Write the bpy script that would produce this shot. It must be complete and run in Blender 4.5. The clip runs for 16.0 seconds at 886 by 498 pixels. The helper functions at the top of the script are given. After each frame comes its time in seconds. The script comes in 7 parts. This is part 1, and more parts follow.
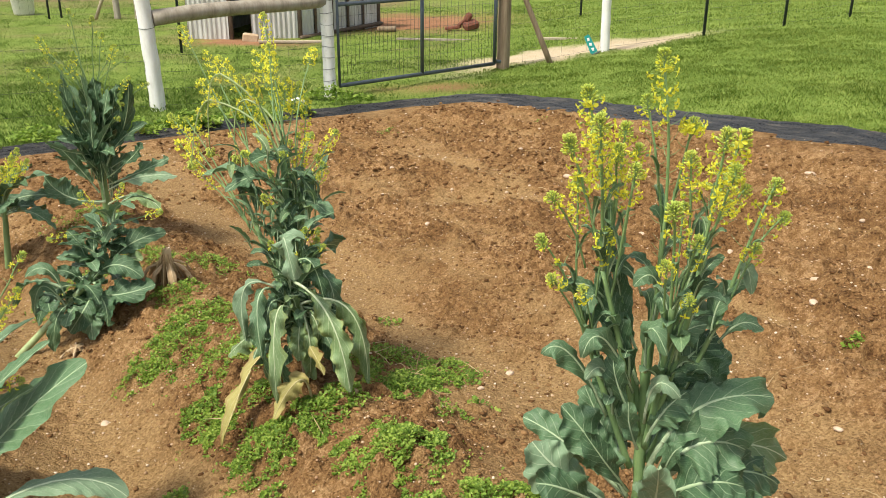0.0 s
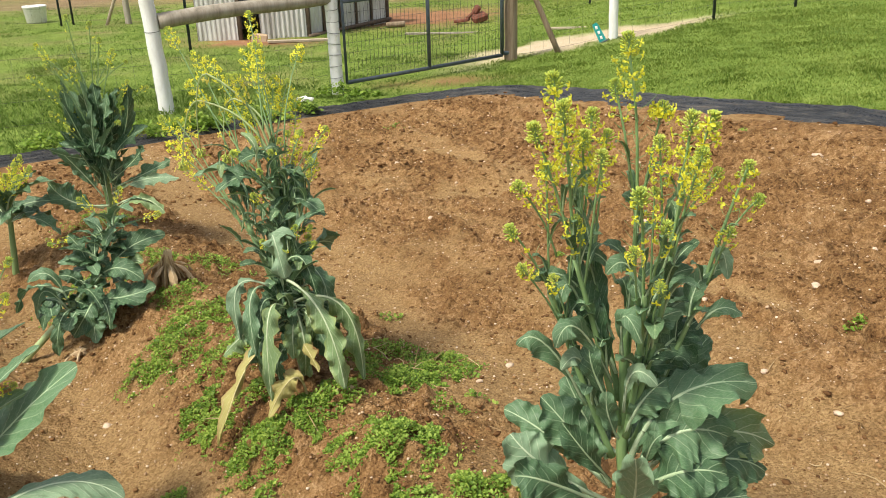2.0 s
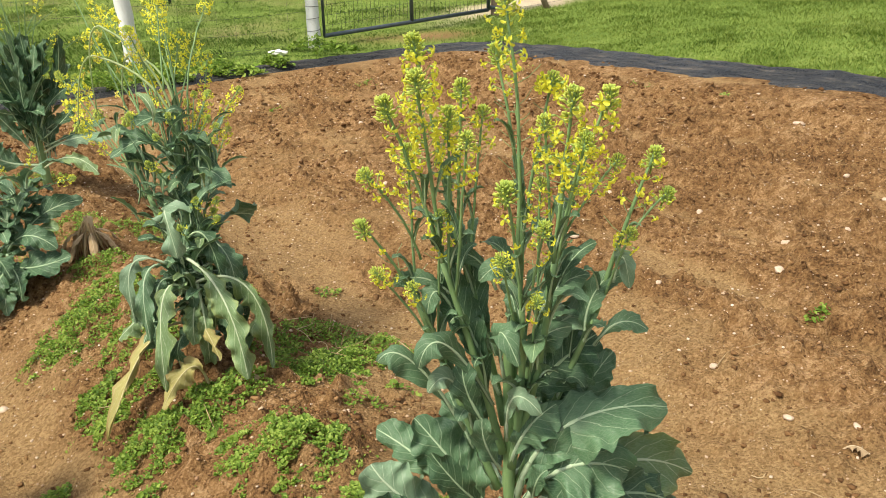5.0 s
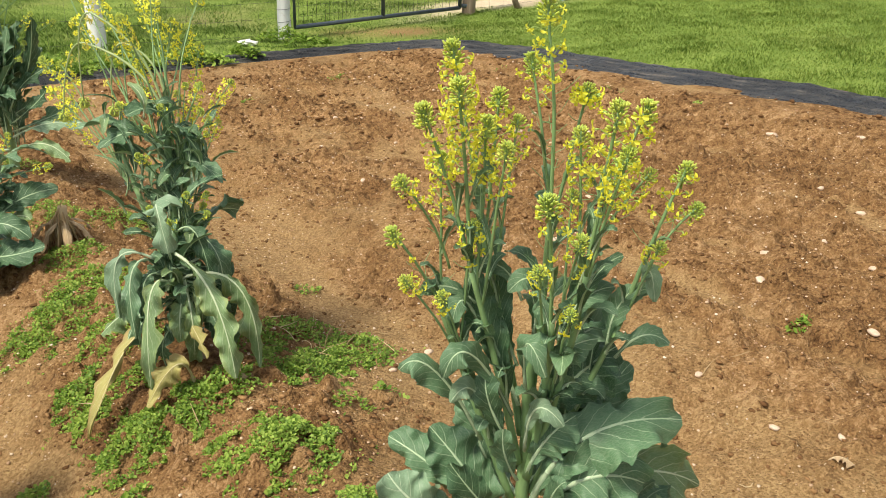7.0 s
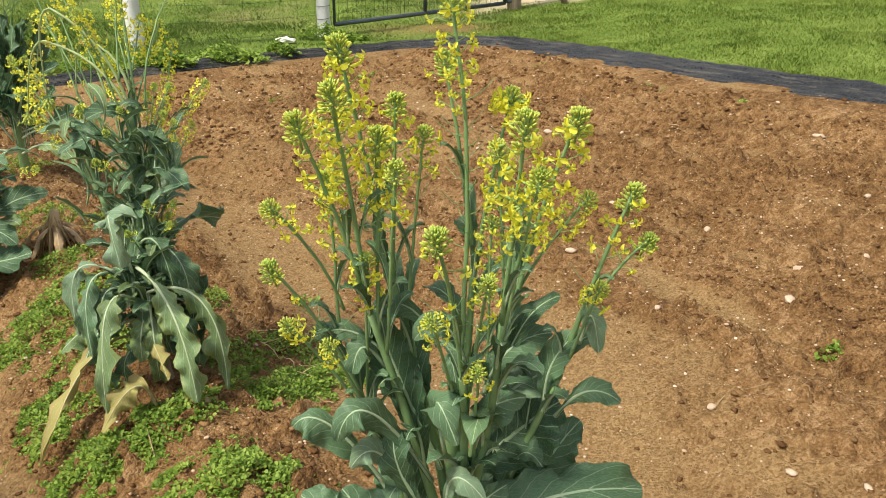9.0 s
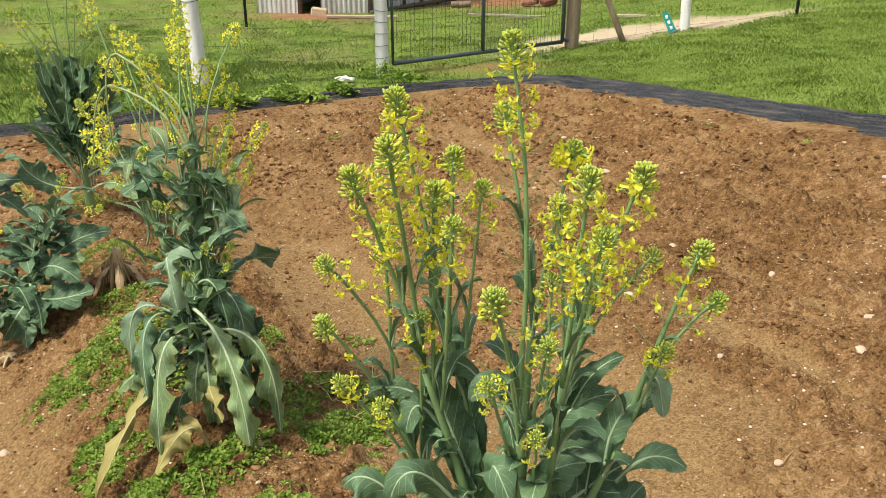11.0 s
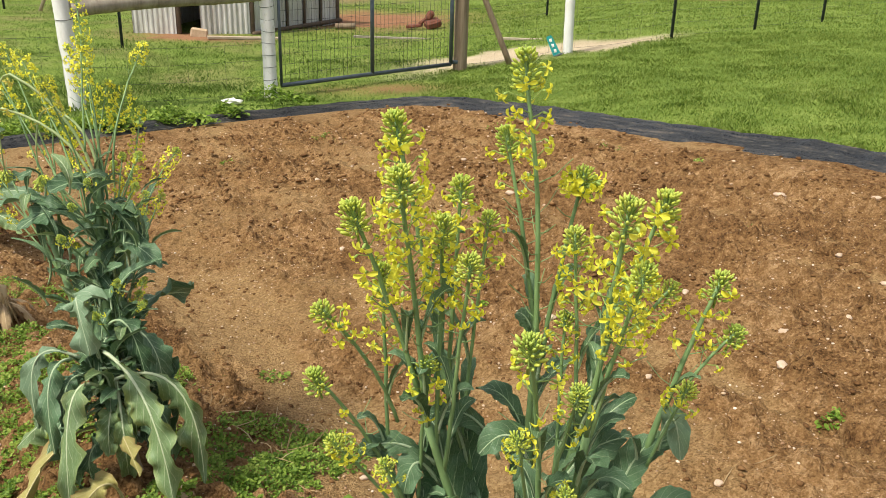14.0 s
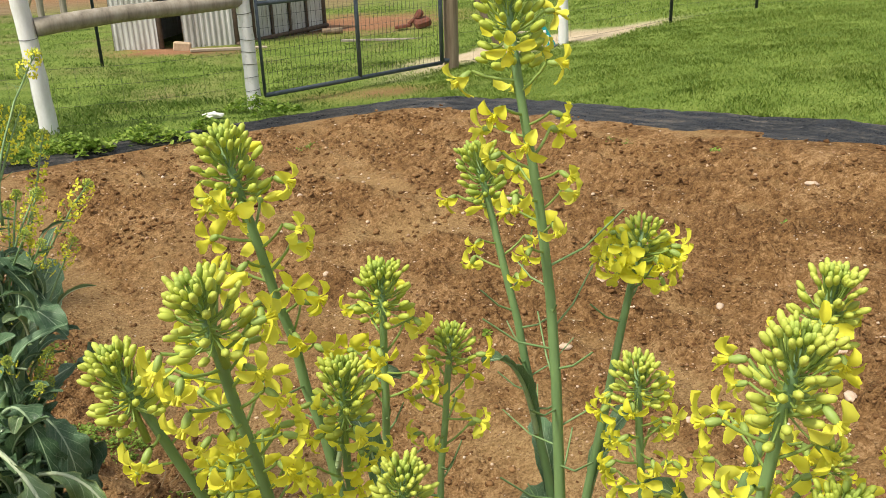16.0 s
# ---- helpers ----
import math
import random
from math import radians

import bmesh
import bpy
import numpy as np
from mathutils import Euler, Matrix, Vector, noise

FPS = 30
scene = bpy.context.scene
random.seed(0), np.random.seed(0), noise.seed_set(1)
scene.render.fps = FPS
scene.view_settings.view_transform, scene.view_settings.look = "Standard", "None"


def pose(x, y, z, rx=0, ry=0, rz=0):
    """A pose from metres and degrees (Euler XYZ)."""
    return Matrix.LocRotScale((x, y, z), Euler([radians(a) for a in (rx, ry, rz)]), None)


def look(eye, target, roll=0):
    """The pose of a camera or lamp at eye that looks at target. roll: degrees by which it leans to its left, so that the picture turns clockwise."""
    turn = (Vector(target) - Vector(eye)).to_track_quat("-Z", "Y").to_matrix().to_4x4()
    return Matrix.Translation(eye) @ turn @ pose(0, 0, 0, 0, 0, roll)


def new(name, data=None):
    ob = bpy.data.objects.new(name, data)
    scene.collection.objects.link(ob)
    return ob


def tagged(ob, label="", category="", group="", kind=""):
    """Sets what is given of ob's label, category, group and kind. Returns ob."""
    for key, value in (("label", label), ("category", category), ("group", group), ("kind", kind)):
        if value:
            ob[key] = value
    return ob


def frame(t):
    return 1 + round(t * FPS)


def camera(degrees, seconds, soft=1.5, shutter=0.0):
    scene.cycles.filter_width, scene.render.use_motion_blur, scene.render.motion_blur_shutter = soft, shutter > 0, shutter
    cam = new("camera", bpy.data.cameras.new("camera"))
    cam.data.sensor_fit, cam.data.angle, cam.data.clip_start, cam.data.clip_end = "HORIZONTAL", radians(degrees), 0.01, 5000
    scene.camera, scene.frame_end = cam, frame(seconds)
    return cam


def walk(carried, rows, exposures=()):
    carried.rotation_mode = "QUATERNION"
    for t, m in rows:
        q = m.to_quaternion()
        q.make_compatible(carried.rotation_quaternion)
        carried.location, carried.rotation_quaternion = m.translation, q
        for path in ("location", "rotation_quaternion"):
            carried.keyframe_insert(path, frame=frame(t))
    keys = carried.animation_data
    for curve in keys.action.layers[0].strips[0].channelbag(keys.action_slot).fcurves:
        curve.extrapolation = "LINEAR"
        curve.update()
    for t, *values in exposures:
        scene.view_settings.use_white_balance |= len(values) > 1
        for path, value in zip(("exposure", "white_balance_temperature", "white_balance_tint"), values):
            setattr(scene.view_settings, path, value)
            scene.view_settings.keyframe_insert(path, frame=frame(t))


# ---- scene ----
cam = camera(54.2, 16.0, soft=0.8)
PATH = [
    (0, (0.119, 0.017, 1.491), (0.009, 1.883, 0.78), 0.4),
    (0.5, (0.158, 0.031, 1.485), (0.039, 1.892, 0.761), 0.1),
    (1, (0.162, 0.031, 1.485), (0.027, 1.887, 0.75), -0.2),
    (1.5, (0.174, 0.031, 1.484), (0.029, 1.885, 0.746), -0.5),
    (2, (0.198, 0.032, 1.484), (0.042, 1.89, 0.761), -1.8),
    (2.5, (0.215, 0.053, 1.479), (0.133, 1.916, 0.756), -2.8),
    (3, (0.195, 0.134, 1.464), (0.363, 1.982, 0.72), -0.2),
    (3.5, (0.172, 0.198, 1.44), (0.431, 2.027, 0.673), 1.3),
    (4, (0.203, 0.234, 1.438), (0.414, 2.059, 0.647), 1.6),
    (4.5, (0.305, 0.267, 1.442), (0.396, 2.095, 0.634), 2.1),
    (5, (0.384, 0.288, 1.447), (0.232, 2.108, 0.63), -0.8),
    (5.2, (0.401, 0.293, 1.445), (0.202, 2.105, 0.623), -1.5),
    (7.3, (0.27, 0.3, 1.457), (0.27, 2.123, 0.633), 3.1),
    (7.5, (0.264, 0.3, 1.451), (0.292, 2.121, 0.625), 3.4),
    (8, (0.296, 0.337, 1.453), (0.311, 2.157, 0.623), 3.1),
    (8.5, (0.386, 0.423, 1.451), (0.369, 2.247, 0.632), 2.6),
    (9, (0.456, 0.506, 1.422), (0.273, 2.314, 0.588), 1.0),
    (9.2, (0.462, 0.508, 1.431), (0.221, 2.307, 0.592), 0.4),
    (11.3, (0.441, 0.542, 1.431), (0.127, 2.369, 0.679), 0.1),
    (11.5, (0.429, 0.543, 1.436), (0.117, 2.37, 0.686), 0.2),
    (12, (0.412, 0.547, 1.439), (0.1, 2.372, 0.682), 0.6),
    (12.5, (0.395, 0.555, 1.44), (0.105, 2.382, 0.679), 1.2),
    (13, (0.365, 0.564, 1.437), (0.168, 2.411, 0.697), 2.2),
    (13.5, (0.33, 0.572, 1.436), (0.236, 2.433, 0.711), 2.2),
    (14, (0.326, 0.61, 1.413), (0.277, 2.478, 0.702), 1.6),
    (14.5, (0.346, 0.722, 1.351), (0.297, 2.593, 0.648), 1.0),
    (15, (0.356, 0.881, 1.343), (0.302, 2.756, 0.648), -0.6),
    (15.5, (0.355, 0.968, 1.328), (0.298, 2.839, 0.624), -1.0),
    (16, (0.357, 1.023, 1.33), (0.294, 2.892, 0.62), -1.9),
]
walk(cam, [(t, look(eye, target, roll)) for t, eye, target, roll in PATH], [(0.0, 0.31), (7.3, 0.34), (8.5, 0.24), (9.2, 0.21), (12.5, 0.22), (16.0, 0.12)])

# ---- sky, sun, exposure ----
world = bpy.data.worlds.new("sky")
scene.world = world
world.use_nodes = True
wn = world.node_tree
sky = wn.nodes.new("ShaderNodeTexSky")
sky.sky_type, sky.sun_disc = "NISHITA", False
sky.sun_elevation, sky.sun_rotation = radians(59), radians(231)
sky.air_density, sky.dust_density = 1.0, 3.0
bg = wn.nodes["Background"]
bg.inputs["Strength"].default_value = 0.14
haze = wn.nodes.new("ShaderNodeHueSaturation")
haze.inputs["Saturation"].default_value = 0.30
wn.links.new(sky.outputs[0], haze.inputs["Color"])
wn.links.new(haze.outputs[0], bg.inputs["Color"])
sun = new("sun", bpy.data.lights.new("sun", "SUN"))
sun.data.energy, sun.data.angle, sun.data.color = 3.7, radians(9), (1.0, 0.93, 0.76)
sun.matrix_world = look((-7.8, -6.3, 16.7), (0, 0, 0))


# ---- materials ----
def mat(name, rough=0.7, metal=0.0, spec=0.4):
    m = bpy.data.materials.new(name)
    m.use_nodes = True
    b = m.node_tree.nodes["Principled BSDF"]
    b.inputs["Roughness"].default_value = rough
    b.inputs["Metallic"].default_value = metal
    b.inputs["Specular IOR Level"].default_value = spec
    return m, m.node_tree, b


def node(nt, kind, operation="", blend_type="", attribute_name="", feature="", **values):
    n = nt.nodes.new("ShaderNode" + kind)
    if operation:
        n.operation = operation
    if blend_type:
        n.blend_type = blend_type
    if attribute_name:
        n.attribute_name = attribute_name
    if feature:
        n.feature = feature
    for key, value in values.items():
        n.inputs[key].default_value = value
    return n


def noise_node(nt, scale, detail=4.0, coords="Object", stretch=None, rough=0.6):
    tc = nt.nodes.new("ShaderNodeTexCoord")
    n = node(nt, "TexNoise", Scale=scale, Detail=detail, Roughness=rough)
    if stretch:
        mp = nt.nodes.new("ShaderNodeMapping")
        mp.inputs["Scale"].default_value = stretch
        nt.links.new(tc.outputs[coords], mp.inputs["Vector"])
        nt.links.new(mp.outputs[0], n.inputs["Vector"])
    else:
        nt.links.new(tc.outputs[coords], n.inputs["Vector"])
    return n.outputs["Fac"]


def ramp(nt, fac, stops):
    r = nt.nodes.new("ShaderNodeValToRGB")
    els = r.color_ramp.elements
    while len(els) < len(stops):
        els.new(0.5)
    for e, (p, c) in zip(els, stops):
        e.position, e.color = p, (*c, 1) if len(c) == 3 else c
    nt.links.new(fac, r.inputs[0])
    return r.outputs[0]


def mixc(nt, fac, a, b, blend="MIX"):
    n = node(nt, "MixRGB", blend_type=blend)
    for i, v in ((0, fac), (1, a), (2, b)):
        if isinstance(v, (int, float)):
            n.inputs[i].default_value = v
        elif isinstance(v, tuple):
            n.inputs[i].default_value = (*v, 1)
        else:
            nt.links.new(v, n.inputs[i])
    return n.outputs[0]


def mathn(nt, op, a, b=0.0, clamp=False):
    n = node(nt, "Math", operation=op)
    n.use_clamp = clamp
    for i, v in ((0, a), (1, b)):
        if isinstance(v, (int, float)):
            n.inputs[i].default_value = v
        else:
            nt.links.new(v, n.inputs[i])
    return n.outputs[0]


def bump(nt, b, height, strength=0.3, distance=0.01):
    n = node(nt, "Bump", Strength=strength, Distance=distance)
    nt.links.new(height, n.inputs["Height"])
    nt.links.new(n.outputs[0], b.inputs["Normal"])


def rnd(nt):
    return nt.nodes.new("ShaderNodeObjectInfo").outputs["Random"]


def island(nt):
    return nt.nodes.new("ShaderNodeNewGeometry").outputs["Random Per Island"]


def attr(nt, name):
    return node(nt, "Attribute", attribute_name=name).outputs["Fac"]


def simple(name, stops, scale=20, rough=0.7, metal=0.0, spec=0.4, stretch=None, bumpy=0.2, dist=0.003, fine=6.0):
    m, nt, b = mat(name, rough, metal, spec)
    big = noise_node(nt, scale, 5, stretch=stretch)
    small = noise_node(nt, scale * fine, 3, stretch=stretch)
    f = mathn(nt, "ADD", mathn(nt, "MULTIPLY", big, 0.7), mathn(nt, "MULTIPLY", small, 0.3))
    nt.links.new(ramp(nt, f, stops), b.inputs["Base Color"])
    if bumpy:
        bump(nt, b, f, bumpy, dist)
    return m


def translucent(m, nt, b, colour, share):
    out = nt.nodes["Material Output"]
    t = nt.nodes.new("ShaderNodeBsdfTranslucent")
    nt.links.new(colour, t.inputs["Color"])
    mx = nt.nodes.new("ShaderNodeMixShader")
    mx.inputs[0].default_value = share
    nt.links.new(b.outputs[0], mx.inputs[1])
    nt.links.new(t.outputs[0], mx.inputs[2])
    nt.links.new(mx.outputs[0], out.inputs["Surface"])


def leaf_material(name, dark, mid, vein, edge=None, rough=0.42, share=0.13):
    """Brassica leaf: waxy blade, pale midrib and side veins that arc to the margin."""
    m, nt, b = mat(name, rough, 0.0, 0.5)
    uv = nt.nodes.new("ShaderNodeUVMap").outputs[0]
    sep = nt.nodes.new("ShaderNodeSeparateXYZ")
    nt.links.new(uv, sep.inputs[0])
    u, v = sep.outputs[0], sep.outputs[1]
    side = mathn(nt, "ABSOLUTE", mathn(nt, "SUBTRACT", v, 0.5))
    wob = noise_node(nt, 6.0, 3, "UV")
    saw = mathn(nt, "FRACT", mathn(nt, "ADD", mathn(nt, "SUBTRACT", mathn(nt, "MULTIPLY", u, 9.0), mathn(nt, "MULTIPLY", side, 4.2)), mathn(nt, "MULTIPLY", wob, 0.45)))
    line = mathn(nt, "ABSOLUTE", mathn(nt, "SUBTRACT", saw, 0.5))
    thin = mathn(nt, "SUBTRACT", 0.072, mathn(nt, "MULTIPLY", side, 0.11))
    veins = mathn(nt, "SUBTRACT", 1.0, mathn(nt, "DIVIDE", line, thin), True)
    rib = mathn(nt, "SUBTRACT", 1.0, mathn(nt, "DIVIDE", side, mathn(nt, "SUBTRACT", 0.040, mathn(nt, "MULTIPLY", u, 0.030))), True)
    rib = mathn(nt, "MULTIPLY", rib, 1.6, True)
    net = node(nt, "TexVoronoi", Scale=34.0, feature="DISTANCE_TO_EDGE")
    nt.links.new(uv, net.inputs["Vector"])
    netl = mathn(nt, "SUBTRACT", 1.0, mathn(nt, "MULTIPLY", net.outputs["Distance"], 9.0), True)
    big = noise_node(nt, 3.0, 4, "UV")
    blade = mixc(nt, big, dark, mid)
    own = rnd(nt)
    blade = mixc(nt, mathn(nt, "MULTIPLY", own, 0.22), blade, tuple(min(1, 1.5 * c + 0.02) for c in mid))
    blade = mixc(nt, mathn(nt, "MULTIPLY", netl, 0.18), blade, vein)
    if edge:
        far = mathn(nt, "ADD", mathn(nt, "MULTIPLY", side, 1.5), mathn(nt, "MULTIPLY", big, 0.6))
        blade = mixc(nt, mathn(nt, "MULTIPLY", mathn(nt, "SUBTRACT", far, 0.78, True), 2.0, True), blade, edge)
    col = mixc(nt, mathn(nt, "MULTIPLY", veins, 0.78), blade, vein)
    col = mixc(nt, mathn(nt, "MULTIPLY", rib, 0.9), col, tuple(min(1, 1.15 * c) for c in vein))
    holes = noise_node(nt, 22.0, 2, "UV")
    spots = mathn(nt, "MULTIPLY", mathn(nt, "SUBTRACT", holes, 0.70, True), 6.0, True)
    col = mixc(nt, mathn(nt, "MULTIPLY", spots, 0.5), col, (0.30, 0.27, 0.12))
    nt.links.new(col, b.inputs["Base Color"])
    h = mathn(nt, "ADD", mathn(nt, "MULTIPLY", veins, -0.6), mathn(nt, "MULTIPLY", netl, -0.25))
    bump(nt, b, h, 0.5, 0.004)
    translucent(m, nt, b, col, share)
    return m


def soft(name, a, b_, share=0.25, rough=0.5, scale=150.0):
    m, nt, b = mat(name, rough, 0.0, 0.35)
    f = noise_node(nt, scale, 3)
    own = rnd(nt)
    col = mixc(nt, mathn(nt, "ADD", mathn(nt, "MULTIPLY", f, 0.6), mathn(nt, "MULTIPLY", own, 0.4)), a, b_)
    nt.links.new(col, b.inputs["Base Color"])
    translucent(m, nt, b, col, share)
    return m


def blades(name, stops, share=0.25, rough=0.6, patch=0.8):
    """Small leaves or blades joined into one mesh, varied blade by blade and patch by patch."""
    m, nt, b = mat(name, rough, 0.0, 0.3)
    f = mathn(nt, "ADD", mathn(nt, "MULTIPLY", island(nt), 0.5), mathn(nt, "MULTIPLY", noise_node(nt, patch, 4), 0.5))
    col = ramp(nt, f, stops)
    nt.links.new(col, b.inputs["Base Color"])
    translucent(m, nt, b, col, share)
    return m


M_LEAF = leaf_material("kale_leaf", (0.046, 0.120, 0.054), (0.124, 0.228, 0.110), (0.44, 0.55, 0.36))
# darker blade; shade among the leaves is put into its colour too
M_LEAF_DARK = leaf_material("dark_shaded_leaf", (0.021, 0.070, 0.029), (0.068, 0.148, 0.064), (0.40, 0.52, 0.32))
M_LEAF_LIGHT = leaf_material("young_green_leaf", (0.062, 0.140, 0.058), (0.130, 0.232, 0.102), (0.42, 0.53, 0.30))
M_LEAF_PALE = leaf_material("pale_leaf", (0.125, 0.220, 0.128), (0.205, 0.310, 0.180), (0.46, 0.55, 0.38))
M_LEAF_GREEN = leaf_material("wilted_green_leaf", (0.095, 0.180, 0.062), (0.190, 0.290, 0.118), (0.55, 0.62, 0.42), (0.30, 0.35, 0.10))
M_LEAF_YELLOW = leaf_material("yellowed_leaf", (0.26, 0.25, 0.06), (0.44, 0.38, 0.13), (0.54, 0.48, 0.26), (0.28, 0.16, 0.06), 0.65)
M_LEAF_DRY = leaf_material("dead_leaf", (0.36, 0.24, 0.13), (0.52, 0.38, 0.22), (0.56, 0.44, 0.28), (0.25, 0.15, 0.08), 0.85, 0.1)
M_STEM = simple("green_stem", [(0.3, (0.12, 0.21, 0.09)), (0.55, (0.20, 0.32, 0.13)), (0.8, (0.33, 0.43, 0.19))], 40, 0.5, stretch=(1, 1, 0.15), bumpy=0.1)
M_PEDICEL = simple("light_green_flower_stalk", [(0.3, (0.20, 0.31, 0.07)), (0.7, (0.36, 0.46, 0.12))], 60, 0.5, bumpy=0)
M_STEM_PALE = simple("pale_stem", [(0.3, (0.24, 0.33, 0.14)), (0.6, (0.38, 0.46, 0.22)), (0.85, (0.50, 0.52, 0.30))], 35, 0.55, stretch=(1, 1, 0.2), bumpy=0.15)
M_STEM_WOODY = simple("woody_stem", [(0.3, (0.20, 0.15, 0.09)), (0.55, (0.36, 0.28, 0.17)), (0.8, (0.48, 0.42, 0.28))], 60, 0.85, stretch=(1, 1, 0.4), bumpy=0.5)
M_PETAL = soft("yellow_petal", (0.86, 0.81, 0.02), (0.94, 0.92, 0.16), 0.35, 0.55)
M_PETAL_OLD = soft("withered_petal", (0.66, 0.55, 0.06), (0.78, 0.70, 0.22), 0.25, 0.7)
M_BUD = soft("flower_bud", (0.44, 0.55, 0.07), (0.64, 0.68, 0.14), 0.15, 0.5, 90.0)
M_BUD_GREEN = soft("green_bud", (0.36, 0.50, 0.09), (0.52, 0.62, 0.13), 0.15, 0.5, 90.0)
M_WEED = blades("chickweed_leaf", [(0.25, (0.09, 0.17, 0.020)), (0.5, (0.20, 0.32, 0.042)), (0.75, (0.37, 0.48, 0.090))], 0.4, 0.55, 6.0)
M_GRASS = blades("grass_blade", [(0.28, (0.105, 0.180, 0.024)), (0.5, (0.215, 0.315, 0.050)), (0.74, (0.37, 0.44, 0.11))], 0.35, 0.6, 0.7)
M_GRASS_YARD = blades("yard_grass_blade", [(0.22, (0.09, 0.16, 0.028)), (0.5, (0.18, 0.28, 0.055)), (0.78, (0.30, 0.38, 0.11))], 0.3, 0.6, 0.9)
M_STRAW = blades("dry_stalks", [(0.25, (0.30, 0.20, 0.10)), (0.55, (0.48, 0.35, 0.19)), (0.8, (0.62, 0.50, 0.31))], 0.1, 0.85, 5.0)


def crumbs(nt, scale):
    """Crumbs of earth: a random value and a rounded height for each cell."""
    tc = nt.nodes.new("ShaderNodeTexCoord")
    warp = node(nt, "TexNoise", Scale=scale * 0.7, Detail=2.0)
    nt.links.new(tc.outputs["Object"], warp.inputs["Vector"])
    shift = nt.nodes.new("ShaderNodeMixRGB")
    shift.blend_type = "LINEAR_LIGHT"
    shift.inputs[0].default_value = 0.12 / scale
    nt.links.new(tc.outputs["Object"], shift.inputs[1])
    nt.links.new(warp.outputs["Color"], shift.inputs[2])
    v = node(nt, "TexVoronoi", Scale=scale)
    nt.links.new(shift.outputs[0], v.inputs["Vector"])
    bw = nt.nodes.new("ShaderNodeRGBToBW")
    nt.links.new(v.outputs["Color"], bw.inputs[0])
    return bw.outputs[0], mathn(nt, "SUBTRACT", 1.0, v.outputs["Distance"])


def soil_material():
    m, nt, b = mat("red_clay_soil", 0.95, 0.0, 0.15)
    a, c, d = noise_node(nt, 2.2, 6), noise_node(nt, 24.0, 6), noise_node(nt, 170.0, 4)
    r1, h1 = crumbs(nt, 48.0)
    r2, h2 = crumbs(nt, 145.0)
    f = mathn(nt, "ADD", mathn(nt, "MULTIPLY", a, 0.30), mathn(nt, "ADD", mathn(nt, "MULTIPLY", c, 0.30), mathn(nt, "MULTIPLY", d, 0.24)))
    f = mathn(nt, "ADD", f, mathn(nt, "ADD", mathn(nt, "MULTIPLY", r1, 0.08), mathn(nt, "MULTIPLY", r2, 0.12)))
    col = ramp(nt, f, [(0.385, (0.068, 0.032, 0.012)), (0.46, (0.178, 0.094, 0.037)), (0.54, (0.288, 0.161, 0.067)), (0.64, (0.48, 0.305, 0.155))])
    crust = attr(nt, "crust")
    pale = ramp(nt, mathn(nt, "ADD", mathn(nt, "MULTIPLY", d, 0.6), mathn(nt, "MULTIPLY", r2, 0.4)), [(0.34, (0.255, 0.152, 0.064)), (0.66, (0.450, 0.298, 0.140))])
    col = mixc(nt, mathn(nt, "MULTIPLY", crust, 0.85, True), col, pale)
    nt.links.new(col, b.inputs["Base Color"])
    rough = mathn(nt, "SUBTRACT", 1.0, mathn(nt, "MULTIPLY", crust, 0.55))
    lumps = mathn(nt, "MULTIPLY", mathn(nt, "ADD", mathn(nt, "MULTIPLY", h1, 0.36), mathn(nt, "MULTIPLY", h2, 0.20)), rough)
    bump(nt, b, mathn(nt, "ADD", lumps, mathn(nt, "ADD", mathn(nt, "MULTIPLY", c, 0.8), mathn(nt, "MULTIPLY", d, 0.55))), 1.0, 0.024)
    return m


M_SOIL = soil_material()


def clod_material():
    m, nt, b = mat("soil_clod", 0.97, 0.0, 0.1)
    f = mathn(nt, "ADD", mathn(nt, "MULTIPLY", island(nt), 0.55), mathn(nt, "MULTIPLY", noise_node(nt, 130.0, 4), 0.45))
    nt.links.new(ramp(nt, f, [(0.2, (0.10, 0.048, 0.020)), (0.5, (0.195, 0.104, 0.045)), (0.8, (0.31, 0.178, 0.080))]), b.inputs["Base Color"])
    bump(nt, b, noise_node(nt, 300.0, 3), 0.6, 0.004)
    return m


M_CLOD = clod_material()


def grit_material(name="quartz_grit", stops=None):
    m, nt, b = mat(name, 0.75, 0.0, 0.35)
    f = mathn(nt, "ADD", mathn(nt, "MULTIPLY", island(nt), 0.75), mathn(nt, "MULTIPLY", noise_node(nt, 160.0, 3), 0.25))
    nt.links.new(ramp(nt, f, stops or [(0.15, (0.34, 0.20, 0.11)), (0.45, (0.52, 0.36, 0.23)), (0.75, (0.66, 0.52, 0.39)), (0.95, (0.80, 0.72, 0.62))]), b.inputs["Base Color"])
    bump(nt, b, noise_node(nt, 250.0, 3), 0.3, 0.003)
    return m


M_GRIT = grit_material()
M_STONE = simple("pale_stone", [(0.3, (0.44, 0.30, 0.20)), (0.55, (0.58, 0.45, 0.34)), (0.8, (0.72, 0.62, 0.52))], 60, 0.8, bumpy=0.4)


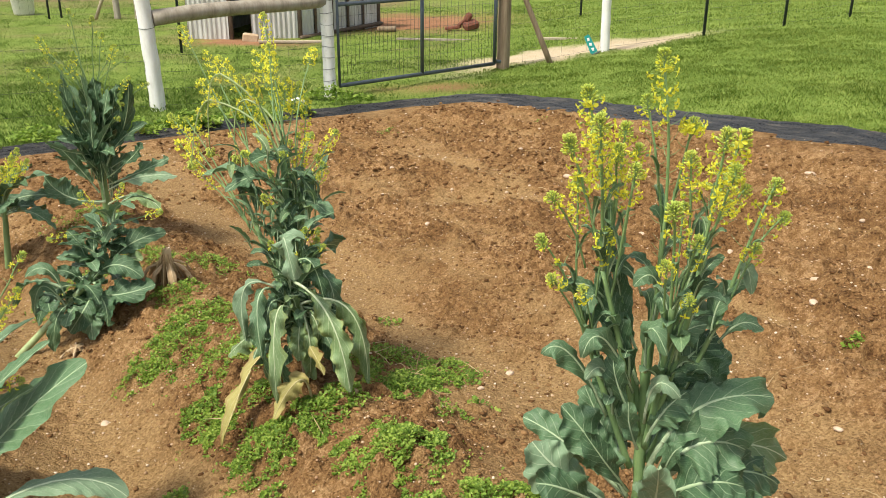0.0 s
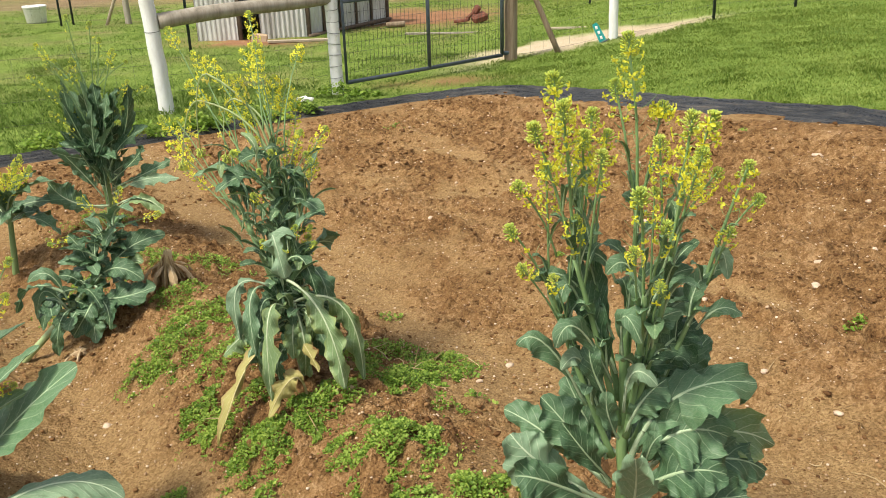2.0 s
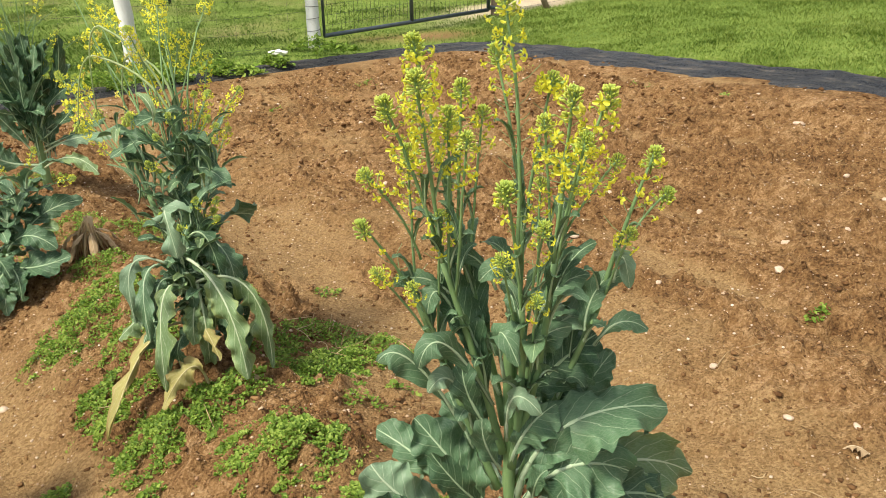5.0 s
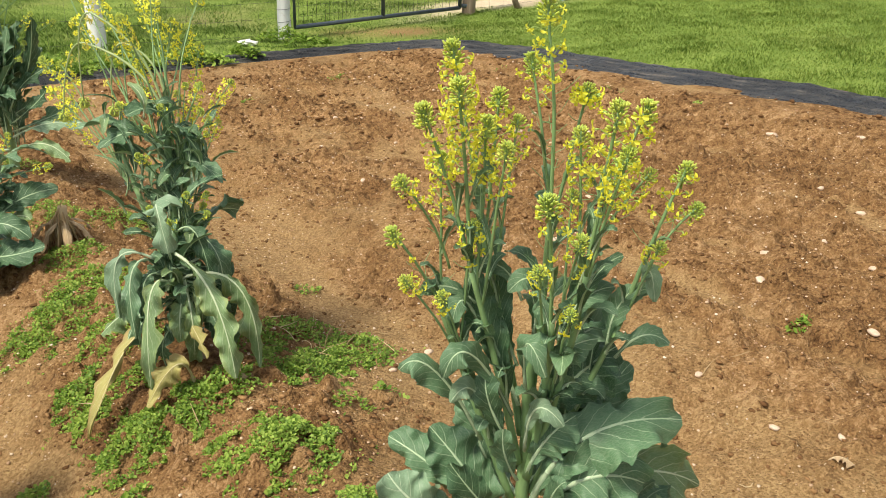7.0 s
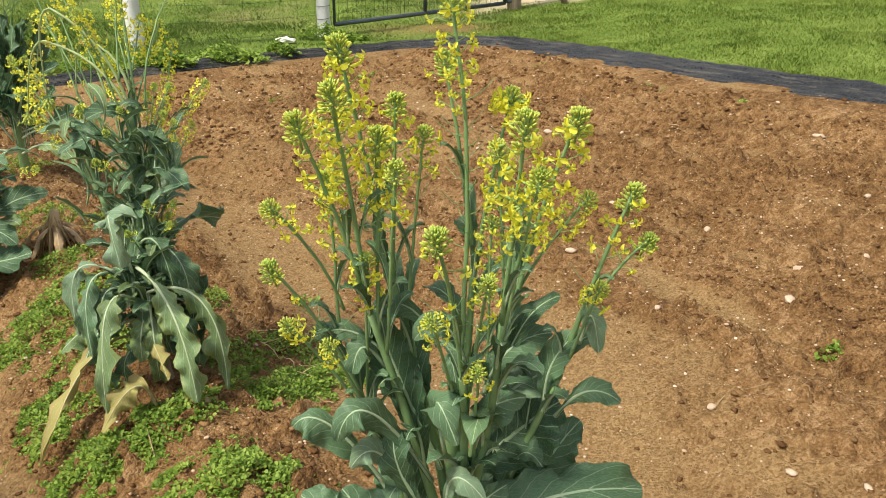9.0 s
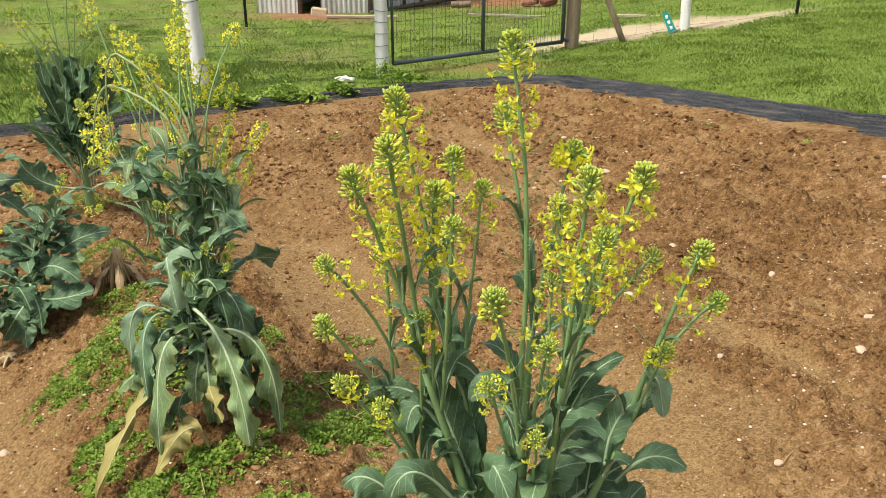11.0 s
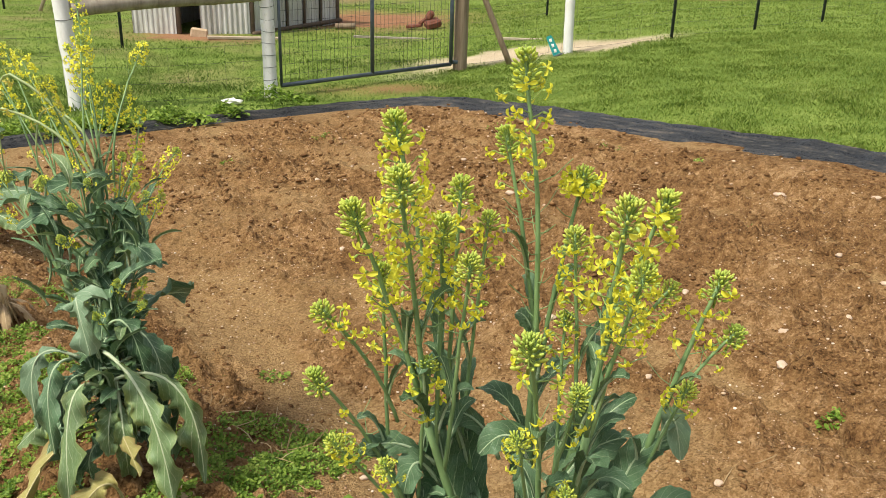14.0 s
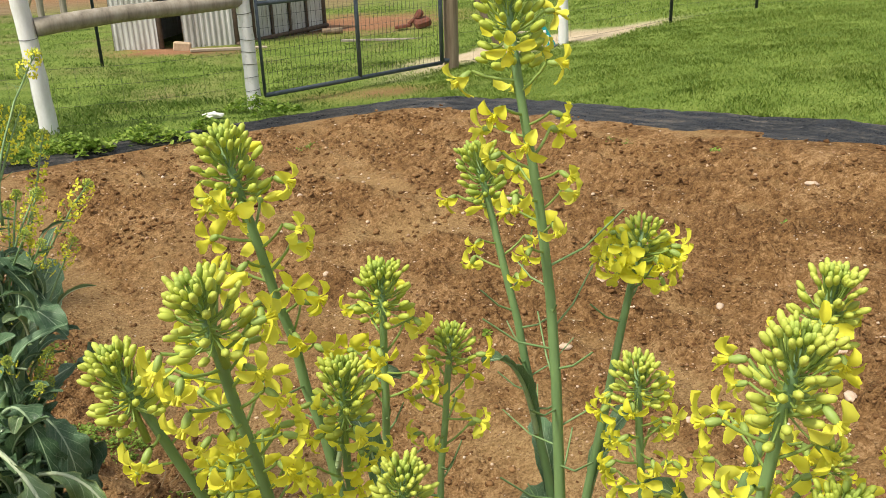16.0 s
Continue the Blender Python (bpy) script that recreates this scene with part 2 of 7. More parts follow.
def lawn_material():
    """Earth between the grass: green growth, worn brown places, and the sandy track."""
    m, nt, b = mat("lawn_ground", 0.95, 0.0, 0.15)
    big, mid, fine = noise_node(nt, 0.45, 5), noise_node(nt, 2.6, 6), noise_node(nt, 45.0, 5)
    f = mathn(nt, "ADD", mathn(nt, "MULTIPLY", mid, 0.4), mathn(nt, "MULTIPLY", fine, 0.6))
    green = ramp(nt, f, [(0.36, (0.080, 0.13, 0.020)), (0.5, (0.155, 0.225, 0.038)), (0.64, (0.27, 0.33, 0.08))])
    brown = ramp(nt, f, [(0.3, (0.13, 0.08, 0.045)), (0.5, (0.24, 0.165, 0.095)), (0.72, (0.36, 0.27, 0.17))])
    worn = mathn(nt, "ADD", mathn(nt, "MULTIPLY", mathn(nt, "SUBTRACT", big, 0.62, True), 3.0), attr(nt, "worn"), True)
    col = mixc(nt, worn, green, brown)
    sand = ramp(nt, f, [(0.3, (0.42, 0.32, 0.21)), (0.55, (0.56, 0.46, 0.32)), (0.75, (0.68, 0.59, 0.44))])
    col = mixc(nt, attr(nt, "sand"), col, sand)
    clay = ramp(nt, f, [(0.3, (0.20, 0.09, 0.045)), (0.6, (0.34, 0.18, 0.10)), (0.8, (0.42, 0.26, 0.16))])
    col = mixc(nt, attr(nt, "clay"), col, clay)
    nt.links.new(col, b.inputs["Base Color"])
    bump(nt, b, fine, 0.8, 0.03)
    return m


M_LAWN = lawn_material()


def edging_material():
    """Black plastic sheet, creased along its run; dust streaks and grey sheen painted in the colour."""
    m, nt, b = mat("black_plastic_edging", 0.4, 0.0, 0.5)
    dust_sheen = mathn(nt, "ADD", mathn(nt, "MULTIPLY", noise_node(nt, 5.0, 5, "UV", (0.6, 1.6, 1)), 0.6), mathn(nt, "MULTIPLY", noise_node(nt, 60.0, 4), 0.4))
    nt.links.new(ramp(nt, dust_sheen, [(0.42, (0.006, 0.007, 0.009)), (0.51, (0.020, 0.021, 0.022)), (0.57, (0.07, 0.065, 0.06)), (0.68, (0.20, 0.155, 0.12))]), b.inputs["Base Color"])
    nt.links.new(ramp(nt, dust_sheen, [(0.4, (0.22,) * 3), (0.62, (0.65,) * 3)]), b.inputs["Roughness"])
    crease = mathn(nt, "ADD", noise_node(nt, 6.0, 5, "UV", (0.7, 2.5, 1)), mathn(nt, "MULTIPLY", noise_node(nt, 22.0, 3), 0.35))
    bump(nt, b, crease, 0.9, 0.035)
    return m


M_EDGE = edging_material()
M_WHITE = simple("white_post_paint", [(0.26, (0.42, 0.38, 0.33)), (0.36, (0.74, 0.73, 0.71)), (0.6, (0.86, 0.86, 0.86)), (0.85, (0.90, 0.90, 0.90))], 16, 0.6, stretch=(1, 1, 0.3), bumpy=0.25)
M_WHITE_OLD = simple("peeling_white_paint", [(0.28, (0.26, 0.22, 0.18)), (0.36, (0.66, 0.64, 0.60)), (0.46, (0.84, 0.83, 0.82)), (0.85, (0.88, 0.87, 0.86))], 22, 0.75, stretch=(1, 1, 0.5), bumpy=0.5)
M_GREYWOOD = simple("weathered_wood", [(0.3, (0.17, 0.145, 0.115)), (0.5, (0.33, 0.29, 0.235)), (0.75, (0.47, 0.43, 0.37))], 9, 0.85, stretch=(1, 1, 0.12), bumpy=0.6)
M_BROWNWOOD = simple("brown_wood_post", [(0.3, (0.12, 0.085, 0.055)), (0.5, (0.25, 0.185, 0.125)), (0.75, (0.38, 0.31, 0.23))], 12, 0.85, stretch=(1, 1, 0.1), bumpy=0.6)
M_GATE = simple("grey_gate_steel", [(0.3, (0.075, 0.095, 0.115)), (0.6, (0.13, 0.155, 0.18)), (0.85, (0.20, 0.22, 0.24))], 18, 0.5, 0.55, bumpy=0.05)
M_WIRE = simple("fence_wire", [(0.3, (0.045, 0.05, 0.05)), (0.7, (0.12, 0.12, 0.115))], 40, 0.55, 0.6, bumpy=0)
M_TPOST = simple("green_steel_post", [(0.3, (0.010, 0.018, 0.014)), (0.7, (0.030, 0.042, 0.034))], 25, 0.6, 0.2, bumpy=0.1)
M_TIN = simple("weathered_tin", [(0.28, (0.24, 0.21, 0.185)), (0.42, (0.46, 0.45, 0.43)), (0.62, (0.62, 0.62, 0.61)), (0.85, (0.72, 0.72, 0.71))], 4, 0.6, 0.12, stretch=(1, 1, 0.25), bumpy=0.1)
M_DARKWOOD = simple("dark_shed_wood", [(0.3, (0.06, 0.042, 0.03)), (0.7, (0.16, 0.115, 0.08))], 14, 0.9, bumpy=0.4)
M_RUST = simple("rusty_red_metal", [(0.3, (0.08, 0.030, 0.020)), (0.55, (0.19, 0.068, 0.045)), (0.8, (0.33, 0.16, 0.11))], 11, 0.85, bumpy=0.5)
M_BOARD = simple("pale_board", [(0.3, (0.36, 0.29, 0.21)), (0.7, (0.55, 0.47, 0.36))], 9, 0.85, stretch=(0.2, 1, 1), bumpy=0.4)
M_BLOCK = simple("tan_block", [(0.3, (0.42, 0.30, 0.19)), (0.7, (0.62, 0.48, 0.33))], 14, 0.9, bumpy=0.4)
M_LITTER = simple("white_plastic_scrap", [(0.3, (0.62, 0.60, 0.56)), (0.7, (0.85, 0.84, 0.82))], 30, 0.5)


M_TEAL = simple("teal_painted_plate", [(0.3, (0.010, 0.20, 0.20)), (0.7, (0.020, 0.34, 0.33))], 25, 0.45, bumpy=0.1)


# ---- building helpers ----
RNG = np.random.default_rng(7)


def grad_noise(x, y, seed=0):
    """Smooth 2D gradient noise, about -0.7 to 0.7, for arrays."""
    x, y = np.asarray(x, float), np.asarray(y, float)
    xi, yi = np.floor(x).astype(np.int64), np.floor(y).astype(np.int64)
    fx, fy = x - xi, y - yi

    def corner(i, j, dx, dy):
        h = (i * 374761393 + j * 668265263 + seed * 974634777) & 0xFFFFFFFF
        h = ((h ^ (h >> 13)) * 1274126177) & 0xFFFFFFFF
        a = ((h ^ (h >> 16)) & 0xFFFF) / 65536.0 * 2 * np.pi
        return np.cos(a) * dx + np.sin(a) * dy

    u, v = fx * fx * fx * (fx * (fx * 6 - 15) + 10), fy * fy * fy * (fy * (fy * 6 - 15) + 10)
    a = corner(xi, yi, fx, fy) * (1 - u) + corner(xi + 1, yi, fx - 1, fy) * u
    b = corner(xi, yi + 1, fx, fy - 1) * (1 - u) + corner(xi + 1, yi + 1, fx - 1, fy - 1) * u
    return a * (1 - v) + b * v


def fbm(x, y, octaves=4, seed=0, gain=0.5):
    total, amp, f = 0.0, 1.0, 1.0
    for i in range(octaves):
        total = total + amp * grad_noise(x * f + 13.7 * i, y * f - 7.1 * i, seed + i)
        amp, f = amp * gain, f * 2.03
    return total


def softplus(u, k=0.35):
    return k * np.logaddexp(0, np.asarray(u, float) / k)


def step(a, b, v):
    w = np.clip((np.asarray(v, float) - a) / (b - a), 0, 1)
    return w * w * (3 - 2 * w)


def lie(x, y):
    """The lie of the land: rising to the right, falling away from the camera."""
    x, y = np.asarray(x, float), np.asarray(y, float)
    xx = softplus(x + 0.5) - 0.6 * softplus(x - 3.0) - 0.35 * softplus(x - 9.0)
    yy = y - 0.7 * softplus(y - 9) - 0.28 * softplus(y - 24, 2.0)
    return 0.19 + 0.115 * xx - 0.045 * yy


def across(x, y):
    """Distance to the right of the planted row."""
    return 0.78 * (x + 0.41) + 0.63 * (y - 2.25)


def bed(x, y):
    """Height of the tilled bed, without clods."""
    x, y = np.asarray(x, float), np.asarray(y, float)
    q, along = across(x, y), -0.63 * (x + 0.41) + 0.78 * (y - 2.25)
    fade = 1 - step(1.6, 4.2, along)
    rows = 0.10 * np.exp(-(q / 0.26) ** 2) - 0.10 * np.exp(-((q + 0.55) / 0.22) ** 2) + 0.07 * np.exp(-((q + 1.05) / 0.25) ** 2) - 0.085 * np.exp(-((q - 0.75) / 0.32) ** 2)
    s = 0.88 * x + 0.47 * y + 0.16 * fbm(x * 1.3, y * 1.3, 2, 5)
    crest = 1 - 1.6 * np.abs(np.sin(s * np.pi / 0.29 + 0.5 * fbm(x * 3.1, y * 3.1, 2, 7)))
    strip = step(0.9, 1.5, q) * (0.6 + 0.4 * step(-0.2, 0.9, x)) * (0.8 + 0.9 * fbm(x * 1.1 + 3, y * 0.8, 2, 6)) * (0.030 * crest + 0.014 * np.sin(s * 2 * np.pi / 0.61 + 1.0))
    lump = 0.045 * np.exp(-(((x - 0.08) / 0.30) ** 2 + ((y - 4.95) / 0.20) ** 2)) - 0.035 * np.exp(-(((x - 0.02) / 0.34) ** 2 + ((y - 4.62) / 0.13) ** 2))
    return lie(x, y) + rows * fade + strip + lump


def link_mesh(name, verts, faces, material, parent=None, label="", uv=None, smooth=True, slots=None):
    me = bpy.data.meshes.new(name)
    me.from_pydata([tuple(v) for v in verts], [], faces)
    for mt in (material if isinstance(material, (list, tuple)) else [material]):
        me.materials.append(mt)
    if uv is not None:
        layer = me.uv_layers.new(name="UVMap")
        loops = np.empty(len(me.loops), np.int32)
        me.loops.foreach_get("vertex_index", loops)
        layer.data.foreach_set("uv", np.asarray(uv, np.float32)[loops].ravel())
    if slots is not None:
        me.polygons.foreach_set("material_index", np.asarray(slots, np.int32))
    if smooth:
        me.polygons.foreach_set("use_smooth", np.ones(len(me.polygons), bool))
    me.update()
    ob = new(name, me)
    if parent is not None:
        ob.parent = parent
    if label:
        tagged(ob, label)
    return ob


def sheet(name, verts, tris, material, parent=None):
    """A big mesh from numpy arrays: verts n x 3, faces m x 3 or m x 4."""
    me = bpy.data.meshes.new(name)
    k = tris.shape[1]
    me.vertices.add(len(verts))
    me.vertices.foreach_set("co", np.asarray(verts, np.float32).ravel())
    me.loops.add(tris.size)
    me.loops.foreach_set("vertex_index", np.asarray(tris, np.int32).ravel())
    me.polygons.add(len(tris))
    me.polygons.foreach_set("loop_start", np.arange(0, tris.size, k, dtype=np.int32))
    me.polygons.foreach_set("use_smooth", np.ones(len(tris), bool))
    me.update(calc_edges=True)
    me.validate()
    me.materials.append(material)
    ob = new(name, me)
    if parent is not None:
        ob.parent = parent
    return ob


def point_value(ob, name, values):
    ob.data.attributes.new(name, "FLOAT", "POINT").data.foreach_set("value", np.asarray(values, np.float32))


def base_empty(name, where, label, category, group="", kind=""):
    e = new(name)
    e.location = where
    e.empty_display_size = 0.1
    return tagged(e, label, category, group, kind)


def curve_points(b, c, t, n):
    b, c, t = (np.asarray(v, float) for v in (b, c, t))
    s = np.linspace(0, 1, n)[:, None]
    return (1 - s) ** 2 * b + 2 * s * (1 - s) * c + s * s * t


def frames_along(pts):
    tan = np.gradient(pts, axis=0)
    tan /= np.linalg.norm(tan, axis=1)[:, None] + 1e-9
    ref = np.array([0.31, 0.95, 0.05]) if abs(tan[0][2]) > 0.8 else np.array([0.0, 0.0, 1.0])
    side = np.cross(tan, ref)
    side /= np.linalg.norm(side, axis=1)[:, None] + 1e-9
    return tan, side, np.cross(side, tan)


def tube(pts, radii, sides=7, cap=True):
    """Verts and faces of a tapered tube along a line of points."""
    pts = np.asarray(pts, float)
    radii = np.broadcast_to(np.asarray(radii, float), (len(pts),))
    _, a, b = frames_along(pts)
    ang = np.arange(sides) * 2 * np.pi / sides
    ring = np.cos(ang)[None, :, None] * a[:, None, :] + np.sin(ang)[None, :, None] * b[:, None, :]
    v = (pts[:, None, :] + radii[:, None, None] * ring).reshape(-1, 3)
    f = [(i * sides + j, i * sides + (j + 1) % sides, (i + 1) * sides + (j + 1) % sides, (i + 1) * sides + j) for i in range(len(pts) - 1) for j in range(sides)]
    if cap:
        f.append(tuple(range(sides - 1, -1, -1)))
        f.append(tuple(range((len(pts) - 1) * sides, len(pts) * sides)))
    return v, f


class Pile:
    """Collects pieces of geometry for one mesh."""

    def __init__(self):
        self.v, self.f, self.s, self.n = [], [], [], 0

    def add(self, verts, faces, slot=0):
        self.v.append(np.asarray(verts, float))
        self.f += [tuple(i + self.n for i in face) for face in faces]
        self.s += [slot] * len(faces)
        self.n += len(verts)
        return self

    def rod(self, a, b, r, sides=8, slot=0, n=2):
        s = np.linspace(0, 1, n)[:, None]
        return self.add(*tube(np.asarray(a, float) * (1 - s) + np.asarray(b, float) * s, r, sides), slot)

    def box(self, centre, size, turn=None, bevel=0.12, slot=0):
        bm = bmesh.new()
        bmesh.ops.create_cube(bm, size=1)
        bmesh.ops.scale(bm, vec=size, verts=bm.verts)
        bmesh.ops.bevel(bm, geom=bm.edges[:], offset=min(size) * bevel, segments=1, affect="EDGES")
        m = Matrix.Translation(centre) @ (turn or Matrix())
        bm.verts.index_update()
        v = [m @ p.co for p in bm.verts]
        f = [[p.index for p in q.verts] for q in bm.faces]
        bm.free()
        return self.add(v, f, slot)

    def mesh(self, name, material, parent=None, label="", smooth=True):
        return link_mesh(name, np.concatenate(self.v), self.f, material, parent, label, None, smooth, self.s)


def lump(seed, rough=0.25, detail=1, flat=0.7):
    """A small uneven stone or clod about the origin, about 1 across."""
    bm = bmesh.new()
    bmesh.ops.create_icosphere(bm, subdivisions=detail, radius=0.5)
    for p in bm.verts:
        p.co *= 1 + rough * (noise.noise(p.co * 2.3 + Vector((seed * 3.1, seed * 1.7, 0))) + 0.5 * noise.noise(p.co * 5.1 + Vector((0, seed * 2.3, 0))))
        p.co.z *= flat
    bm.verts.index_update()
    v, f = np.array([p.co[:] for p in bm.verts]), np.array([[p.index for p in q.verts] for q in bm.faces])
    bm.free()
    return v, f


def scatter(name, material, where, sizes, rough, flat, seed, parent=None):
    """Many little lumps as one mesh."""
    kinds = [lump(seed + i, rough, 1, flat) for i in range(6)]
    n = len(where)
    pick = RNG.integers(0, 6, n)
    vs, fs, at = [], [], 0
    for k, (v, f) in enumerate(kinds):
        rows = np.where(pick == k)[0]
        if not len(rows):
            continue
        a = RNG.uniform(0, 6.283, len(rows))
        c, s = np.cos(a)[:, None], np.sin(a)[:, None]
        st = RNG.uniform(0.75, 1.35, (len(rows), 1))
        x, y = v[:, 0][None] * st, v[:, 1][None]
        p = np.stack([c * x - s * y, s * x + c * y, np.broadcast_to(v[:, 2][None], x.shape)], 2) * sizes[rows][:, None, None] + where[rows][:, None, :]
        vs.append(p.reshape(-1, 3))
        fs.append((f[None] + (np.arange(len(rows)) * len(v))[:, None, None]).reshape(-1, 3) + at)
        at += len(rows) * len(v)
    return sheet(name, np.concatenate(vs), np.concatenate(fs), material, parent)


# ---- the edge of the bed: a smooth line round its far side ----
EDGE_KNOTS = [(-7.5, 2.6), (-5.2, 4.2), (-3.33, 5.65), (-1.85, 7.18), (-1.32, 7.66), (-0.80, 8.06), (-0.34, 8.26), (0.06, 8.20), (0.45, 7.86), (0.86, 7.34), (1.46, 6.44), (2.03, 5.64), (2.42, 5.06), (2.95, 3.9), (3.5, 2.4), (3.9, 0.5), (3.9, -1.6), (3.0, -2.7), (1.0, -3.0), (-3.0, -3.0), (-6.2, -2.4), (-7.8, -0.6), (-8.0, 1.4), (-7.5, 2.6)]


def spline(knots, per=14):
    k = np.array([knots[0], *knots, knots[-1]], float)
    out = []
    for i in range(1, len(k) - 2):
        for s in np.linspace(0, 1, per, endpoint=False):
            p0, p1, p2, p3 = k[i - 1], k[i], k[i + 1], k[i + 2]
            out.append(0.5 * (2 * p1 + (p2 - p0) * s + (2 * p0 - 5 * p1 + 4 * p2 - p3) * s * s + (3 * p1 - p0 - 3 * p2 + p3) * s ** 3))
    out.append(k[-2])
    return np.array(out)


EDGE = spline(EDGE_KNOTS)


def outside(x, y):
    """Signed distance beyond the bed's edge line (positive on the lawn)."""
    x, y = np.asarray(x, float), np.asarray(y, float)
    best, sign = np.full(x.shape, 1e9), np.zeros(x.shape)
    for a, b in zip(EDGE[:-1:2], EDGE[2::2]):
        d = b - a
        s = np.clip(((x - a[0]) * d[0] + (y - a[1]) * d[1]) / (d @ d), 0, 1)
        dx, dy = x - a[0] - s * d[0], y - a[1] - s * d[1]
        dist = np.hypot(dx, dy)
        near = dist < best
        sign = np.where(near, np.sign(d[0] * dy - d[1] * dx), sign)
        best = np.where(near, dist, best)
    return best * sign


# ---- ground: one sheet to the horizon ----
def sand_amount(x, y):
    """The pale sandy track beyond the corner post."""
    mid = 11.15 + 0.42 * (x - 0.9) + 0.14 * np.sin(x * 2.1)
    return step(0.75, 0.25, np.abs(y - mid) / (1.25 - 0.28 * np.clip(x - 0.4, 0, 3)) + 0.35 * fbm(x * 1.5, y * 1.5, 3, 31)) * step(-0.9, 0.3, x) * step(3.4, 2.2, x)


def clay_amount(x, y):
    shed = np.exp(-(((x + 3.75) / 0.75) ** 2 + ((y - 13.25) / 0.42) ** 2)) * 1.6
    litter = step(20.5, 22.5, y + 0.25 * x) * step(-6.5, -9.0, x)
    gate = np.exp(-(((x + 0.55) / 0.65) ** 2 + ((y - 9.2) / 0.28) ** 2)) * 0.9
    behind = np.exp(-(((x + 1.7) / 1.7) ** 2 + ((y - 16.6) / 1.5) ** 2)) * 1.5
    far = np.exp(-(((x - 5.2) / 0.55) ** 2 + ((y - 17.5) / 0.35) ** 2)) * 1.2
    return np.clip(np.maximum.reduce([shed, gate, behind, far, litter]) * (1 + 0.8 * fbm(x * 2, y * 2, 3, 33)), 0, 1)


def turf(x, y):
    return lie(x, y) + 0.025 * fbm(x * 0.8, y * 0.8, 3, 2) + 0.01 * fbm(x * 5, y * 5, 2, 8)


def land(x, y):
    return np.where(outside(x, y) < 0, lie(x, y) - 0.16, turf(x, y))


def build_ground():
    xs = np.concatenate([-np.geomspace(900, 9, 26), np.linspace(-8.8, 8.8, 222), np.geomspace(9, 900, 26)])
    ys = np.concatenate([-np.geomspace(900, 3, 22), np.linspace(-2.95, 20, 236), np.geomspace(20.4, 900, 30)])
    x, y = np.meshgrid(xs, ys)
    h = land(x.ravel(), y.ravel())
    n, m = len(xs), len(ys)
    i = (np.arange(m - 1)[:, None] * n + np.arange(n - 1)[None]).ravel()
    ob = sheet("ground", np.stack([x.ravel(), y.ravel(), h], 1), np.stack([i, i + 1, i + n + 1, i + n], 1), M_LAWN)
    px, py = x.ravel(), y.ravel()
    worn = np.clip(0.75 * step(8.2, 9.2, py) * step(0.5, -1.5, px) * (0.10 + 1.0 * fbm(px * 0.9, py * 0.9, 4, 40)) + 0.8 * step(18.5, 22, py) * step(-1, -3, px), 0, 1)
    point_value(ob, "worn", worn)
    point_value(ob, "sand", sand_amount(px, py))
    point_value(ob, "clay", clay_amount(px, py))
    return tagged(ob, "grassy farm ground with worn brown patches and sandy track", "ground", kind="structure")


def crust_at(x, y):
    """Smooth water-washed crust in the hollows between the clods."""
    q = across(x, y)
    s = 0.88 * x + 0.47 * y + 0.16 * fbm(x * 1.3, y * 1.3, 2, 5)
    streak = 0.5 - 0.5 * np.sin(s * 2 * np.pi / 0.61 + 1.0)
    t = -0.47 * x + 0.88 * y
    n = fbm(s * 2.6, t * 0.8, 4, 21) + 0.4 * fbm(x * 6, y * 6, 3, 22)
    right = step(-0.1, 0.8, x) * step(1.0, 1.6, q)
    hollow = np.abs(np.sin(s * np.pi / 0.29 + 0.5 * fbm(x * 3.1, y * 3.1, 2, 7)))
    furrow = np.exp(-((q - 0.62) / 0.17) ** 2) + 0.8 * np.exp(-((q + 0.6) / 0.22) ** 2) + np.exp(-(((x - 0.02) / 0.3) ** 2 + ((y - 4.62) / 0.12) ** 2)) + 0.10 * step(0.3, -0.4, q)
    # right: row relief also put into the colour, hollows paler than crests
    return np.clip((0.46 * n + (0.10 * streak ** 2 + 0.80 * hollow ** 2 - 0.62) * right + 0.14 * (1 - right) * step(0.3, 0.9, q) + 0.48 * furrow - 0.08) * 3.2, 0, 1)


def soil_height(x, y, fine=True):
    c = crust_at(x, y)
    loose = 1 - 0.8 * c
    h = bed(x, y) + 0.018 * fbm(x * 3.2, y * 3.2, 3, 11) * (0.5 + 0.5 * loose)
    if fine:
        n = fbm(x * 13, y * 13, 2, 12)
        clods = np.maximum(0, n - 0.08) + 0.75 * np.maximum(0, fbm(x * 7.0, y * 7.0, 2, 17) - 0.14)
        crumbs_ = np.maximum(0, fbm(x * 24, y * 24, 2, 18) - 0.02)
        h = h + loose * (0.012 * fbm(x * 9, y * 9, 2, 13) + 0.066 * clods + 0.032 * crumbs_) + 0.004 * fbm(x * 22, y * 22, 2, 15)
    return h


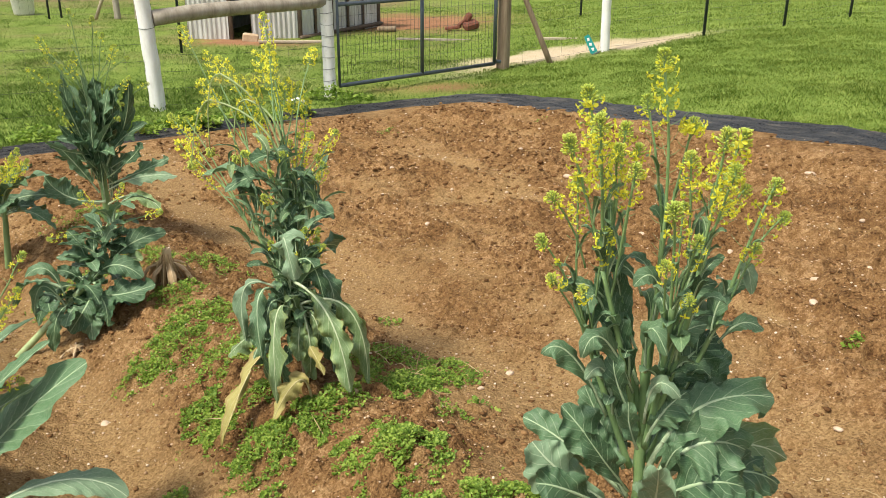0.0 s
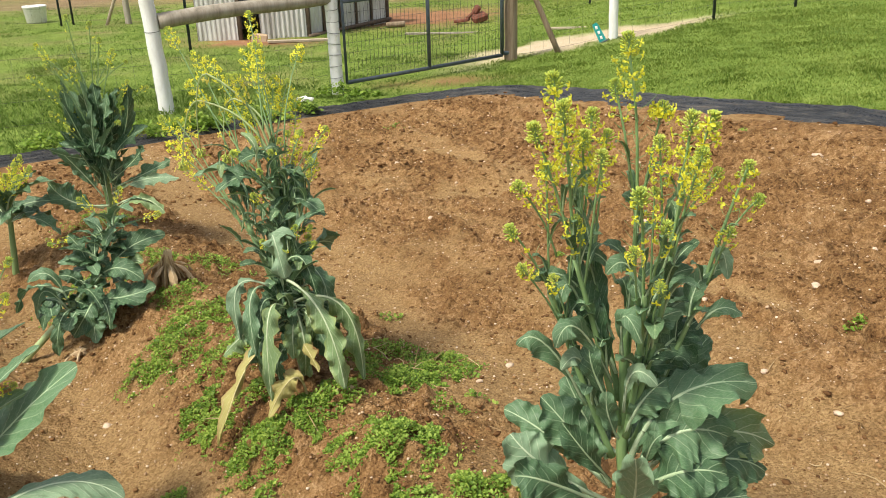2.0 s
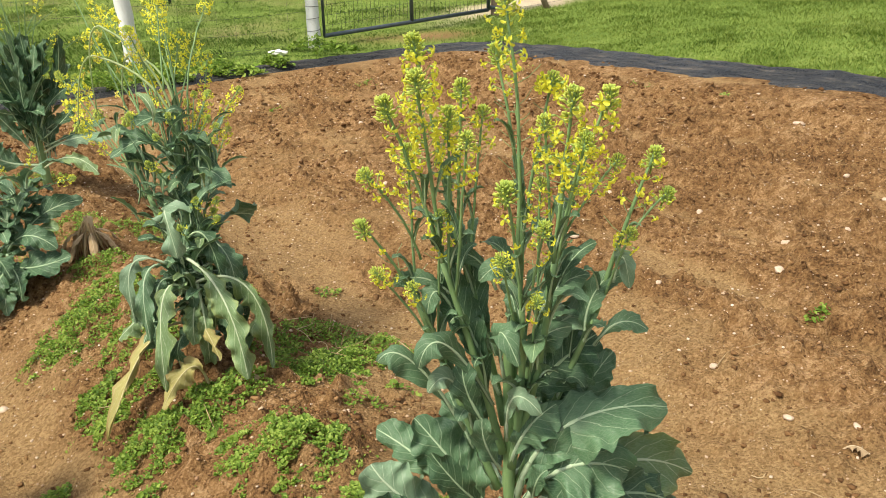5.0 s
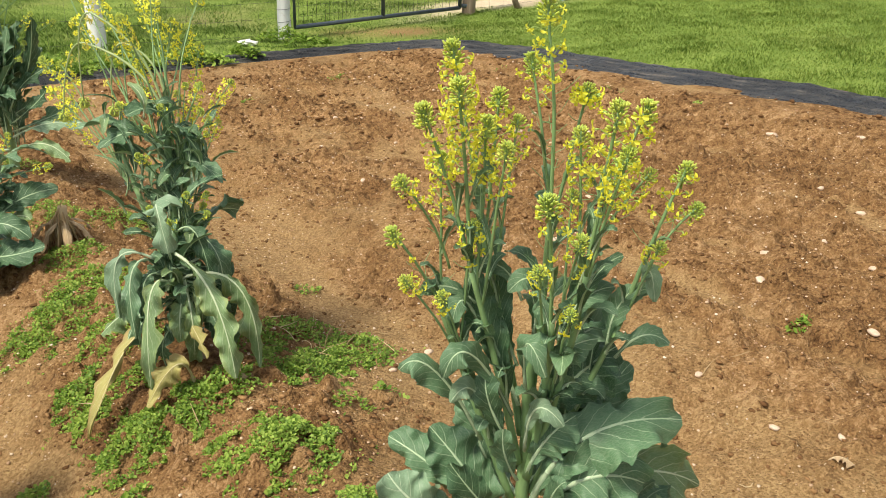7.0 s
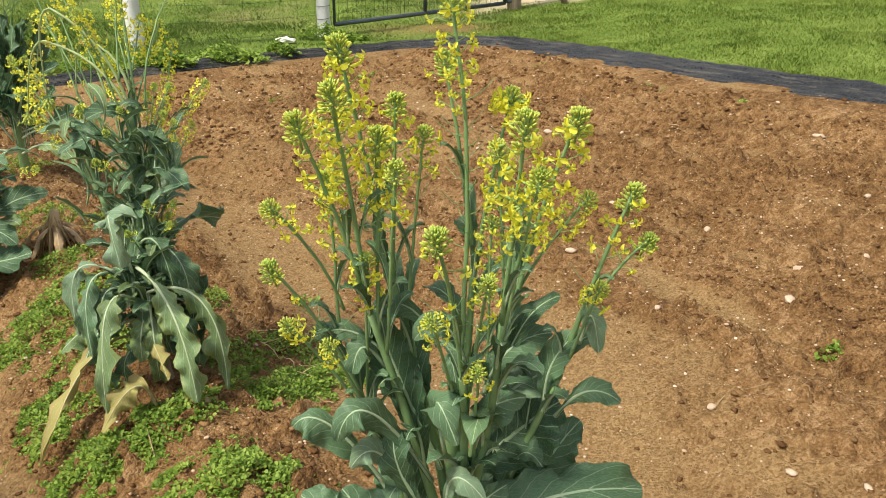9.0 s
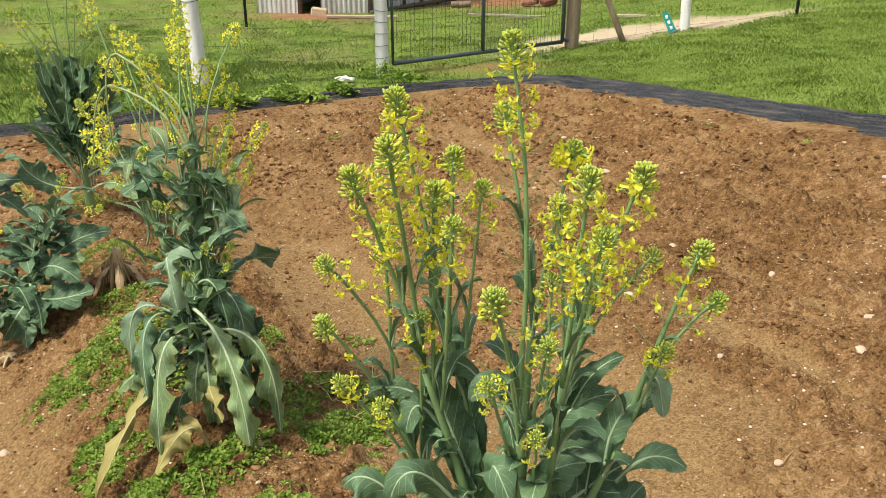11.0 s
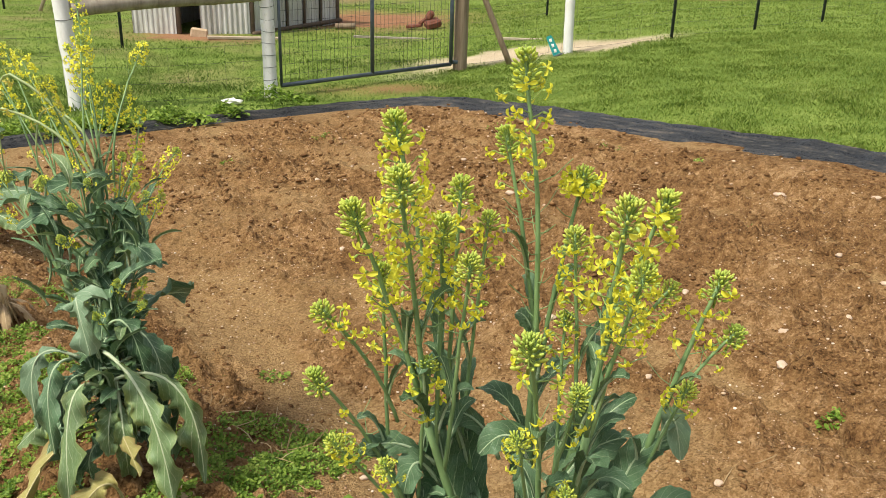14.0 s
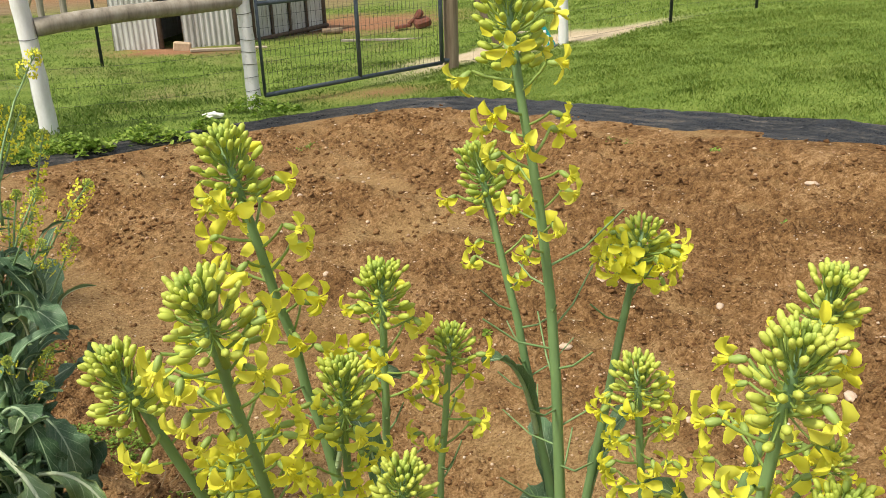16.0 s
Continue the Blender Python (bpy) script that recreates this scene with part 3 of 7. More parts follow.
def build_bed():
    xs = np.concatenate([np.linspace(-8.2, -2.6, 110, endpoint=False), np.linspace(-2.6, 2.6, 600, endpoint=False), np.linspace(2.6, 4.2, 60)])
    ys = np.concatenate([np.linspace(-3.2, 1.0, 70, endpoint=False), np.linspace(1.0, 4.6, 410, endpoint=False), np.linspace(4.6, 8.5, 330)])
    x, y = np.meshgrid(xs, ys)
    px, py = x.ravel(), y.ravel()
    d = outside(px, py)
    rough = soil_height(px, py)
    h = soil_height(px, py, False)
    h = h + (rough - h) * step(-0.06, -0.38, d)
    flat = lie(px, py) + 0.012
    h = flat + (h - flat) * step(-0.05, -0.75, d)
    h = h - 0.10 * step(-0.14, 0.0, d)
    n, m = len(xs), len(ys)
    i = (np.arange(m - 1)[:, None] * n + np.arange(n - 1)[None]).ravel()
    quads = np.stack([i, i + 1, i + n + 1, i + n], 1)
    quads = quads[(d[quads] < 0.03).all(1)]
    used = np.unique(quads)
    back = np.zeros(len(px), np.int64)
    back[used] = np.arange(len(used))
    ob = sheet("soil_bed", np.stack([px, py, h], 1)[used], back[quads], M_SOIL)
    point_value(ob, "crust", crust_at(px[used], py[used]))
    return tagged(ob, "freshly tilled red clay garden bed with furrows", "garden soil", kind="structure")


def build_edging():
    """Strip of black plastic that follows the bed's far edge, buckled and half buried."""
    line = EDGE
    fine = np.concatenate([line[:-1] + (line[1:] - line[:-1]) * s for s in (0.0,)] + [line[-1:]])
    pts = np.repeat(fine, 1, axis=0)
    dense = []
    for a, b in zip(pts[:-1], pts[1:]):
        for s in np.linspace(0, 1, 4, endpoint=False):
            dense.append(a + (b - a) * s)
    dense = np.array(dense)
    tan = np.gradient(dense, axis=0)
    tan /= np.linalg.norm(tan, axis=1)[:, None]
    nor = np.stack([-tan[:, 1], tan[:, 0]], 1)
    run = np.concatenate([[0], np.cumsum(np.linalg.norm(np.diff(dense, axis=0), axis=1))])
    prof = [(-0.215, -0.03), (-0.205, 0.002), (-0.15, 0.014), (-0.085, 0.030), (-0.025, 0.050), (0.015, 0.060), (0.035, 0.050), (0.04, -0.03)]
    v, n = [], len(prof)
    for i, (p, t, w) in enumerate(zip(dense, nor, run)):
        wide = 0.72 + 0.50 * float(step(-1.0, 0.0, p[0])) - 0.08 * float(step(0.8, 2.4, p[0])) + 0.16 * float(grad_noise(w * 1.1, 0.3, 51)) + 0.10 * float(grad_noise(w * 4.0, 2.3, 52))
        for j, (off, up) in enumerate(prof):
            o = off * wide if off < 0 else off
            x, y = p[0] + t[0] * o, p[1] + t[1] * o
            z = float(lie(x, y)) + up + 0.022 * float(grad_noise(w * 2.4, off * 6, 53)) + 0.010 * float(grad_noise(w * 9, off * 14, 54))
            v.append((x, y, z))
    f = [(i * n + j, i * n + j + 1, (i + 1) * n + j + 1, (i + 1) * n + j) for i in range(len(dense) - 1) for j in range(n - 1)]
    uv = [(w, off * 4) for w in run for off, up in prof]
    ob = link_mesh("garden_edging", v, f, M_EDGE, uv=uv)
    return tagged(ob, "black plastic edging strip, dusty and buckled", "edging", kind="structure")


ground = build_ground()
soil = build_bed()
edging = build_edging()


# ---- plants ----
UP = np.array([0.0, 0.0, 1.0])


def leaf(plant, base, tip, width, bow=0.25, roll=0.0, material=None, stalk=0.18, ruffle=0.14, fold=0.25, lobes=0.09, sway=0.0, seed=None, label="", blunt=1.15, via=None, face=None, halves=(1.0, 1.0)):
    """One brassica leaf from its foot on the stem to its tip: thick midrib, wavy blade. bow: rise of its arc over the chord."""
    rs = np.random.default_rng(int(abs(base[0] * 7919 + tip[1] * 3571 + tip[2] * 1013) * 1000) % 99991 if seed is None else seed)
    o = np.array(plant.location)
    b, t = np.array(base, float) - o, np.array(tip, float) - o
    chord = t - b
    length = np.linalg.norm(chord)
    out = np.cross(chord, UP)
    out /= np.linalg.norm(out) + 1e-9
    lift = np.cross(out, chord / length)
    c = b + 0.45 * chord + lift * bow * length * 2 + out * sway * length
    if via is not None:
        c = 2 * (np.array(via, float) - o) - 0.5 * (b + t)
    nu, nv = (42, 15) if width > 0.045 else (18, 7)
    mid = curve_points(b, c, t, nu)
    tan = np.gradient(mid, axis=0)
    tan /= np.linalg.norm(tan, axis=1)[:, None]
    lat = np.cross(tan, lift)
    lat /= np.linalg.norm(lat, axis=1)[:, None] + 1e-9
    if face is not None:
        lat = np.cross(tan, np.array(face, float))
        lat /= np.linalg.norm(lat, axis=1)[:, None] + 1e-9
    nor = np.cross(lat, tan)
    u = np.linspace(0, 1, nu)
    r = roll + 0.35 * rs.uniform(-1, 1) * u
    cr, sr = np.cos(r)[:, None], np.sin(r)[:, None]
    lat, nor = lat * cr + nor * sr, nor * cr - lat * sr
    s = np.clip((u - stalk) / (1 - stalk), 0, 1)
    shape = np.sin(np.pi * 0.965 * s ** blunt) ** 0.72
    half = width / 2 * shape + 0.05 * width * (1 - step(0.0, 0.1, s)) * 0.6 + 0.0015
    half[-1] *= 0.6
    ph = rs.uniform(0, 6.28, 8)
    v = np.linspace(-1, 1, nv)[None, :]
    a, k = np.abs(v), (v > 0).astype(int)
    uu = u[:, None]
    edge = 1 + lobes * (0.55 * np.sin(uu * 17 + ph[k]) + 0.45 * np.sin(uu * 37 + ph[2 + k]) + 0.35 * np.sin(uu * 71 + ph[4 + k])) * a ** 2
    w = half[:, None] * edge * np.array(halves)[k]
    wave = ruffle * width * (np.sin(uu * 13 + ph[4 + k]) * 0.75 + np.sin(uu * 29 + ph[6 + k]) * 0.5 + np.sin(uu * 57 + ph[k]) * 0.24) * a ** 1.8 * np.minimum(1, half / (0.3 * width) + 0.05)[:, None]
    quilt = -0.034 * width * np.cos(2 * np.pi * (9 * uu - 2.1 * a + 0.25)) * a ** 0.5 * shape[:, None]
    out_of = fold * a ** 1.3 * w + wave + quilt
    verts = (mid[:, None, :] + lat[:, None, :] * (v * w)[:, :, None] + nor[:, None, :] * out_of[:, :, None]).reshape(-1, 3)
    uvs = [(p, 0.5 + q / 2) for p in u for q in v[0]]
    faces = [(i * nv + j, i * nv + j + 1, (i + 1) * nv + j + 1, (i + 1) * nv + j) for i in range(nu - 1) for j in range(nv - 1)]
    thick = np.clip(0.055 * width + 0.0012, 0.0012, 0.0075) * (1 - 0.86 * u)
    tv, tf = tube(mid - nor * thick[:, None] * 0.55, thick, 6)
    faces += [tuple(q + len(verts) for q in f) for f in tf]
    uvs += [(u[i // 6], 0.5) for i in range(len(tv))]
    verts = np.concatenate([verts, tv])
    return link_mesh("leaf", verts, faces, material or M_LEAF, plant, label, uvs)


def rib(plant, base, via, tip, width, face=(-0.10, -0.75, 0.65), ruffle=0.23, fold=0.08, lobes=0.16, **kw):
    """A leaf by three places on its midrib, its upper side turned to face."""
    return leaf(plant, base, tip, width, via=via, face=face, ruffle=ruffle, fold=fold, lobes=lobes, **kw)


def stalk_line(plant, base, tip, r0, r1, bend=0.0, side=0.0, material=None, name="flower_stalk", n=12, label="", curve=None):
    o = np.array(plant.location)
    b, t = np.array(base, float) - o, np.array(tip, float) - o
    d = t - b
    flat = np.array([d[0], d[1], 0.0])
    c = b + 0.5 * d + (np.array(curve) if curve is not None else bend * (flat - UP * 0.0) + side * np.cross(d, UP))
    pts = curve_points(b, c, t, n)
    wob = np.linalg.norm(d) * 0.002
    pts[1:-1] += RNG.normal(0, wob, (n - 2, 3))
    rad = np.linspace(r0, r1, n)
    v, f = tube(pts, rad, 8)
    return link_mesh(name, v, f, material or M_STEM, plant, label), pts


def ellipsoid(length, width, rings=4, sides=6):
    v, f = [(0, 0, 0)], []
    for i in range(1, rings):
        a = np.pi * i / rings
        for j in range(sides):
            b = 2 * np.pi * j / sides
            w = width / 2 * np.sin(a) ** 0.85
            v.append((w * np.cos(b), w * np.sin(b), length * (0.5 - 0.5 * np.cos(a))))
    v.append((0, 0, length))
    for j in range(sides):
        k = (j + 1) % sides
        f.append((0, 1 + k, 1 + j))
        for i in range(rings - 2):
            a = 1 + i * sides
            f.append((a + j, a + k, a + sides + k, a + sides + j))
        f.append((len(v) - 1, len(v) - 1 - sides + j, len(v) - 1 - sides + k))
    return np.array(v), f


def turn_to(d):
    """3 x 3 matrix that turns +z to d."""
    return np.array(Vector((0, 0, 1)).rotation_difference(Vector([float(c) for c in d])).to_matrix())


def bud_mesh(seed, n=46, size=1.0, tall=1.0, green=False):
    """Head of a raceme about its tip: a domed corymb of long buds on rising stalks, larger and looser downward."""
    rs = np.random.default_rng(seed)
    pile = Pile()
    for i in range(n):
        k = (i + 0.5) / n
        a = i * 2.39996 + rs.normal(0, 0.12)
        r = (0.0165 * np.sqrt(min(1, k * 1.5)) + 0.004 * k) * rs.uniform(0.75, 1.22)
        z = 0.012 - 0.009 * k - 0.030 * tall * max(0.0, k - 0.40) ** 1.2 / 0.54 + rs.normal(0, 0.0014)
        flat = np.array([np.cos(a), np.sin(a), 0.0])
        foot = np.array([0, 0, -0.004 - 0.020 * tall * k ** 1.1])
        tipd = flat * (0.18 + 1.15 * k) + UP * (1.05 - 0.55 * k)
        tipd /= np.linalg.norm(tipd)
        ln = (0.0060 + 0.0052 * k) * rs.uniform(0.80, 1.18)
        at = flat * r + UP * z - tipd * ln
        v, f = ellipsoid(ln, ln * 0.40 + 0.0005)
        pile.add((at + v @ turn_to(tipd).T) * size, f, 1 if green and rs.random() < 0.6 or k < 0.12 else 0)
        mid = foot * 0.5 + at * 0.5 + flat * 0.0015 - UP * 0.001
        pile.add(*tube(np.array([foot, mid, at + tipd * ln * 0.1]) * size, 0.0006 * size, 4, False), 2)
    pile.add(*tube(np.array([[0, 0, -0.040 * tall * size], [0, 0, 0.002]]), [0.0022 * size, 0.0010 * size], 6), 2)
    ob = pile.mesh("bud_head", [M_BUD, M_BUD_GREEN, M_PEDICEL])
    me = ob.data
    bpy.data.objects.remove(ob)
    return me


def flower_mesh(seed, material, spread=1.0, limp=0.3):
    """Four-petalled flower on its stalk, growing along +x from the stem, face turned up and outward."""
    rs = np.random.default_rng(seed)
    pile = Pile()
    ped = 0.016 * rs.uniform(0.85, 1.2)
    d = np.array([np.cos(0.55), 0, np.sin(0.55)])
    line = curve_points((0, 0, 0), (ped * 0.6, 0, ped * 0.25), d * ped, 4)
    pile.add(*tube(line, 0.00065, 5, False), 1)
    m = turn_to(d * (1 - 0.35 * limp) + np.array([0.25 * limp, 0.25 * limp * rs.normal(), -0.55 * limp]))
    at = line[-1]
    v, f = ellipsoid(0.0065, 0.0032)
    pile.add(at + v @ m.T, f, 1)
    for k in range(4):
        a = k * np.pi / 2 + 0.4 + rs.normal(0, 0.14)
        ln, wd = 0.0112 * rs.uniform(0.8, 1.15), 0.0057 * rs.uniform(0.75, 1.2)
        open_ = (0.85 + 0.35 * rs.uniform(-1, 1)) * spread
        nu, nv = 5, 4
        pv = []
        for i in range(nu):
            s = i / (nu - 1)
            e = open_ * min(1, s * 1.9) + (0.3 + 0.5 * limp) * max(0, s - 0.5) * rs.uniform(0.7, 1.3)
            r_ = ln * s * np.sin(min(1.5, 0.35 + open_ * s)) + 0.0012
            z_ = 0.0055 + ln * s * np.cos(e) * 0.55 - 0.004 * limp * s * s
            w = wd * (0.16 + 0.84 * np.sin(np.pi * min(1, s * 0.86) ** 1.35)) * 0.5
            for j in range(nv):
                t = -1 + 2 * j / (nv - 1)
                y_ = w * t
                z2 = z_ + 0.0011 * np.sin(t * 2.6 + k + s * 3) * s + 0.0009 * t * t
                pv.append((r_ * np.cos(a) - y_ * np.sin(a), r_ * np.sin(a) + y_ * np.cos(a), z2))
        pf = [(i * nv + j, i * nv + j + 1, (i + 1) * nv + j + 1, (i + 1) * nv + j) for i in range(nu - 1) for j in range(nv - 1)]
        pile.add(at + np.array(pv) @ m.T, pf, 0)
    for k in range(6):
        a = k * np.pi / 3
        e = np.array([0.0014 * np.cos(a), 0.0014 * np.sin(a), 0.009])
        pile.add(*tube(at + np.array([[0, 0, 0.004], e]) @ m.T, [0.0003, 0.0006], 4, False), 0)
    ob = pile.mesh("flower", [material, M_PEDICEL])
    me = ob.data
    bpy.data.objects.remove(ob)
    return me


BUDS = [bud_mesh(3 + i, int(n * 1.25), 1.0, tall) for i, (n, tall) in enumerate(((58, 1.0), (66, 1.5), (70, 1.25), (42, 0.8)))]
BUDS_GREEN = [bud_mesh(13 + i, int(n * 1.25), 1.0, tall, True) for i, (n, tall) in enumerate(((58, 1.2), (62, 1.0)))]
FLOWERS = [flower_mesh(21 + i, M_PETAL, s, l) for i, (s, l) in enumerate(((0.50, 1.0), (0.38, 1.3), (0.30, 1.5), (0.28, 1.2), (0.36, 1.1), (0.42, 1.5), (0.66, 0.7), (0.26, 1.7)))]
FADED = [flower_mesh(41 + i, M_PETAL_OLD, s, l) for i, (s, l) in enumerate(((0.5, 0.9), (0.8, 1.0), (0.3, 0.8)))]


def sub(name, me, parent, m):
    ob = new(name, me)
    ob.parent = parent
    ob.matrix_basis = m
    return ob


def placed(at, direction, size, spin):
    q = Vector((0, 0, 1)).rotation_difference(Vector([float(c) for c in direction]))
    return Matrix.LocRotScale(Vector([float(c) for c in at]), q @ Euler((0, 0, spin)).to_quaternion(), (size,) * 3)


def raceme(plant, base, tip, flowers=8, size=1.0, r0=0.004, bend=0.15, side=0.0, span=0.055, buds=None, bare=6, faded=0.0, lean=None, material=None, flower_size=None, start=0.014, bracts=0, curve=None):
    """A flower stalk: bud head at its tip, open flowers below it, bare flower stalks below those."""
    tip = (tip[0], tip[1], tip[2] - 0.012)
    ob, pts = stalk_line(plant, base, tip, r0 * 0.60, 0.0011 * size + 0.0005, -bend, side, material, curve=curve)
    ax = pts[-1] - pts[-3]
    ax = ax / np.linalg.norm(ax) if lean is None else np.asarray(lean, float) / np.linalg.norm(lean)
    if buds is not None:
        sub("bud_head", buds, ob, placed(pts[-1], ax, size * 0.61, RNG.uniform(0, 6.28)))
    seg = np.linalg.norm(np.diff(pts, axis=0), axis=1)
    back = np.concatenate([[0], np.cumsum(seg[::-1])])
    rev = pts[::-1]
    fs = flower_size or size * 0.84

    def spot(dist):
        dist = min(dist, back[-1] * 0.95)
        return np.array([np.interp(dist, back, rev[:, c]) for c in range(3)])

    for i in range(bracts):
        q = pts[1 + 3 * i] + np.array(plant.location)
        d = np.array((np.cos(1.9 * i + 40 * tip[0]), np.sin(1.9 * i + 40 * tip[0]), 0.0)) * 0.034
        leaf(plant, q, q + d + UP * 0.052, 0.011 - 0.002 * i, material=M_LEAF_LIGHT if i % 2 else M_LEAF, via=q + d * 0.42 + UP * 0.042, ruffle=0.12, fold=0.4, stalk=0.08)
    a0 = RNG.uniform(0, 6.28)
    flowers = int(flowers * 2.1)
    for i in range(flowers):
        k = (i + 0.5) / max(1, flowers)
        dist = (start + span * k) * size
        kind = FADED if RNG.random() < faded else FLOWERS
        me = kind[RNG.integers(len(kind))]
        sub("flower", me, ob, placed(spot(dist), ax + RNG.normal(0, 0.12, 3), fs * RNG.uniform(0.85, 1.12), a0 + i * 2.39996 + RNG.normal(0, 0.25)))
    if bare:
        pile = Pile()
        for i in range(bare):
            p = spot((start + span + 0.004 + 0.0085 * i) * size)
            a = a0 + (flowers + i) * 2.39996
            d = np.array([np.cos(a), np.sin(a), RNG.uniform(0.15, 0.6)])
            ln = 0.020 * size * RNG.uniform(0.7, 1.5)
            pile.add(*tube(np.array([p, p + d * ln * 0.5, p + d * ln + UP * ln * 0.25]), [0.0006, 0.0005, 0.0004], 4, False))
        pile.mesh("bare_pedicel", [M_STEM], ob)
    return ob


# ---- the large flowering plant in the middle of the view ----
def ground_at(x, y):
    return float(soil_height(np.array([x]), np.array([y]), False)[0])


# side shoots of the large plant: foot on the stem, a point half way, end
SHOOTS = (
    ((0.374, 1.328, 0.590), (0.320, 1.330, 0.735), (0.260, 1.325, 0.905)),
    ((0.380, 1.322, 0.660), (0.346, 1.316, 0.800), (0.298, 1.308, 0.970)),
    ((0.382, 1.336, 0.700), (0.352, 1.350, 0.840), (0.308, 1.356, 1.010)),
    ((0.404, 1.332, 0.600), (0.455, 1.342, 0.740), (0.505, 1.350, 0.880)),
    ((0.397, 1.330, 0.700), (0.422, 1.338, 0.830), (0.452, 1.345, 0.985)),
    ((0.394, 1.314, 0.640), (0.404, 1.296, 0.780), (0.402, 1.256, 0.930)),
    ((0.400, 1.318, 0.680), (0.426, 1.296, 0.820), (0.440, 1.270, 0.990)),
    ((0.390, 1.342, 0.720), (0.398, 1.362, 0.860), (0.402, 1.384, 1.010)),
)


def shoot_line(b, c, t, n=14):
    b, c, t = np.array(b), np.array(c), np.array(t)
    return curve_points(b, 2 * c - 0.5 * (b + t), t, n)


def shoot(p, b, c, t):
    pts = shoot_line(b, c, t) - np.array(p.location)
    return link_mesh("side_shoot", *tube(pts, np.linspace(0.0066, 0.0038, len(pts)), 8), M_STEM, p)


def fork(tip):
    """Place on the nearest shoot from which a flower stalk with this tip branches."""
    spots = np.concatenate([shoot_line(*q) for q in SHOOTS])
    d = np.hypot(spots[:, 0] - tip[0], spots[:, 1] - tip[1]) + 0.9 * np.abs(spots[:, 2] - (tip[2] - 0.24))
    return tuple(spots[np.argmin(d)])


def big_plant():
    g0 = ground_at(0.40, 1.325)
    p = base_empty("bolted_kale", (0.40, 1.325, g0 - 0.01), "tall bolted kale with blue-green leaves and yellow flower heads", "kale plant", "kale plants in the bed")
    main, _ = stalk_line(p, (0.40, 1.325, g0 - 0.02), (0.386, 1.338, 0.86), 0.0145, 0.0070, 0, 0, M_STEM, "stem", 14, "thick green stem")
    for b, c, t in SHOOTS:
        shoot(p, b, c, t)
    # heads on the leading shoots, far ones first
    raceme(p, (0.387, 1.338, 0.85), (0.372, 1.362, 1.318), 10, 1.10, 0.0058, 0.0, 0.035, 0.085, BUDS[1], 26, lean=(-0.12, 0.0, 1), curve=(0.034, 0.0, 0.0))
    raceme(p, fork((0.361, 1.410, 1.240)), (0.361, 1.410, 1.240), 4, 1.0, 0.0045, 0.12, 0.02, 0.050, BUDS_GREEN[0], 9, bracts=2)
    raceme(p, fork((0.261, 1.352, 1.262)), (0.261, 1.352, 1.262), 10, 1.15, 0.0048, 0.10, 0.03, 0.070, BUDS[2], 6, lean=(-0.15, -0.10, 1), bracts=2)
    raceme(p, fork((0.272, 1.266, 1.236)), (0.272, 1.266, 1.236), 16, 1.15, 0.0050, 0.10, 0.00, 0.085, BUDS[0], 6, lean=(-0.20, -0.15, 1), bracts=2)
    raceme(p, fork((0.231, 1.290, 1.200)), (0.231, 1.290, 1.200), 6, 1.10, 0.0046, 0.12, 0.02, 0.075, BUDS[2], 7, lean=(-0.20, -0.05, 1), bracts=2)
    raceme(p, (0.270, 1.305, 0.975), (0.208, 1.266, 1.118), 4, 0.95, 0.0030, 0.25, 0.00, 0.040, BUDS[3], 2, lean=(-0.35, -0.15, 1))
    raceme(p, fork((0.196, 1.288, 1.042)), (0.196, 1.288, 1.042), 1, 1.0, 0.0042, 0.30, 0.02, 0.050, BUDS_GREEN[1], 8, lean=(-0.30, 0.00, 1), bracts=2)
    raceme(p, fork((0.214, 1.276, 0.982)), (0.214, 1.276, 0.982), 5, 0.85, 0.0034, 0.25, 0.00, 0.022, BUDS[3], 2, lean=(-0.30, -0.15, 1), bracts=2)
    raceme(p, fork((0.262, 1.258, 0.972)), (0.262, 1.258, 0.972), 4, 0.75, 0.0028, 0.15, 0.00, 0.030, BUDS[3], 0, bracts=2)
    raceme(p, fork((0.321, 1.340, 1.210)), (0.321, 1.340, 1.210), 6, 1.0, 0.0038, 0.08, 0.00, 0.050, BUDS[0], 4, bracts=2)
    raceme(p, fork((0.308, 1.309, 1.184)), (0.308, 1.309, 1.184), 12, 1.0, 0.0040, 0.10, 0.01, 0.080, BUDS[1], 3, bracts=2)
    raceme(p, fork((0.332, 1.275, 1.162)), (0.332, 1.275, 1.162), 5, 0.95, 0.0038, 0.05, -0.02, 0.060, BUDS[0], 4, bracts=2)
    raceme(p, fork((0.348, 1.362, 1.172)), (0.348, 1.362, 1.172), 5, 0.9, 0.0034, 0.08, 0.00, 0.055, BUDS[3], 3, bracts=2)
    raceme(p, fork((0.297, 1.298, 1.054)), (0.297, 1.298, 1.054), 7, 0.85, 0.0034, 0.15, 0.00, 0.055, BUDS[3], 2, bracts=2)
    raceme(p, fork((0.252, 1.330, 1.130)), (0.252, 1.330, 1.130), 10, 0.9, 0.0036, 0.15, 0.00, 0.090, BUDS[1], 3, bracts=2)
    raceme(p, fork((0.436, 1.394, 1.208)), (0.436, 1.394, 1.208), 14, 1.0, 0.0046, 0.20, 0.02, 0.014, BUDS[3], 3, lean=(0.10, -0.05, 1), start=0.010, bracts=2)
    raceme(p, fork((0.453, 1.252, 1.222)), (0.453, 1.252, 1.222), 8, 1.15, 0.0046, 0.10, -0.03, 0.080, BUDS[1], 4, lean=(0.05, -0.10, 1), bracts=2)
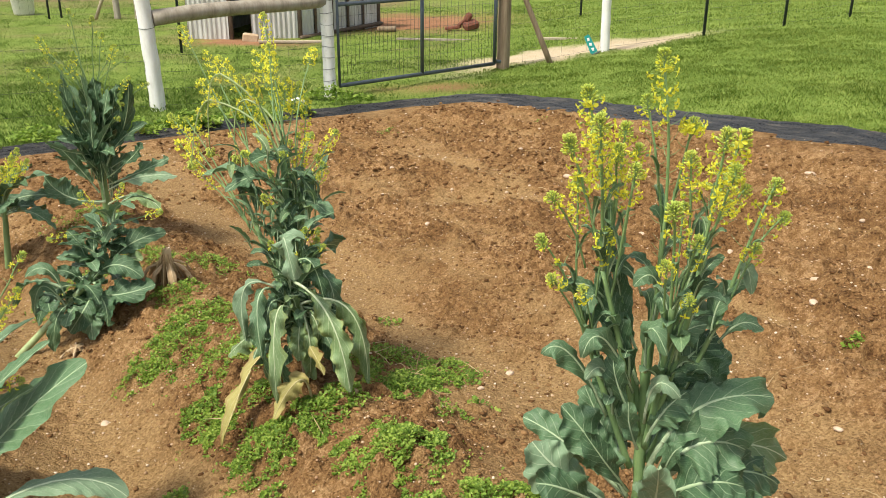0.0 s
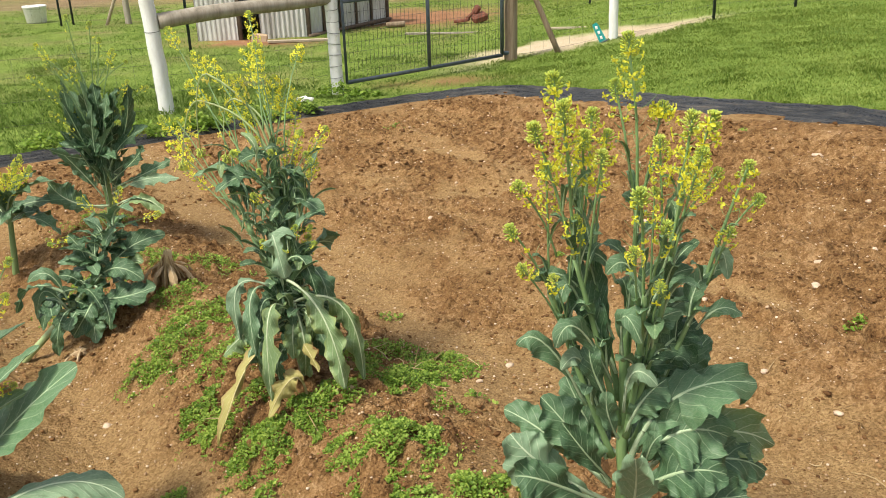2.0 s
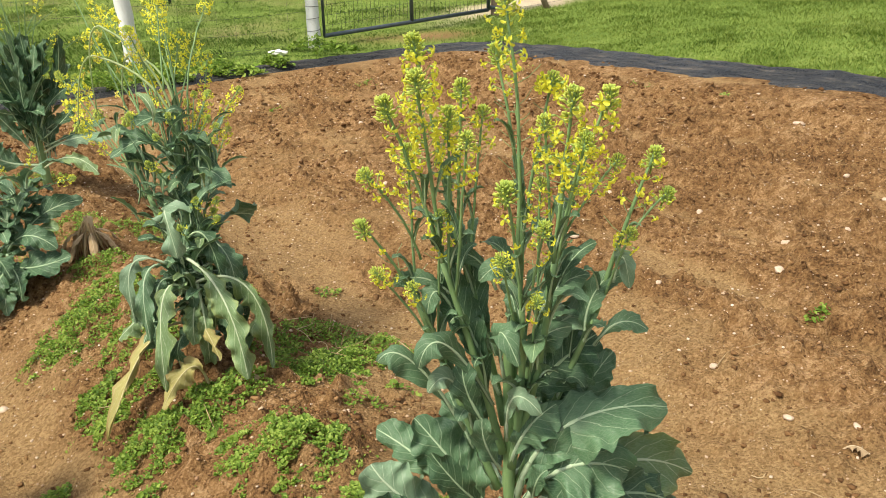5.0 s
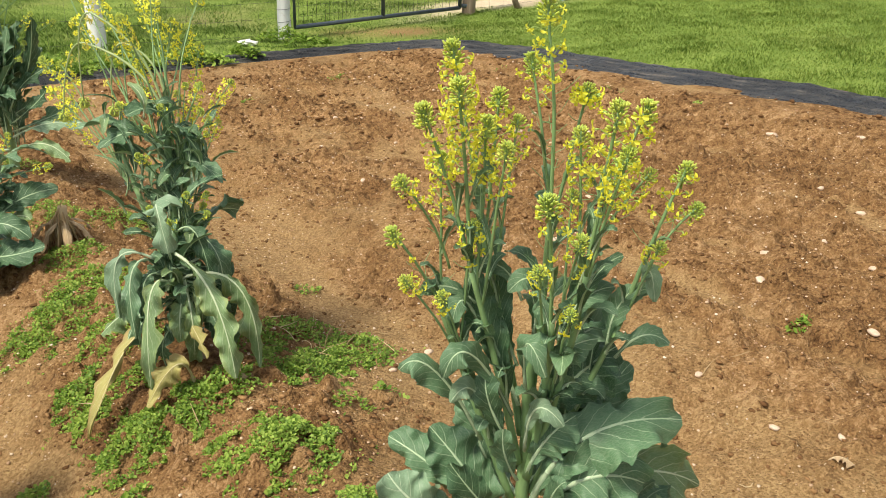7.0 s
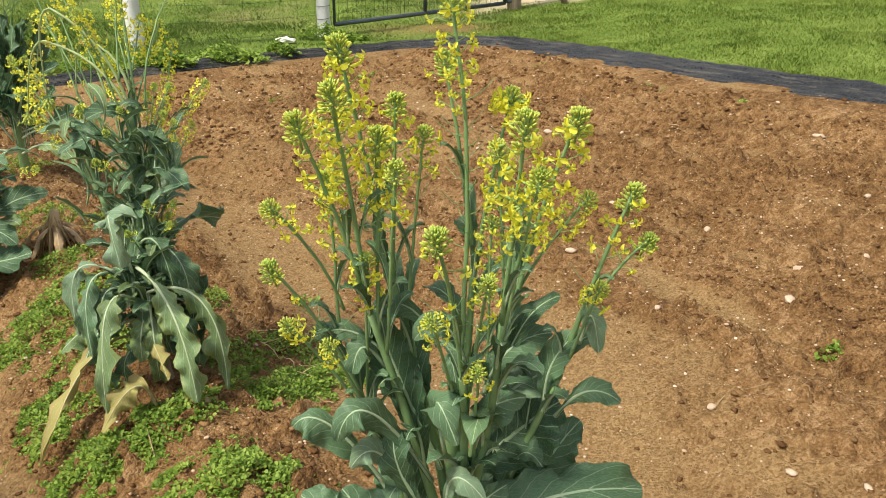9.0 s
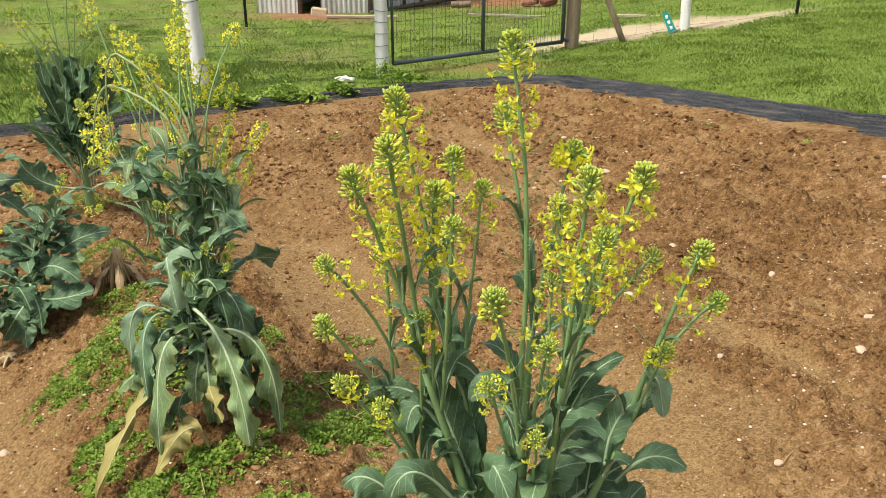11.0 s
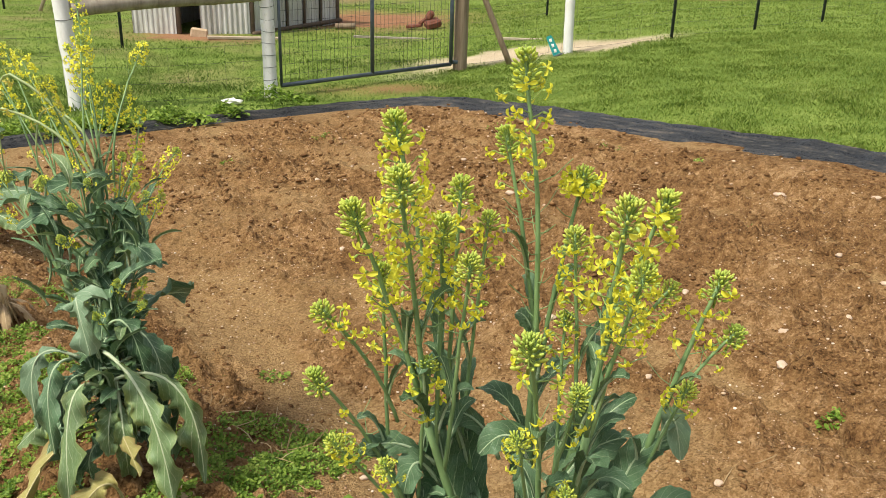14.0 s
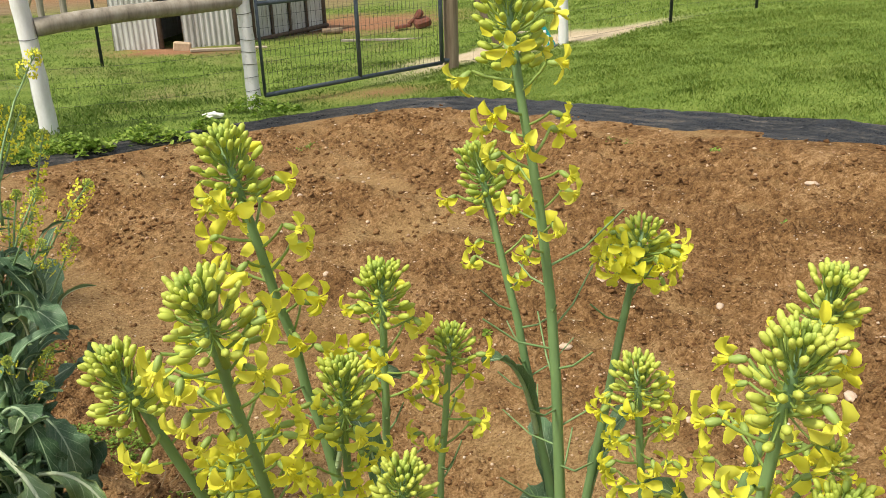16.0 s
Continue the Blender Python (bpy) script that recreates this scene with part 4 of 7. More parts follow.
    raceme(p, fork((0.504, 1.347, 1.200)), (0.504, 1.347, 1.200), 9, 1.2, 0.0050, 0.15, -0.02, 0.080, BUDS[2], 4, lean=(0.10, -0.05, 1), bracts=2)
    raceme(p, fork((0.425, 1.342, 1.166)), (0.425, 1.342, 1.166), 12, 0.95, 0.0036, 0.10, 0.00, 0.070, BUDS[0], 3, bracts=2)
    raceme(p, fork((0.469, 1.242, 1.172)), (0.469, 1.242, 1.172), 14, 1.0, 0.0042, 0.15, 0.00, 0.075, BUDS[0], 4, bracts=2)
    raceme(p, (0.440, 1.345, 0.95), (0.523, 1.366, 1.108), 9, 0.9, 0.0030, 0.25, 0.00, 0.055, BUDS[3], 2, lean=(0.30, 0.0, 1))
    raceme(p, fork((0.422, 1.342, 1.084)), (0.422, 1.342, 1.084), 7, 0.85, 0.0034, 0.10, 0.00, 0.060, BUDS[3], 2, bracts=2)
    raceme(p, fork((0.568, 1.366, 1.118)), (0.568, 1.366, 1.118), 4, 1.05, 0.0068, 0.12, 0.00, 0.060, BUDS_GREEN[0], 7, lean=(0.15, 0.0, 1), bracts=2)
    raceme(p, (0.535, 1.352, 0.97), (0.590, 1.366, 1.064), 3, 0.95, 0.0030, 0.30, 0.00, 0.035, BUDS_GREEN[1], 1, lean=(0.40, 0.0, 1))
    raceme(p, (0.515, 1.345, 0.91), (0.540, 1.328, 1.022), 4, 0.9, 0.0032, 0.05, 0.00, 0.028, BUDS[3], 1)
    raceme(p, fork((0.379, 1.205, 1.124)), (0.379, 1.205, 1.124), 2, 1.15, 0.0050, 0.25, 0.00, 0.070, BUDS_GREEN[1], 8, lean=(0.0, -0.1, 1), bracts=2)
    raceme(p, fork((0.426, 1.238, 1.064)), (0.426, 1.238, 1.064), 4, 0.9, 0.0040, 0.20, 0.00, 0.050, BUDS_GREEN[0], 3, bracts=2)
    raceme(p, fork((0.374, 1.207, 1.036)), (0.374, 1.207, 1.036), 5, 0.8, 0.0042, 0.25, 0.00, 0.030, BUDS[3], 1, bracts=2)
    raceme(p, fork((0.420, 1.222, 0.974)), (0.420, 1.222, 0.974), 3, 0.8, 0.0040, 0.25, 0.00, 0.030, BUDS[3], 2, bracts=2)
    return p


def big_plant_leaves(p):
    # skirt of old leaves, then the arching middle storey, then small ones
    rib(p, (0.400, 1.325, 0.559), (0.465, 1.300, 0.723), (0.619, 1.370, 0.716), 0.092, halves=(0.8, 1.2), label="broad blue-green leaf with white veins")
    rib(p, (0.401, 1.315, 0.549), (0.465, 1.275, 0.671), (0.560, 1.300, 0.653), 0.100, halves=(0.9, 1.1))
    rib(p, (0.407, 1.305, 0.515), (0.469, 1.245, 0.617), (0.553, 1.260, 0.606), 0.092, halves=(1, 1), material=M_LEAF_DARK)
    rib(p, (0.416, 1.340, 0.531), (0.547, 1.370, 0.612), (0.683, 1.430, 0.551), 0.096, halves=(0.9, 1.1), material=M_LEAF_GREEN, label="pale green leaf with yellowing edge")
    rib(p, (0.416, 1.330, 0.514), (0.546, 1.330, 0.586), (0.652, 1.370, 0.535), 0.088, halves=(0.8, 1.2), material=M_LEAF_DARK)
    rib(p, (0.410, 1.310, 0.493), (0.495, 1.250, 0.556), (0.596, 1.280, 0.550), 0.096, material=M_LEAF_DARK)
    # pale blade colour set here to brighten a leaf standing in shade
    rib(p, (0.403, 1.290, 0.478), (0.399, 1.215, 0.606), (0.388, 1.170, 0.695), 0.064, material=M_LEAF_PALE, label="upright leaf with pale midrib")
    rib(p, (0.369, 1.310, 0.509), (0.262, 1.250, 0.615), (0.197, 1.260, 0.678), 0.084, halves=(1.1, 0.9), material=M_LEAF_PALE, fold=-0.25, label="pale grey-green leaf turned over")
    rib(p, (0.369, 1.325, 0.534), (0.266, 1.340, 0.622), (0.186, 1.380, 0.651), 0.068, halves=(0.6, 1.0))
    rib(p, (0.368, 1.300, 0.504), (0.261, 1.230, 0.605), (0.205, 1.220, 0.623), 0.076, halves=(1.2, 0.8), material=M_LEAF_DARK)
    rib(p, (0.374, 1.325, 0.528), (0.314, 1.325, 0.626), (0.250, 1.345, 0.698), 0.080, halves=(1, 1))
    rib(p, (0.368, 1.345, 0.573), (0.327, 1.380, 0.643), (0.296, 1.410, 0.703), 0.056)
    rib(p, (0.373, 1.310, 0.551), (0.323, 1.270, 0.635), (0.282, 1.265, 0.697), 0.043, material=M_LEAF_DARK)
    rib(p, (0.326, 1.325, 0.694), (0.255, 1.300, 0.823), (0.208, 1.295, 0.824), 0.041, halves=(1.3, 0.5), label="drooping blue-green leaf")
    rib(p, (0.366, 1.315, 0.746), (0.303, 1.275, 0.866), (0.269, 1.255, 0.841), 0.039, halves=(1.1, 0.8))
    rib(p, (0.396, 1.335, 0.719), (0.452, 1.345, 0.794), (0.510, 1.375, 0.831), 0.084, material=M_LEAF_DARK, halves=(0.9, 1.1))
    rib(p, (0.443, 1.345, 0.624), (0.494, 1.375, 0.727), (0.539, 1.400, 0.789), 0.056)
    rib(p, (0.394, 1.340, 0.682), (0.455, 1.360, 0.740), (0.505, 1.380, 0.753), 0.064, material=M_LEAF_DARK)
    rib(p, (0.402, 1.315, 0.785), (0.421, 1.295, 0.860), (0.469, 1.300, 0.885), 0.039, halves=(0.7, 1.2))
    rib(p, (0.382, 1.310, 0.787), (0.374, 1.275, 0.886), (0.400, 1.245, 0.855), 0.033)
    rib(p, (0.375, 1.325, 0.757), (0.329, 1.330, 0.868), (0.300, 1.340, 0.946), 0.048, material=M_LEAF_DARK, halves=(1, 1))
    rib(p, (0.369, 1.335, 0.815), (0.343, 1.350, 0.890), (0.335, 1.365, 0.954), 0.031, material=M_LEAF_DARK)
    rib(p, (0.421, 1.335, 0.859), (0.447, 1.340, 0.918), (0.494, 1.360, 0.933), 0.037)
    rib(p, (0.420, 1.340, 0.825), (0.461, 1.355, 0.863), (0.510, 1.375, 0.880), 0.043, material=M_LEAF_PALE)
    rib(p, (0.492, 1.345, 0.835), (0.495, 1.345, 0.897), (0.523, 1.355, 0.938), 0.031, halves=(1.1, 0.9))
    rib(p, (0.525, 1.350, 0.926), (0.534, 1.345, 0.966), (0.546, 1.340, 0.923), 0.022, material=M_LEAF_PALE)
    rib(p, (0.504, 1.345, 0.830), (0.538, 1.345, 0.868), (0.577, 1.350, 0.854), 0.027)
    rib(p, (0.368, 1.335, 0.918), (0.335, 1.330, 0.970), (0.293, 1.335, 0.958), 0.023, halves=(1.1, 0.7))
    rib(p, (0.402, 1.325, 0.903), (0.377, 1.305, 0.964), (0.347, 1.295, 0.950), 0.027)
    rib(p, (0.310, 1.330, 0.888), (0.288, 1.315, 0.924), (0.277, 1.305, 0.895), 0.027)
    rib(p, (0.306, 1.325, 0.916), (0.269, 1.320, 0.941), (0.231, 1.320, 0.929), 0.020)
    rib(p, (0.385, 1.305, 0.882), (0.387, 1.285, 0.937), (0.397, 1.270, 0.901), 0.020)
    rib(p, (0.386, 1.300, 0.696), (0.394, 1.275, 0.786), (0.432, 1.260, 0.771), 0.031, material=M_LEAF_PALE, halves=(0.7, 1.1))
    rib(p, (0.380, 1.300, 0.645), (0.358, 1.275, 0.705), (0.352, 1.270, 0.754), 0.033)
    rib(p, (0.393, 1.310, 0.651), (0.414, 1.300, 0.717), (0.454, 1.310, 0.755), 0.060, halves=(0.6, 1.2))
    rib(p, (0.333, 1.315, 0.728), (0.307, 1.285, 0.806), (0.279, 1.270, 0.793), 0.027, material=M_LEAF_PALE)
    rib(p, (0.364, 1.340, 0.635), (0.336, 1.360, 0.713), (0.315, 1.380, 0.768), 0.048, material=M_LEAF_DARK)
    rib(p, (0.417, 1.320, 0.605), (0.448, 1.315, 0.683), (0.481, 1.330, 0.720), 0.056, halves=(0.9, 1.1))
    rib(p, (0.368, 1.300, 0.706), (0.332, 1.285, 0.783), (0.325, 1.300, 0.832), 0.035, material=M_LEAF_DARK)
    rib(p, (0.425, 1.300, 0.584), (0.429, 1.270, 0.651), (0.443, 1.260, 0.680), 0.028)
    rib(p, (0.436, 1.340, 0.857), (0.460, 1.345, 0.946), (0.500, 1.360, 0.980), 0.019, material=M_LEAF_DARK)
    rib(p, (0.381, 1.335, 0.593), (0.439, 1.400, 0.599), (0.491, 1.460, 0.581), 0.072, material=M_LEAF_DARK)
    rib(p, (0.381, 1.335, 0.593), (0.361, 1.420, 0.570), (0.347, 1.480, 0.543), 0.064, material=M_LEAF_DARK)
    # leaves at the nodes of the side shoots, arching away from the stem
    rs = np.random.default_rng(17)
    for k, q in enumerate(SHOOTS):
        pts = shoot_line(*q, 24)
        out = np.array((pts[-1][0] - 0.39, pts[-1][1] - 1.33))
        az0 = np.arctan2(out[1], out[0])
        for i in range(5):
            c = pts[int(8 + 15 * i / 4)]
            az = az0 + (-1) ** i * rs.uniform(0.2, 1.3)
            ln = rs.uniform(0.055, 0.095) * (1.1 - 0.10 * i)
            d = np.array((np.cos(az), np.sin(az), 0.0)) * ln * rs.uniform(0.45, 0.9)
            rise = rs.uniform(0.7, 1.25) * ln
            leaf(p, c, c + d + UP * (rise * rs.uniform(0.75, 1.0)), rs.uniform(0.018, 0.030) * (1.1 - 0.085 * i), roll=rs.uniform(-0.6, 0.6), material=(M_LEAF, M_LEAF_DARK, M_LEAF, M_LEAF_LIGHT)[(i + k) % 4], via=c + d * 0.42 + UP * rise * rs.uniform(0.6, 0.95), ruffle=0.14, fold=0.35, lobes=0.12, stalk=0.10, seed=300 + 20 * k + i)
    return p


plant_main = big_plant_leaves(big_plant())


# ---- fence, gate and yard ----
def gnd(x, y):
    return float(land(np.array([x]), np.array([y]))[0])


def wavy_post(name, x, y, top, r, material, label, category="fence post", lean=(0.0, 0.0), group="fence posts", taper=0.06, wires=0):
    z0 = gnd(x, y)
    e = base_empty(name, (x, y, z0), label, category, group)
    n = 16
    s = np.linspace(-0.12, top, n)
    pts = np.stack([lean[0] * s, lean[1] * s, s], 1)
    pts[:, :2] += RNG.normal(0, 0.0025, (n, 2))
    rad = r * (1 - taper * (s / top)) * (1 + RNG.normal(0, 0.012, n))
    rad[-1] *= 0.92
    link_mesh("post", *tube(pts, rad, 14), material, e)
    if wires:
        for k in range(wires):
            h = 0.06 + (top - 0.15) * k / max(1, wires - 1) if wires > 1 else 0.74
            a = np.linspace(0, 2 * np.pi, 17)
            rr = r * (1 - taper * h / top) + 0.004
            ring = np.stack([lean[0] * h + rr * np.cos(a), lean[1] * h + rr * np.sin(a), h + 0.008 * np.sin(a + k)], 1)
            link_mesh("wire_wrap", *tube(ring, 0.0022, 5, False), M_WIRE, e, "wire wrapped round the post")
    return e


P_LEFT, P_MID, P_GATE, P_CORNER = (-2.93, 7.66), (-1.55, 8.71), (0.20, 10.35), (1.45, 10.96)
wavy_post("fence_post", *P_LEFT, 1.25, 0.070, M_WHITE, "thick white-painted round wooden fence post", lean=(-0.045, 0.0), wires=1)
wavy_post("fence_post", *P_MID, 1.25, 0.064, M_WHITE_OLD, "white-painted gate post with peeling paint and wire wraps", lean=(-0.01, 0.0), wires=11)
wavy_post("fence_post", *P_GATE, 1.3, 0.078, M_BROWNWOOD, "brown unpainted wooden post beside the gate")
wavy_post("fence_post", *P_CORNER, 1.3, 0.058, M_WHITE, "white-painted round fence post on the lawn", lean=(-0.02, 0))


def rail():
    a, b = np.array((P_LEFT[0] + 0.02, P_LEFT[1] + 0.03, 0.665)), np.array((P_MID[0] - 0.03, P_MID[1] - 0.02, 0.755))
    n = 18
    s = np.linspace(0, 1, n)
    pts = a + (b - a) * s[:, None]
    pts[:, 2] += 0.012 * np.sin(s * 5)
    v, f = tube(pts, 0.070 * (1 - 0.12 * s) * (1 + RNG.normal(0, 0.012, n)), 14)
    ob = link_mesh("fence_rail", v - a, f, M_GREYWOOD)
    ob.location = a
    return tagged(ob, "weathered grey round log rail between white posts", "fence rail")


rail()


def gate():
    a = np.array((P_MID[0] + 0.085, P_MID[1] + 0.08, -0.10))
    b = np.array((P_GATE[0] - 0.10, P_GATE[1] - 0.09, -0.075))
    top = 0.80
    e = base_empty("gate", (a + b) / 2, "grey steel tube farm gate with wire mesh, closed", "gate")
    o = (a + b) / 2
    a, b = a - o, b - o
    up = UP * top
    for name, p, q, r in (("bottom_rail", a, b, 0.021), ("top_rail", a + up, b + up, 0.021), ("hinge_upright", b, b + up * 1.35, 0.023), ("latch_upright", a, a + up * 1.35, 0.014), ("middle_upright", (a + b) / 2, (a + b) / 2 + up * 1.35, 0.021), ("upper_rail", a + up * 1.35, b + up * 1.35, 0.021)):
        Pile().rod(p, q, r, 10).mesh(name, M_GATE, e)
    pile = Pile()
    d = b - a
    n = int(np.linalg.norm(d) / 0.05)
    off = np.array((0.0, -0.012, 0))
    for i in range(1, n):
        p = a + d * i / n + off
        pile.rod(p, p + up * 1.35, 0.0016, 4)
    for i in range(1, 11):
        pile.rod(a + up * 1.35 * i / 11 + off, b + up * 1.35 * i / 11 + off, 0.0014, 4)
    pile.mesh("wire_mesh", M_WIRE, e, "welded wire mesh")
    for h in (0.02, 0.75):
        Pile().box(b + np.array((0.045, 0.03, h)), (0.09, 0.03, 0.04)).mesh("hinge", M_GATE, e)
    return e


gate()


def brace():
    a, b = np.array((0.78, 10.46, gnd(0.78, 10.46) - 0.05)), np.array((0.26, 10.40, 1.05))
    s = np.linspace(0, 1, 8)[:, None]
    v, f = tube((b - a) * s, 0.036 - 0.006 * s[:, 0], 10)
    ob = link_mesh("brace_pole", v, f, M_BROWNWOOD)
    ob.location = a
    return tagged(ob, "slanting wooden pole bracing the gate post", "fence brace")


brace()


def steel_post(x, y, h=1.35, lean=0.0):
    z0 = gnd(x, y)
    e = base_empty("steel_fence_post", (x, y, z0), "thin dark green steel fence post", "fence post", "steel fence posts")
    Pile().box((lean * h / 2, 0, h / 2 - 0.1), (0.010, 0.034, h + 0.2)).box((lean * h / 2 + 0.014, 0, h / 2 - 0.1), (0.030, 0.008, h + 0.2)).mesh("tee_bar", M_TPOST, e)
    pile = Pile()
    for i in range(int(h / 0.09)):
        pile.box((-0.009, 0, 0.05 + 0.09 * i), (0.010, 0.018, 0.014))
    tagged(pile.mesh("studs", M_TPOST, e), kind="stuff")
    return e


for sx, sy in ((2.75, 11.52), (3.94, 12.16), (5.11, 13.02), (6.5, 14.0), (8.1, 15.1)):
    steel_post(sx, sy)
steel_post(-4.22, 11.98, 1.2, -0.05)
steel_post(1.55, 15.6, 1.2)
steel_post(-8.35, 16.4, 1.2)
steel_post(-8.18, 16.54, 1.2)
for fx, fy in ((-7.05, 16.47), (-6.71, 16.63), (-10.2, 16.0), (-5.6, 17.3)):
    wavy_post("far_fence_post", fx, fy, 1.3, 0.06, M_GREYWOOD, "weathered grey wooden post of the far fence", group="far fence posts")


def leaning_pole():
    a = np.array((-7.47, 16.40, gnd(-7.47, 16.40) - 0.05))
    v_, f_ = tube(np.array([[0, 0, 0], [0.26, 0.08, 0.62], [0.52, 0.15, 1.25]]), 0.032, 9)
    ob = link_mesh("leaning_pole", v_, f_, M_BOARD)
    ob.location = a
    return tagged(ob, "pale wooden pole leaning on the far fence", "pole")


leaning_pole()


def white_tub():
    x, y = -9.2, 17.1
    prof = [(0.0, 0.0), (0.17, 0.0), (0.19, 0.03), (0.22, 0.30), (0.235, 0.32), (0.22, 0.34), (0.20, 0.33), (0.17, 0.05), (0.0, 0.05)]
    n = 18
    v_ = [(r * np.cos(a), r * np.sin(a), h) for r, h in prof for a in np.arange(n) * 2 * np.pi / n]
    f_ = [(i * n + j, i * n + (j + 1) % n, (i + 1) * n + (j + 1) % n, (i + 1) * n + j) for i in range(len(prof) - 1) for j in range(n)]
    ob = link_mesh("tub", v_, f_, M_LITTER)
    ob.location = (x, y, gnd(x, y))
    return tagged(ob, "dirty white tub standing by the far fence", "tub")


white_tub()


def wire_run(name, stations, heights, label):
    pile = Pile()
    o = np.array(stations[0])
    for (x0, y0), (x1, y1) in zip(stations[:-1], stations[1:]):
        for h in heights:
            a, b = np.array((x0, y0, gnd(x0, y0) + h)), np.array((x1, y1, gnd(x1, y1) + h))
            s = np.linspace(0, 1, 7)[:, None]
            pts = a + (b - a) * s
            pts[:, 2] -= 0.02 * np.sin(np.pi * s[:, 0])
            pile.add(*tube(pts, 0.0013, 4, False))
        n = int(np.hypot(x1 - x0, y1 - y0) / 0.16)
        for i in range(n):
            k = (i + 0.5) / n
            x, y = x0 + (x1 - x0) * k, y0 + (y1 - y0) * k
            pile.rod((x, y, gnd(x, y) + heights[0]), (x, y, gnd(x, y) + heights[-1]), 0.0010, 3)
    return tagged(pile.mesh(name, M_WIRE), label, "wire fence", kind="structure")


wire_run("wire_fence", [P_CORNER, (2.75, 11.52), (3.94, 12.16), (5.11, 13.02), (6.5, 14.0), (8.1, 15.1)], (0.05, 0.2, 0.35, 0.5, 0.65, 0.8, 0.95, 1.1), "thin field wire strung between steel posts")
wire_run("wire_fence", [P_GATE, P_CORNER], (0.05, 0.2, 0.35, 0.5, 0.65, 0.8, 0.95, 1.1), "thin field wire between gate post and corner post")
wire_run("wire_fence", [P_LEFT, P_MID], (0.05, 0.2, 0.35, 0.5), "thin field wire under the log rail")
wire_run("wire_fence", [(-10.2, 16.0), (-7.05, 16.47), (-6.71, 16.63), (-5.6, 17.3)], (0.1, 0.35, 0.6, 0.85), "rusty wire of the far fence")
wire_run("wire_fence", [(-7.5, 4.4), P_LEFT], (0.05, 0.25, 0.45, 0.6), "thin field wire beside the bed")


def corrugated(pile, a, b, height, pitch=0.076, depth=0.014, z0=0.0, slot=0):
    a, b = np.array(a, float), np.array(b, float)
    d = b - a
    length = np.linalg.norm(d)
    d /= length
    nrm = np.array((-d[1], d[0]))
    n = max(4, int(length / pitch * 6))
    s = np.linspace(0, length, n)
    wave = depth * np.clip(1.6 * np.sin(s / pitch * 2 * np.pi), -1, 1) * 0.5
    front = [a + d * t + nrm * w for t, w in zip(s, wave)]
    v = [(p[0], p[1], z0 + h) for h in (0, height) for p in front] + [(p[0] + nrm[0] * 0.004, p[1] + nrm[1] * 0.004, z0 + h) for h in (0, height) for p in front]
    f = []
    for i in range(n - 1):
        f.append((i, i + 1, n + i + 1, n + i))
        f.append((2 * n + i, 3 * n + i, 3 * n + i + 1, 2 * n + i + 1))
    pile.add(v, f, slot)


def shed():
    zs = -0.33
    e = base_empty("chicken_shed", (-3.4, 14.2, zs), "low grey corrugated tin shed with dark doorway", "shed")
    o = np.array((-3.4, 14.2))
    c = {"a": (-4.66, 13.50), "b": (-4.02, 13.50), "d": (-3.70, 13.66), "e": (-3.02, 13.88), "g": (-2.02, 15.80), "h": (-4.3, 16.6)}
    L = {k: np.array(v) - o for k, v in c.items()}
    h = 1.15

    def wall(name, p, q, hh=h, label=""):
        pile = Pile()
        corrugated(pile, p, q, hh)
        return pile.mesh(name, M_TIN, e, label, False)

    wall("tin_panel", L["a"], L["b"])
    wall("tin_panel", L["d"], L["e"])
    runs = 5
    for i in range(runs):
        p, q = L["e"] + (L["g"] - L["e"]) * (i + 0.03) / runs, L["e"] + (L["g"] - L["e"]) * (i + 0.95) / runs
        wall("tin_panel", p, q)
    wall("tin_panel", L["g"], L["h"])
    wall("tin_panel", L["h"], L["a"])
    for p in (L["b"], L["d"], L["e"], L["g"], L["a"]):
        Pile().box((p[0] + 0.02, p[1] + 0.05, h / 2), (0.07, 0.07, h)).mesh("corner_post", M_DARKWOOD, e)
    for i in range(1, runs):
        p = L["e"] + (L["g"] - L["e"]) * i / runs
        Pile().box((p[0] + 0.02, p[1] - 0.03, h / 2 - 0.02), (0.035, 0.035, h)).mesh("batten", M_DARKWOOD, e)
    bm_v = [(p[0], p[1], h + 0.03 + dz) for dz in (0, 0.03) for p in (L["a"] - 0.08, L["e"] + (0.05, -0.1), L["g"] + (0.1, 0), L["h"])]
    link_mesh("roof", bm_v, [(3, 2, 1, 0), (4, 5, 6, 7), (0, 1, 5, 4), (1, 2, 6, 5), (2, 3, 7, 6), (3, 0, 4, 7)], M_TIN, e, smooth=False)
    p, q = L["e"], L["g"]
    Pile().rod((p[0] + 0.06, p[1] - 0.06, 0.06), (q[0] + 0.08, q[1], 0.09), 0.035, 8).mesh("sill_log", M_DARKWOOD, e)
    return e


shed()


def low_thing(name, where, pile, material, label, category, lift=0.0, smooth=False):
    ob = pile.mesh(name, material, None, "", smooth)
    ob.location = (*where, gnd(*where) + lift)
    return tagged(ob, label, category)


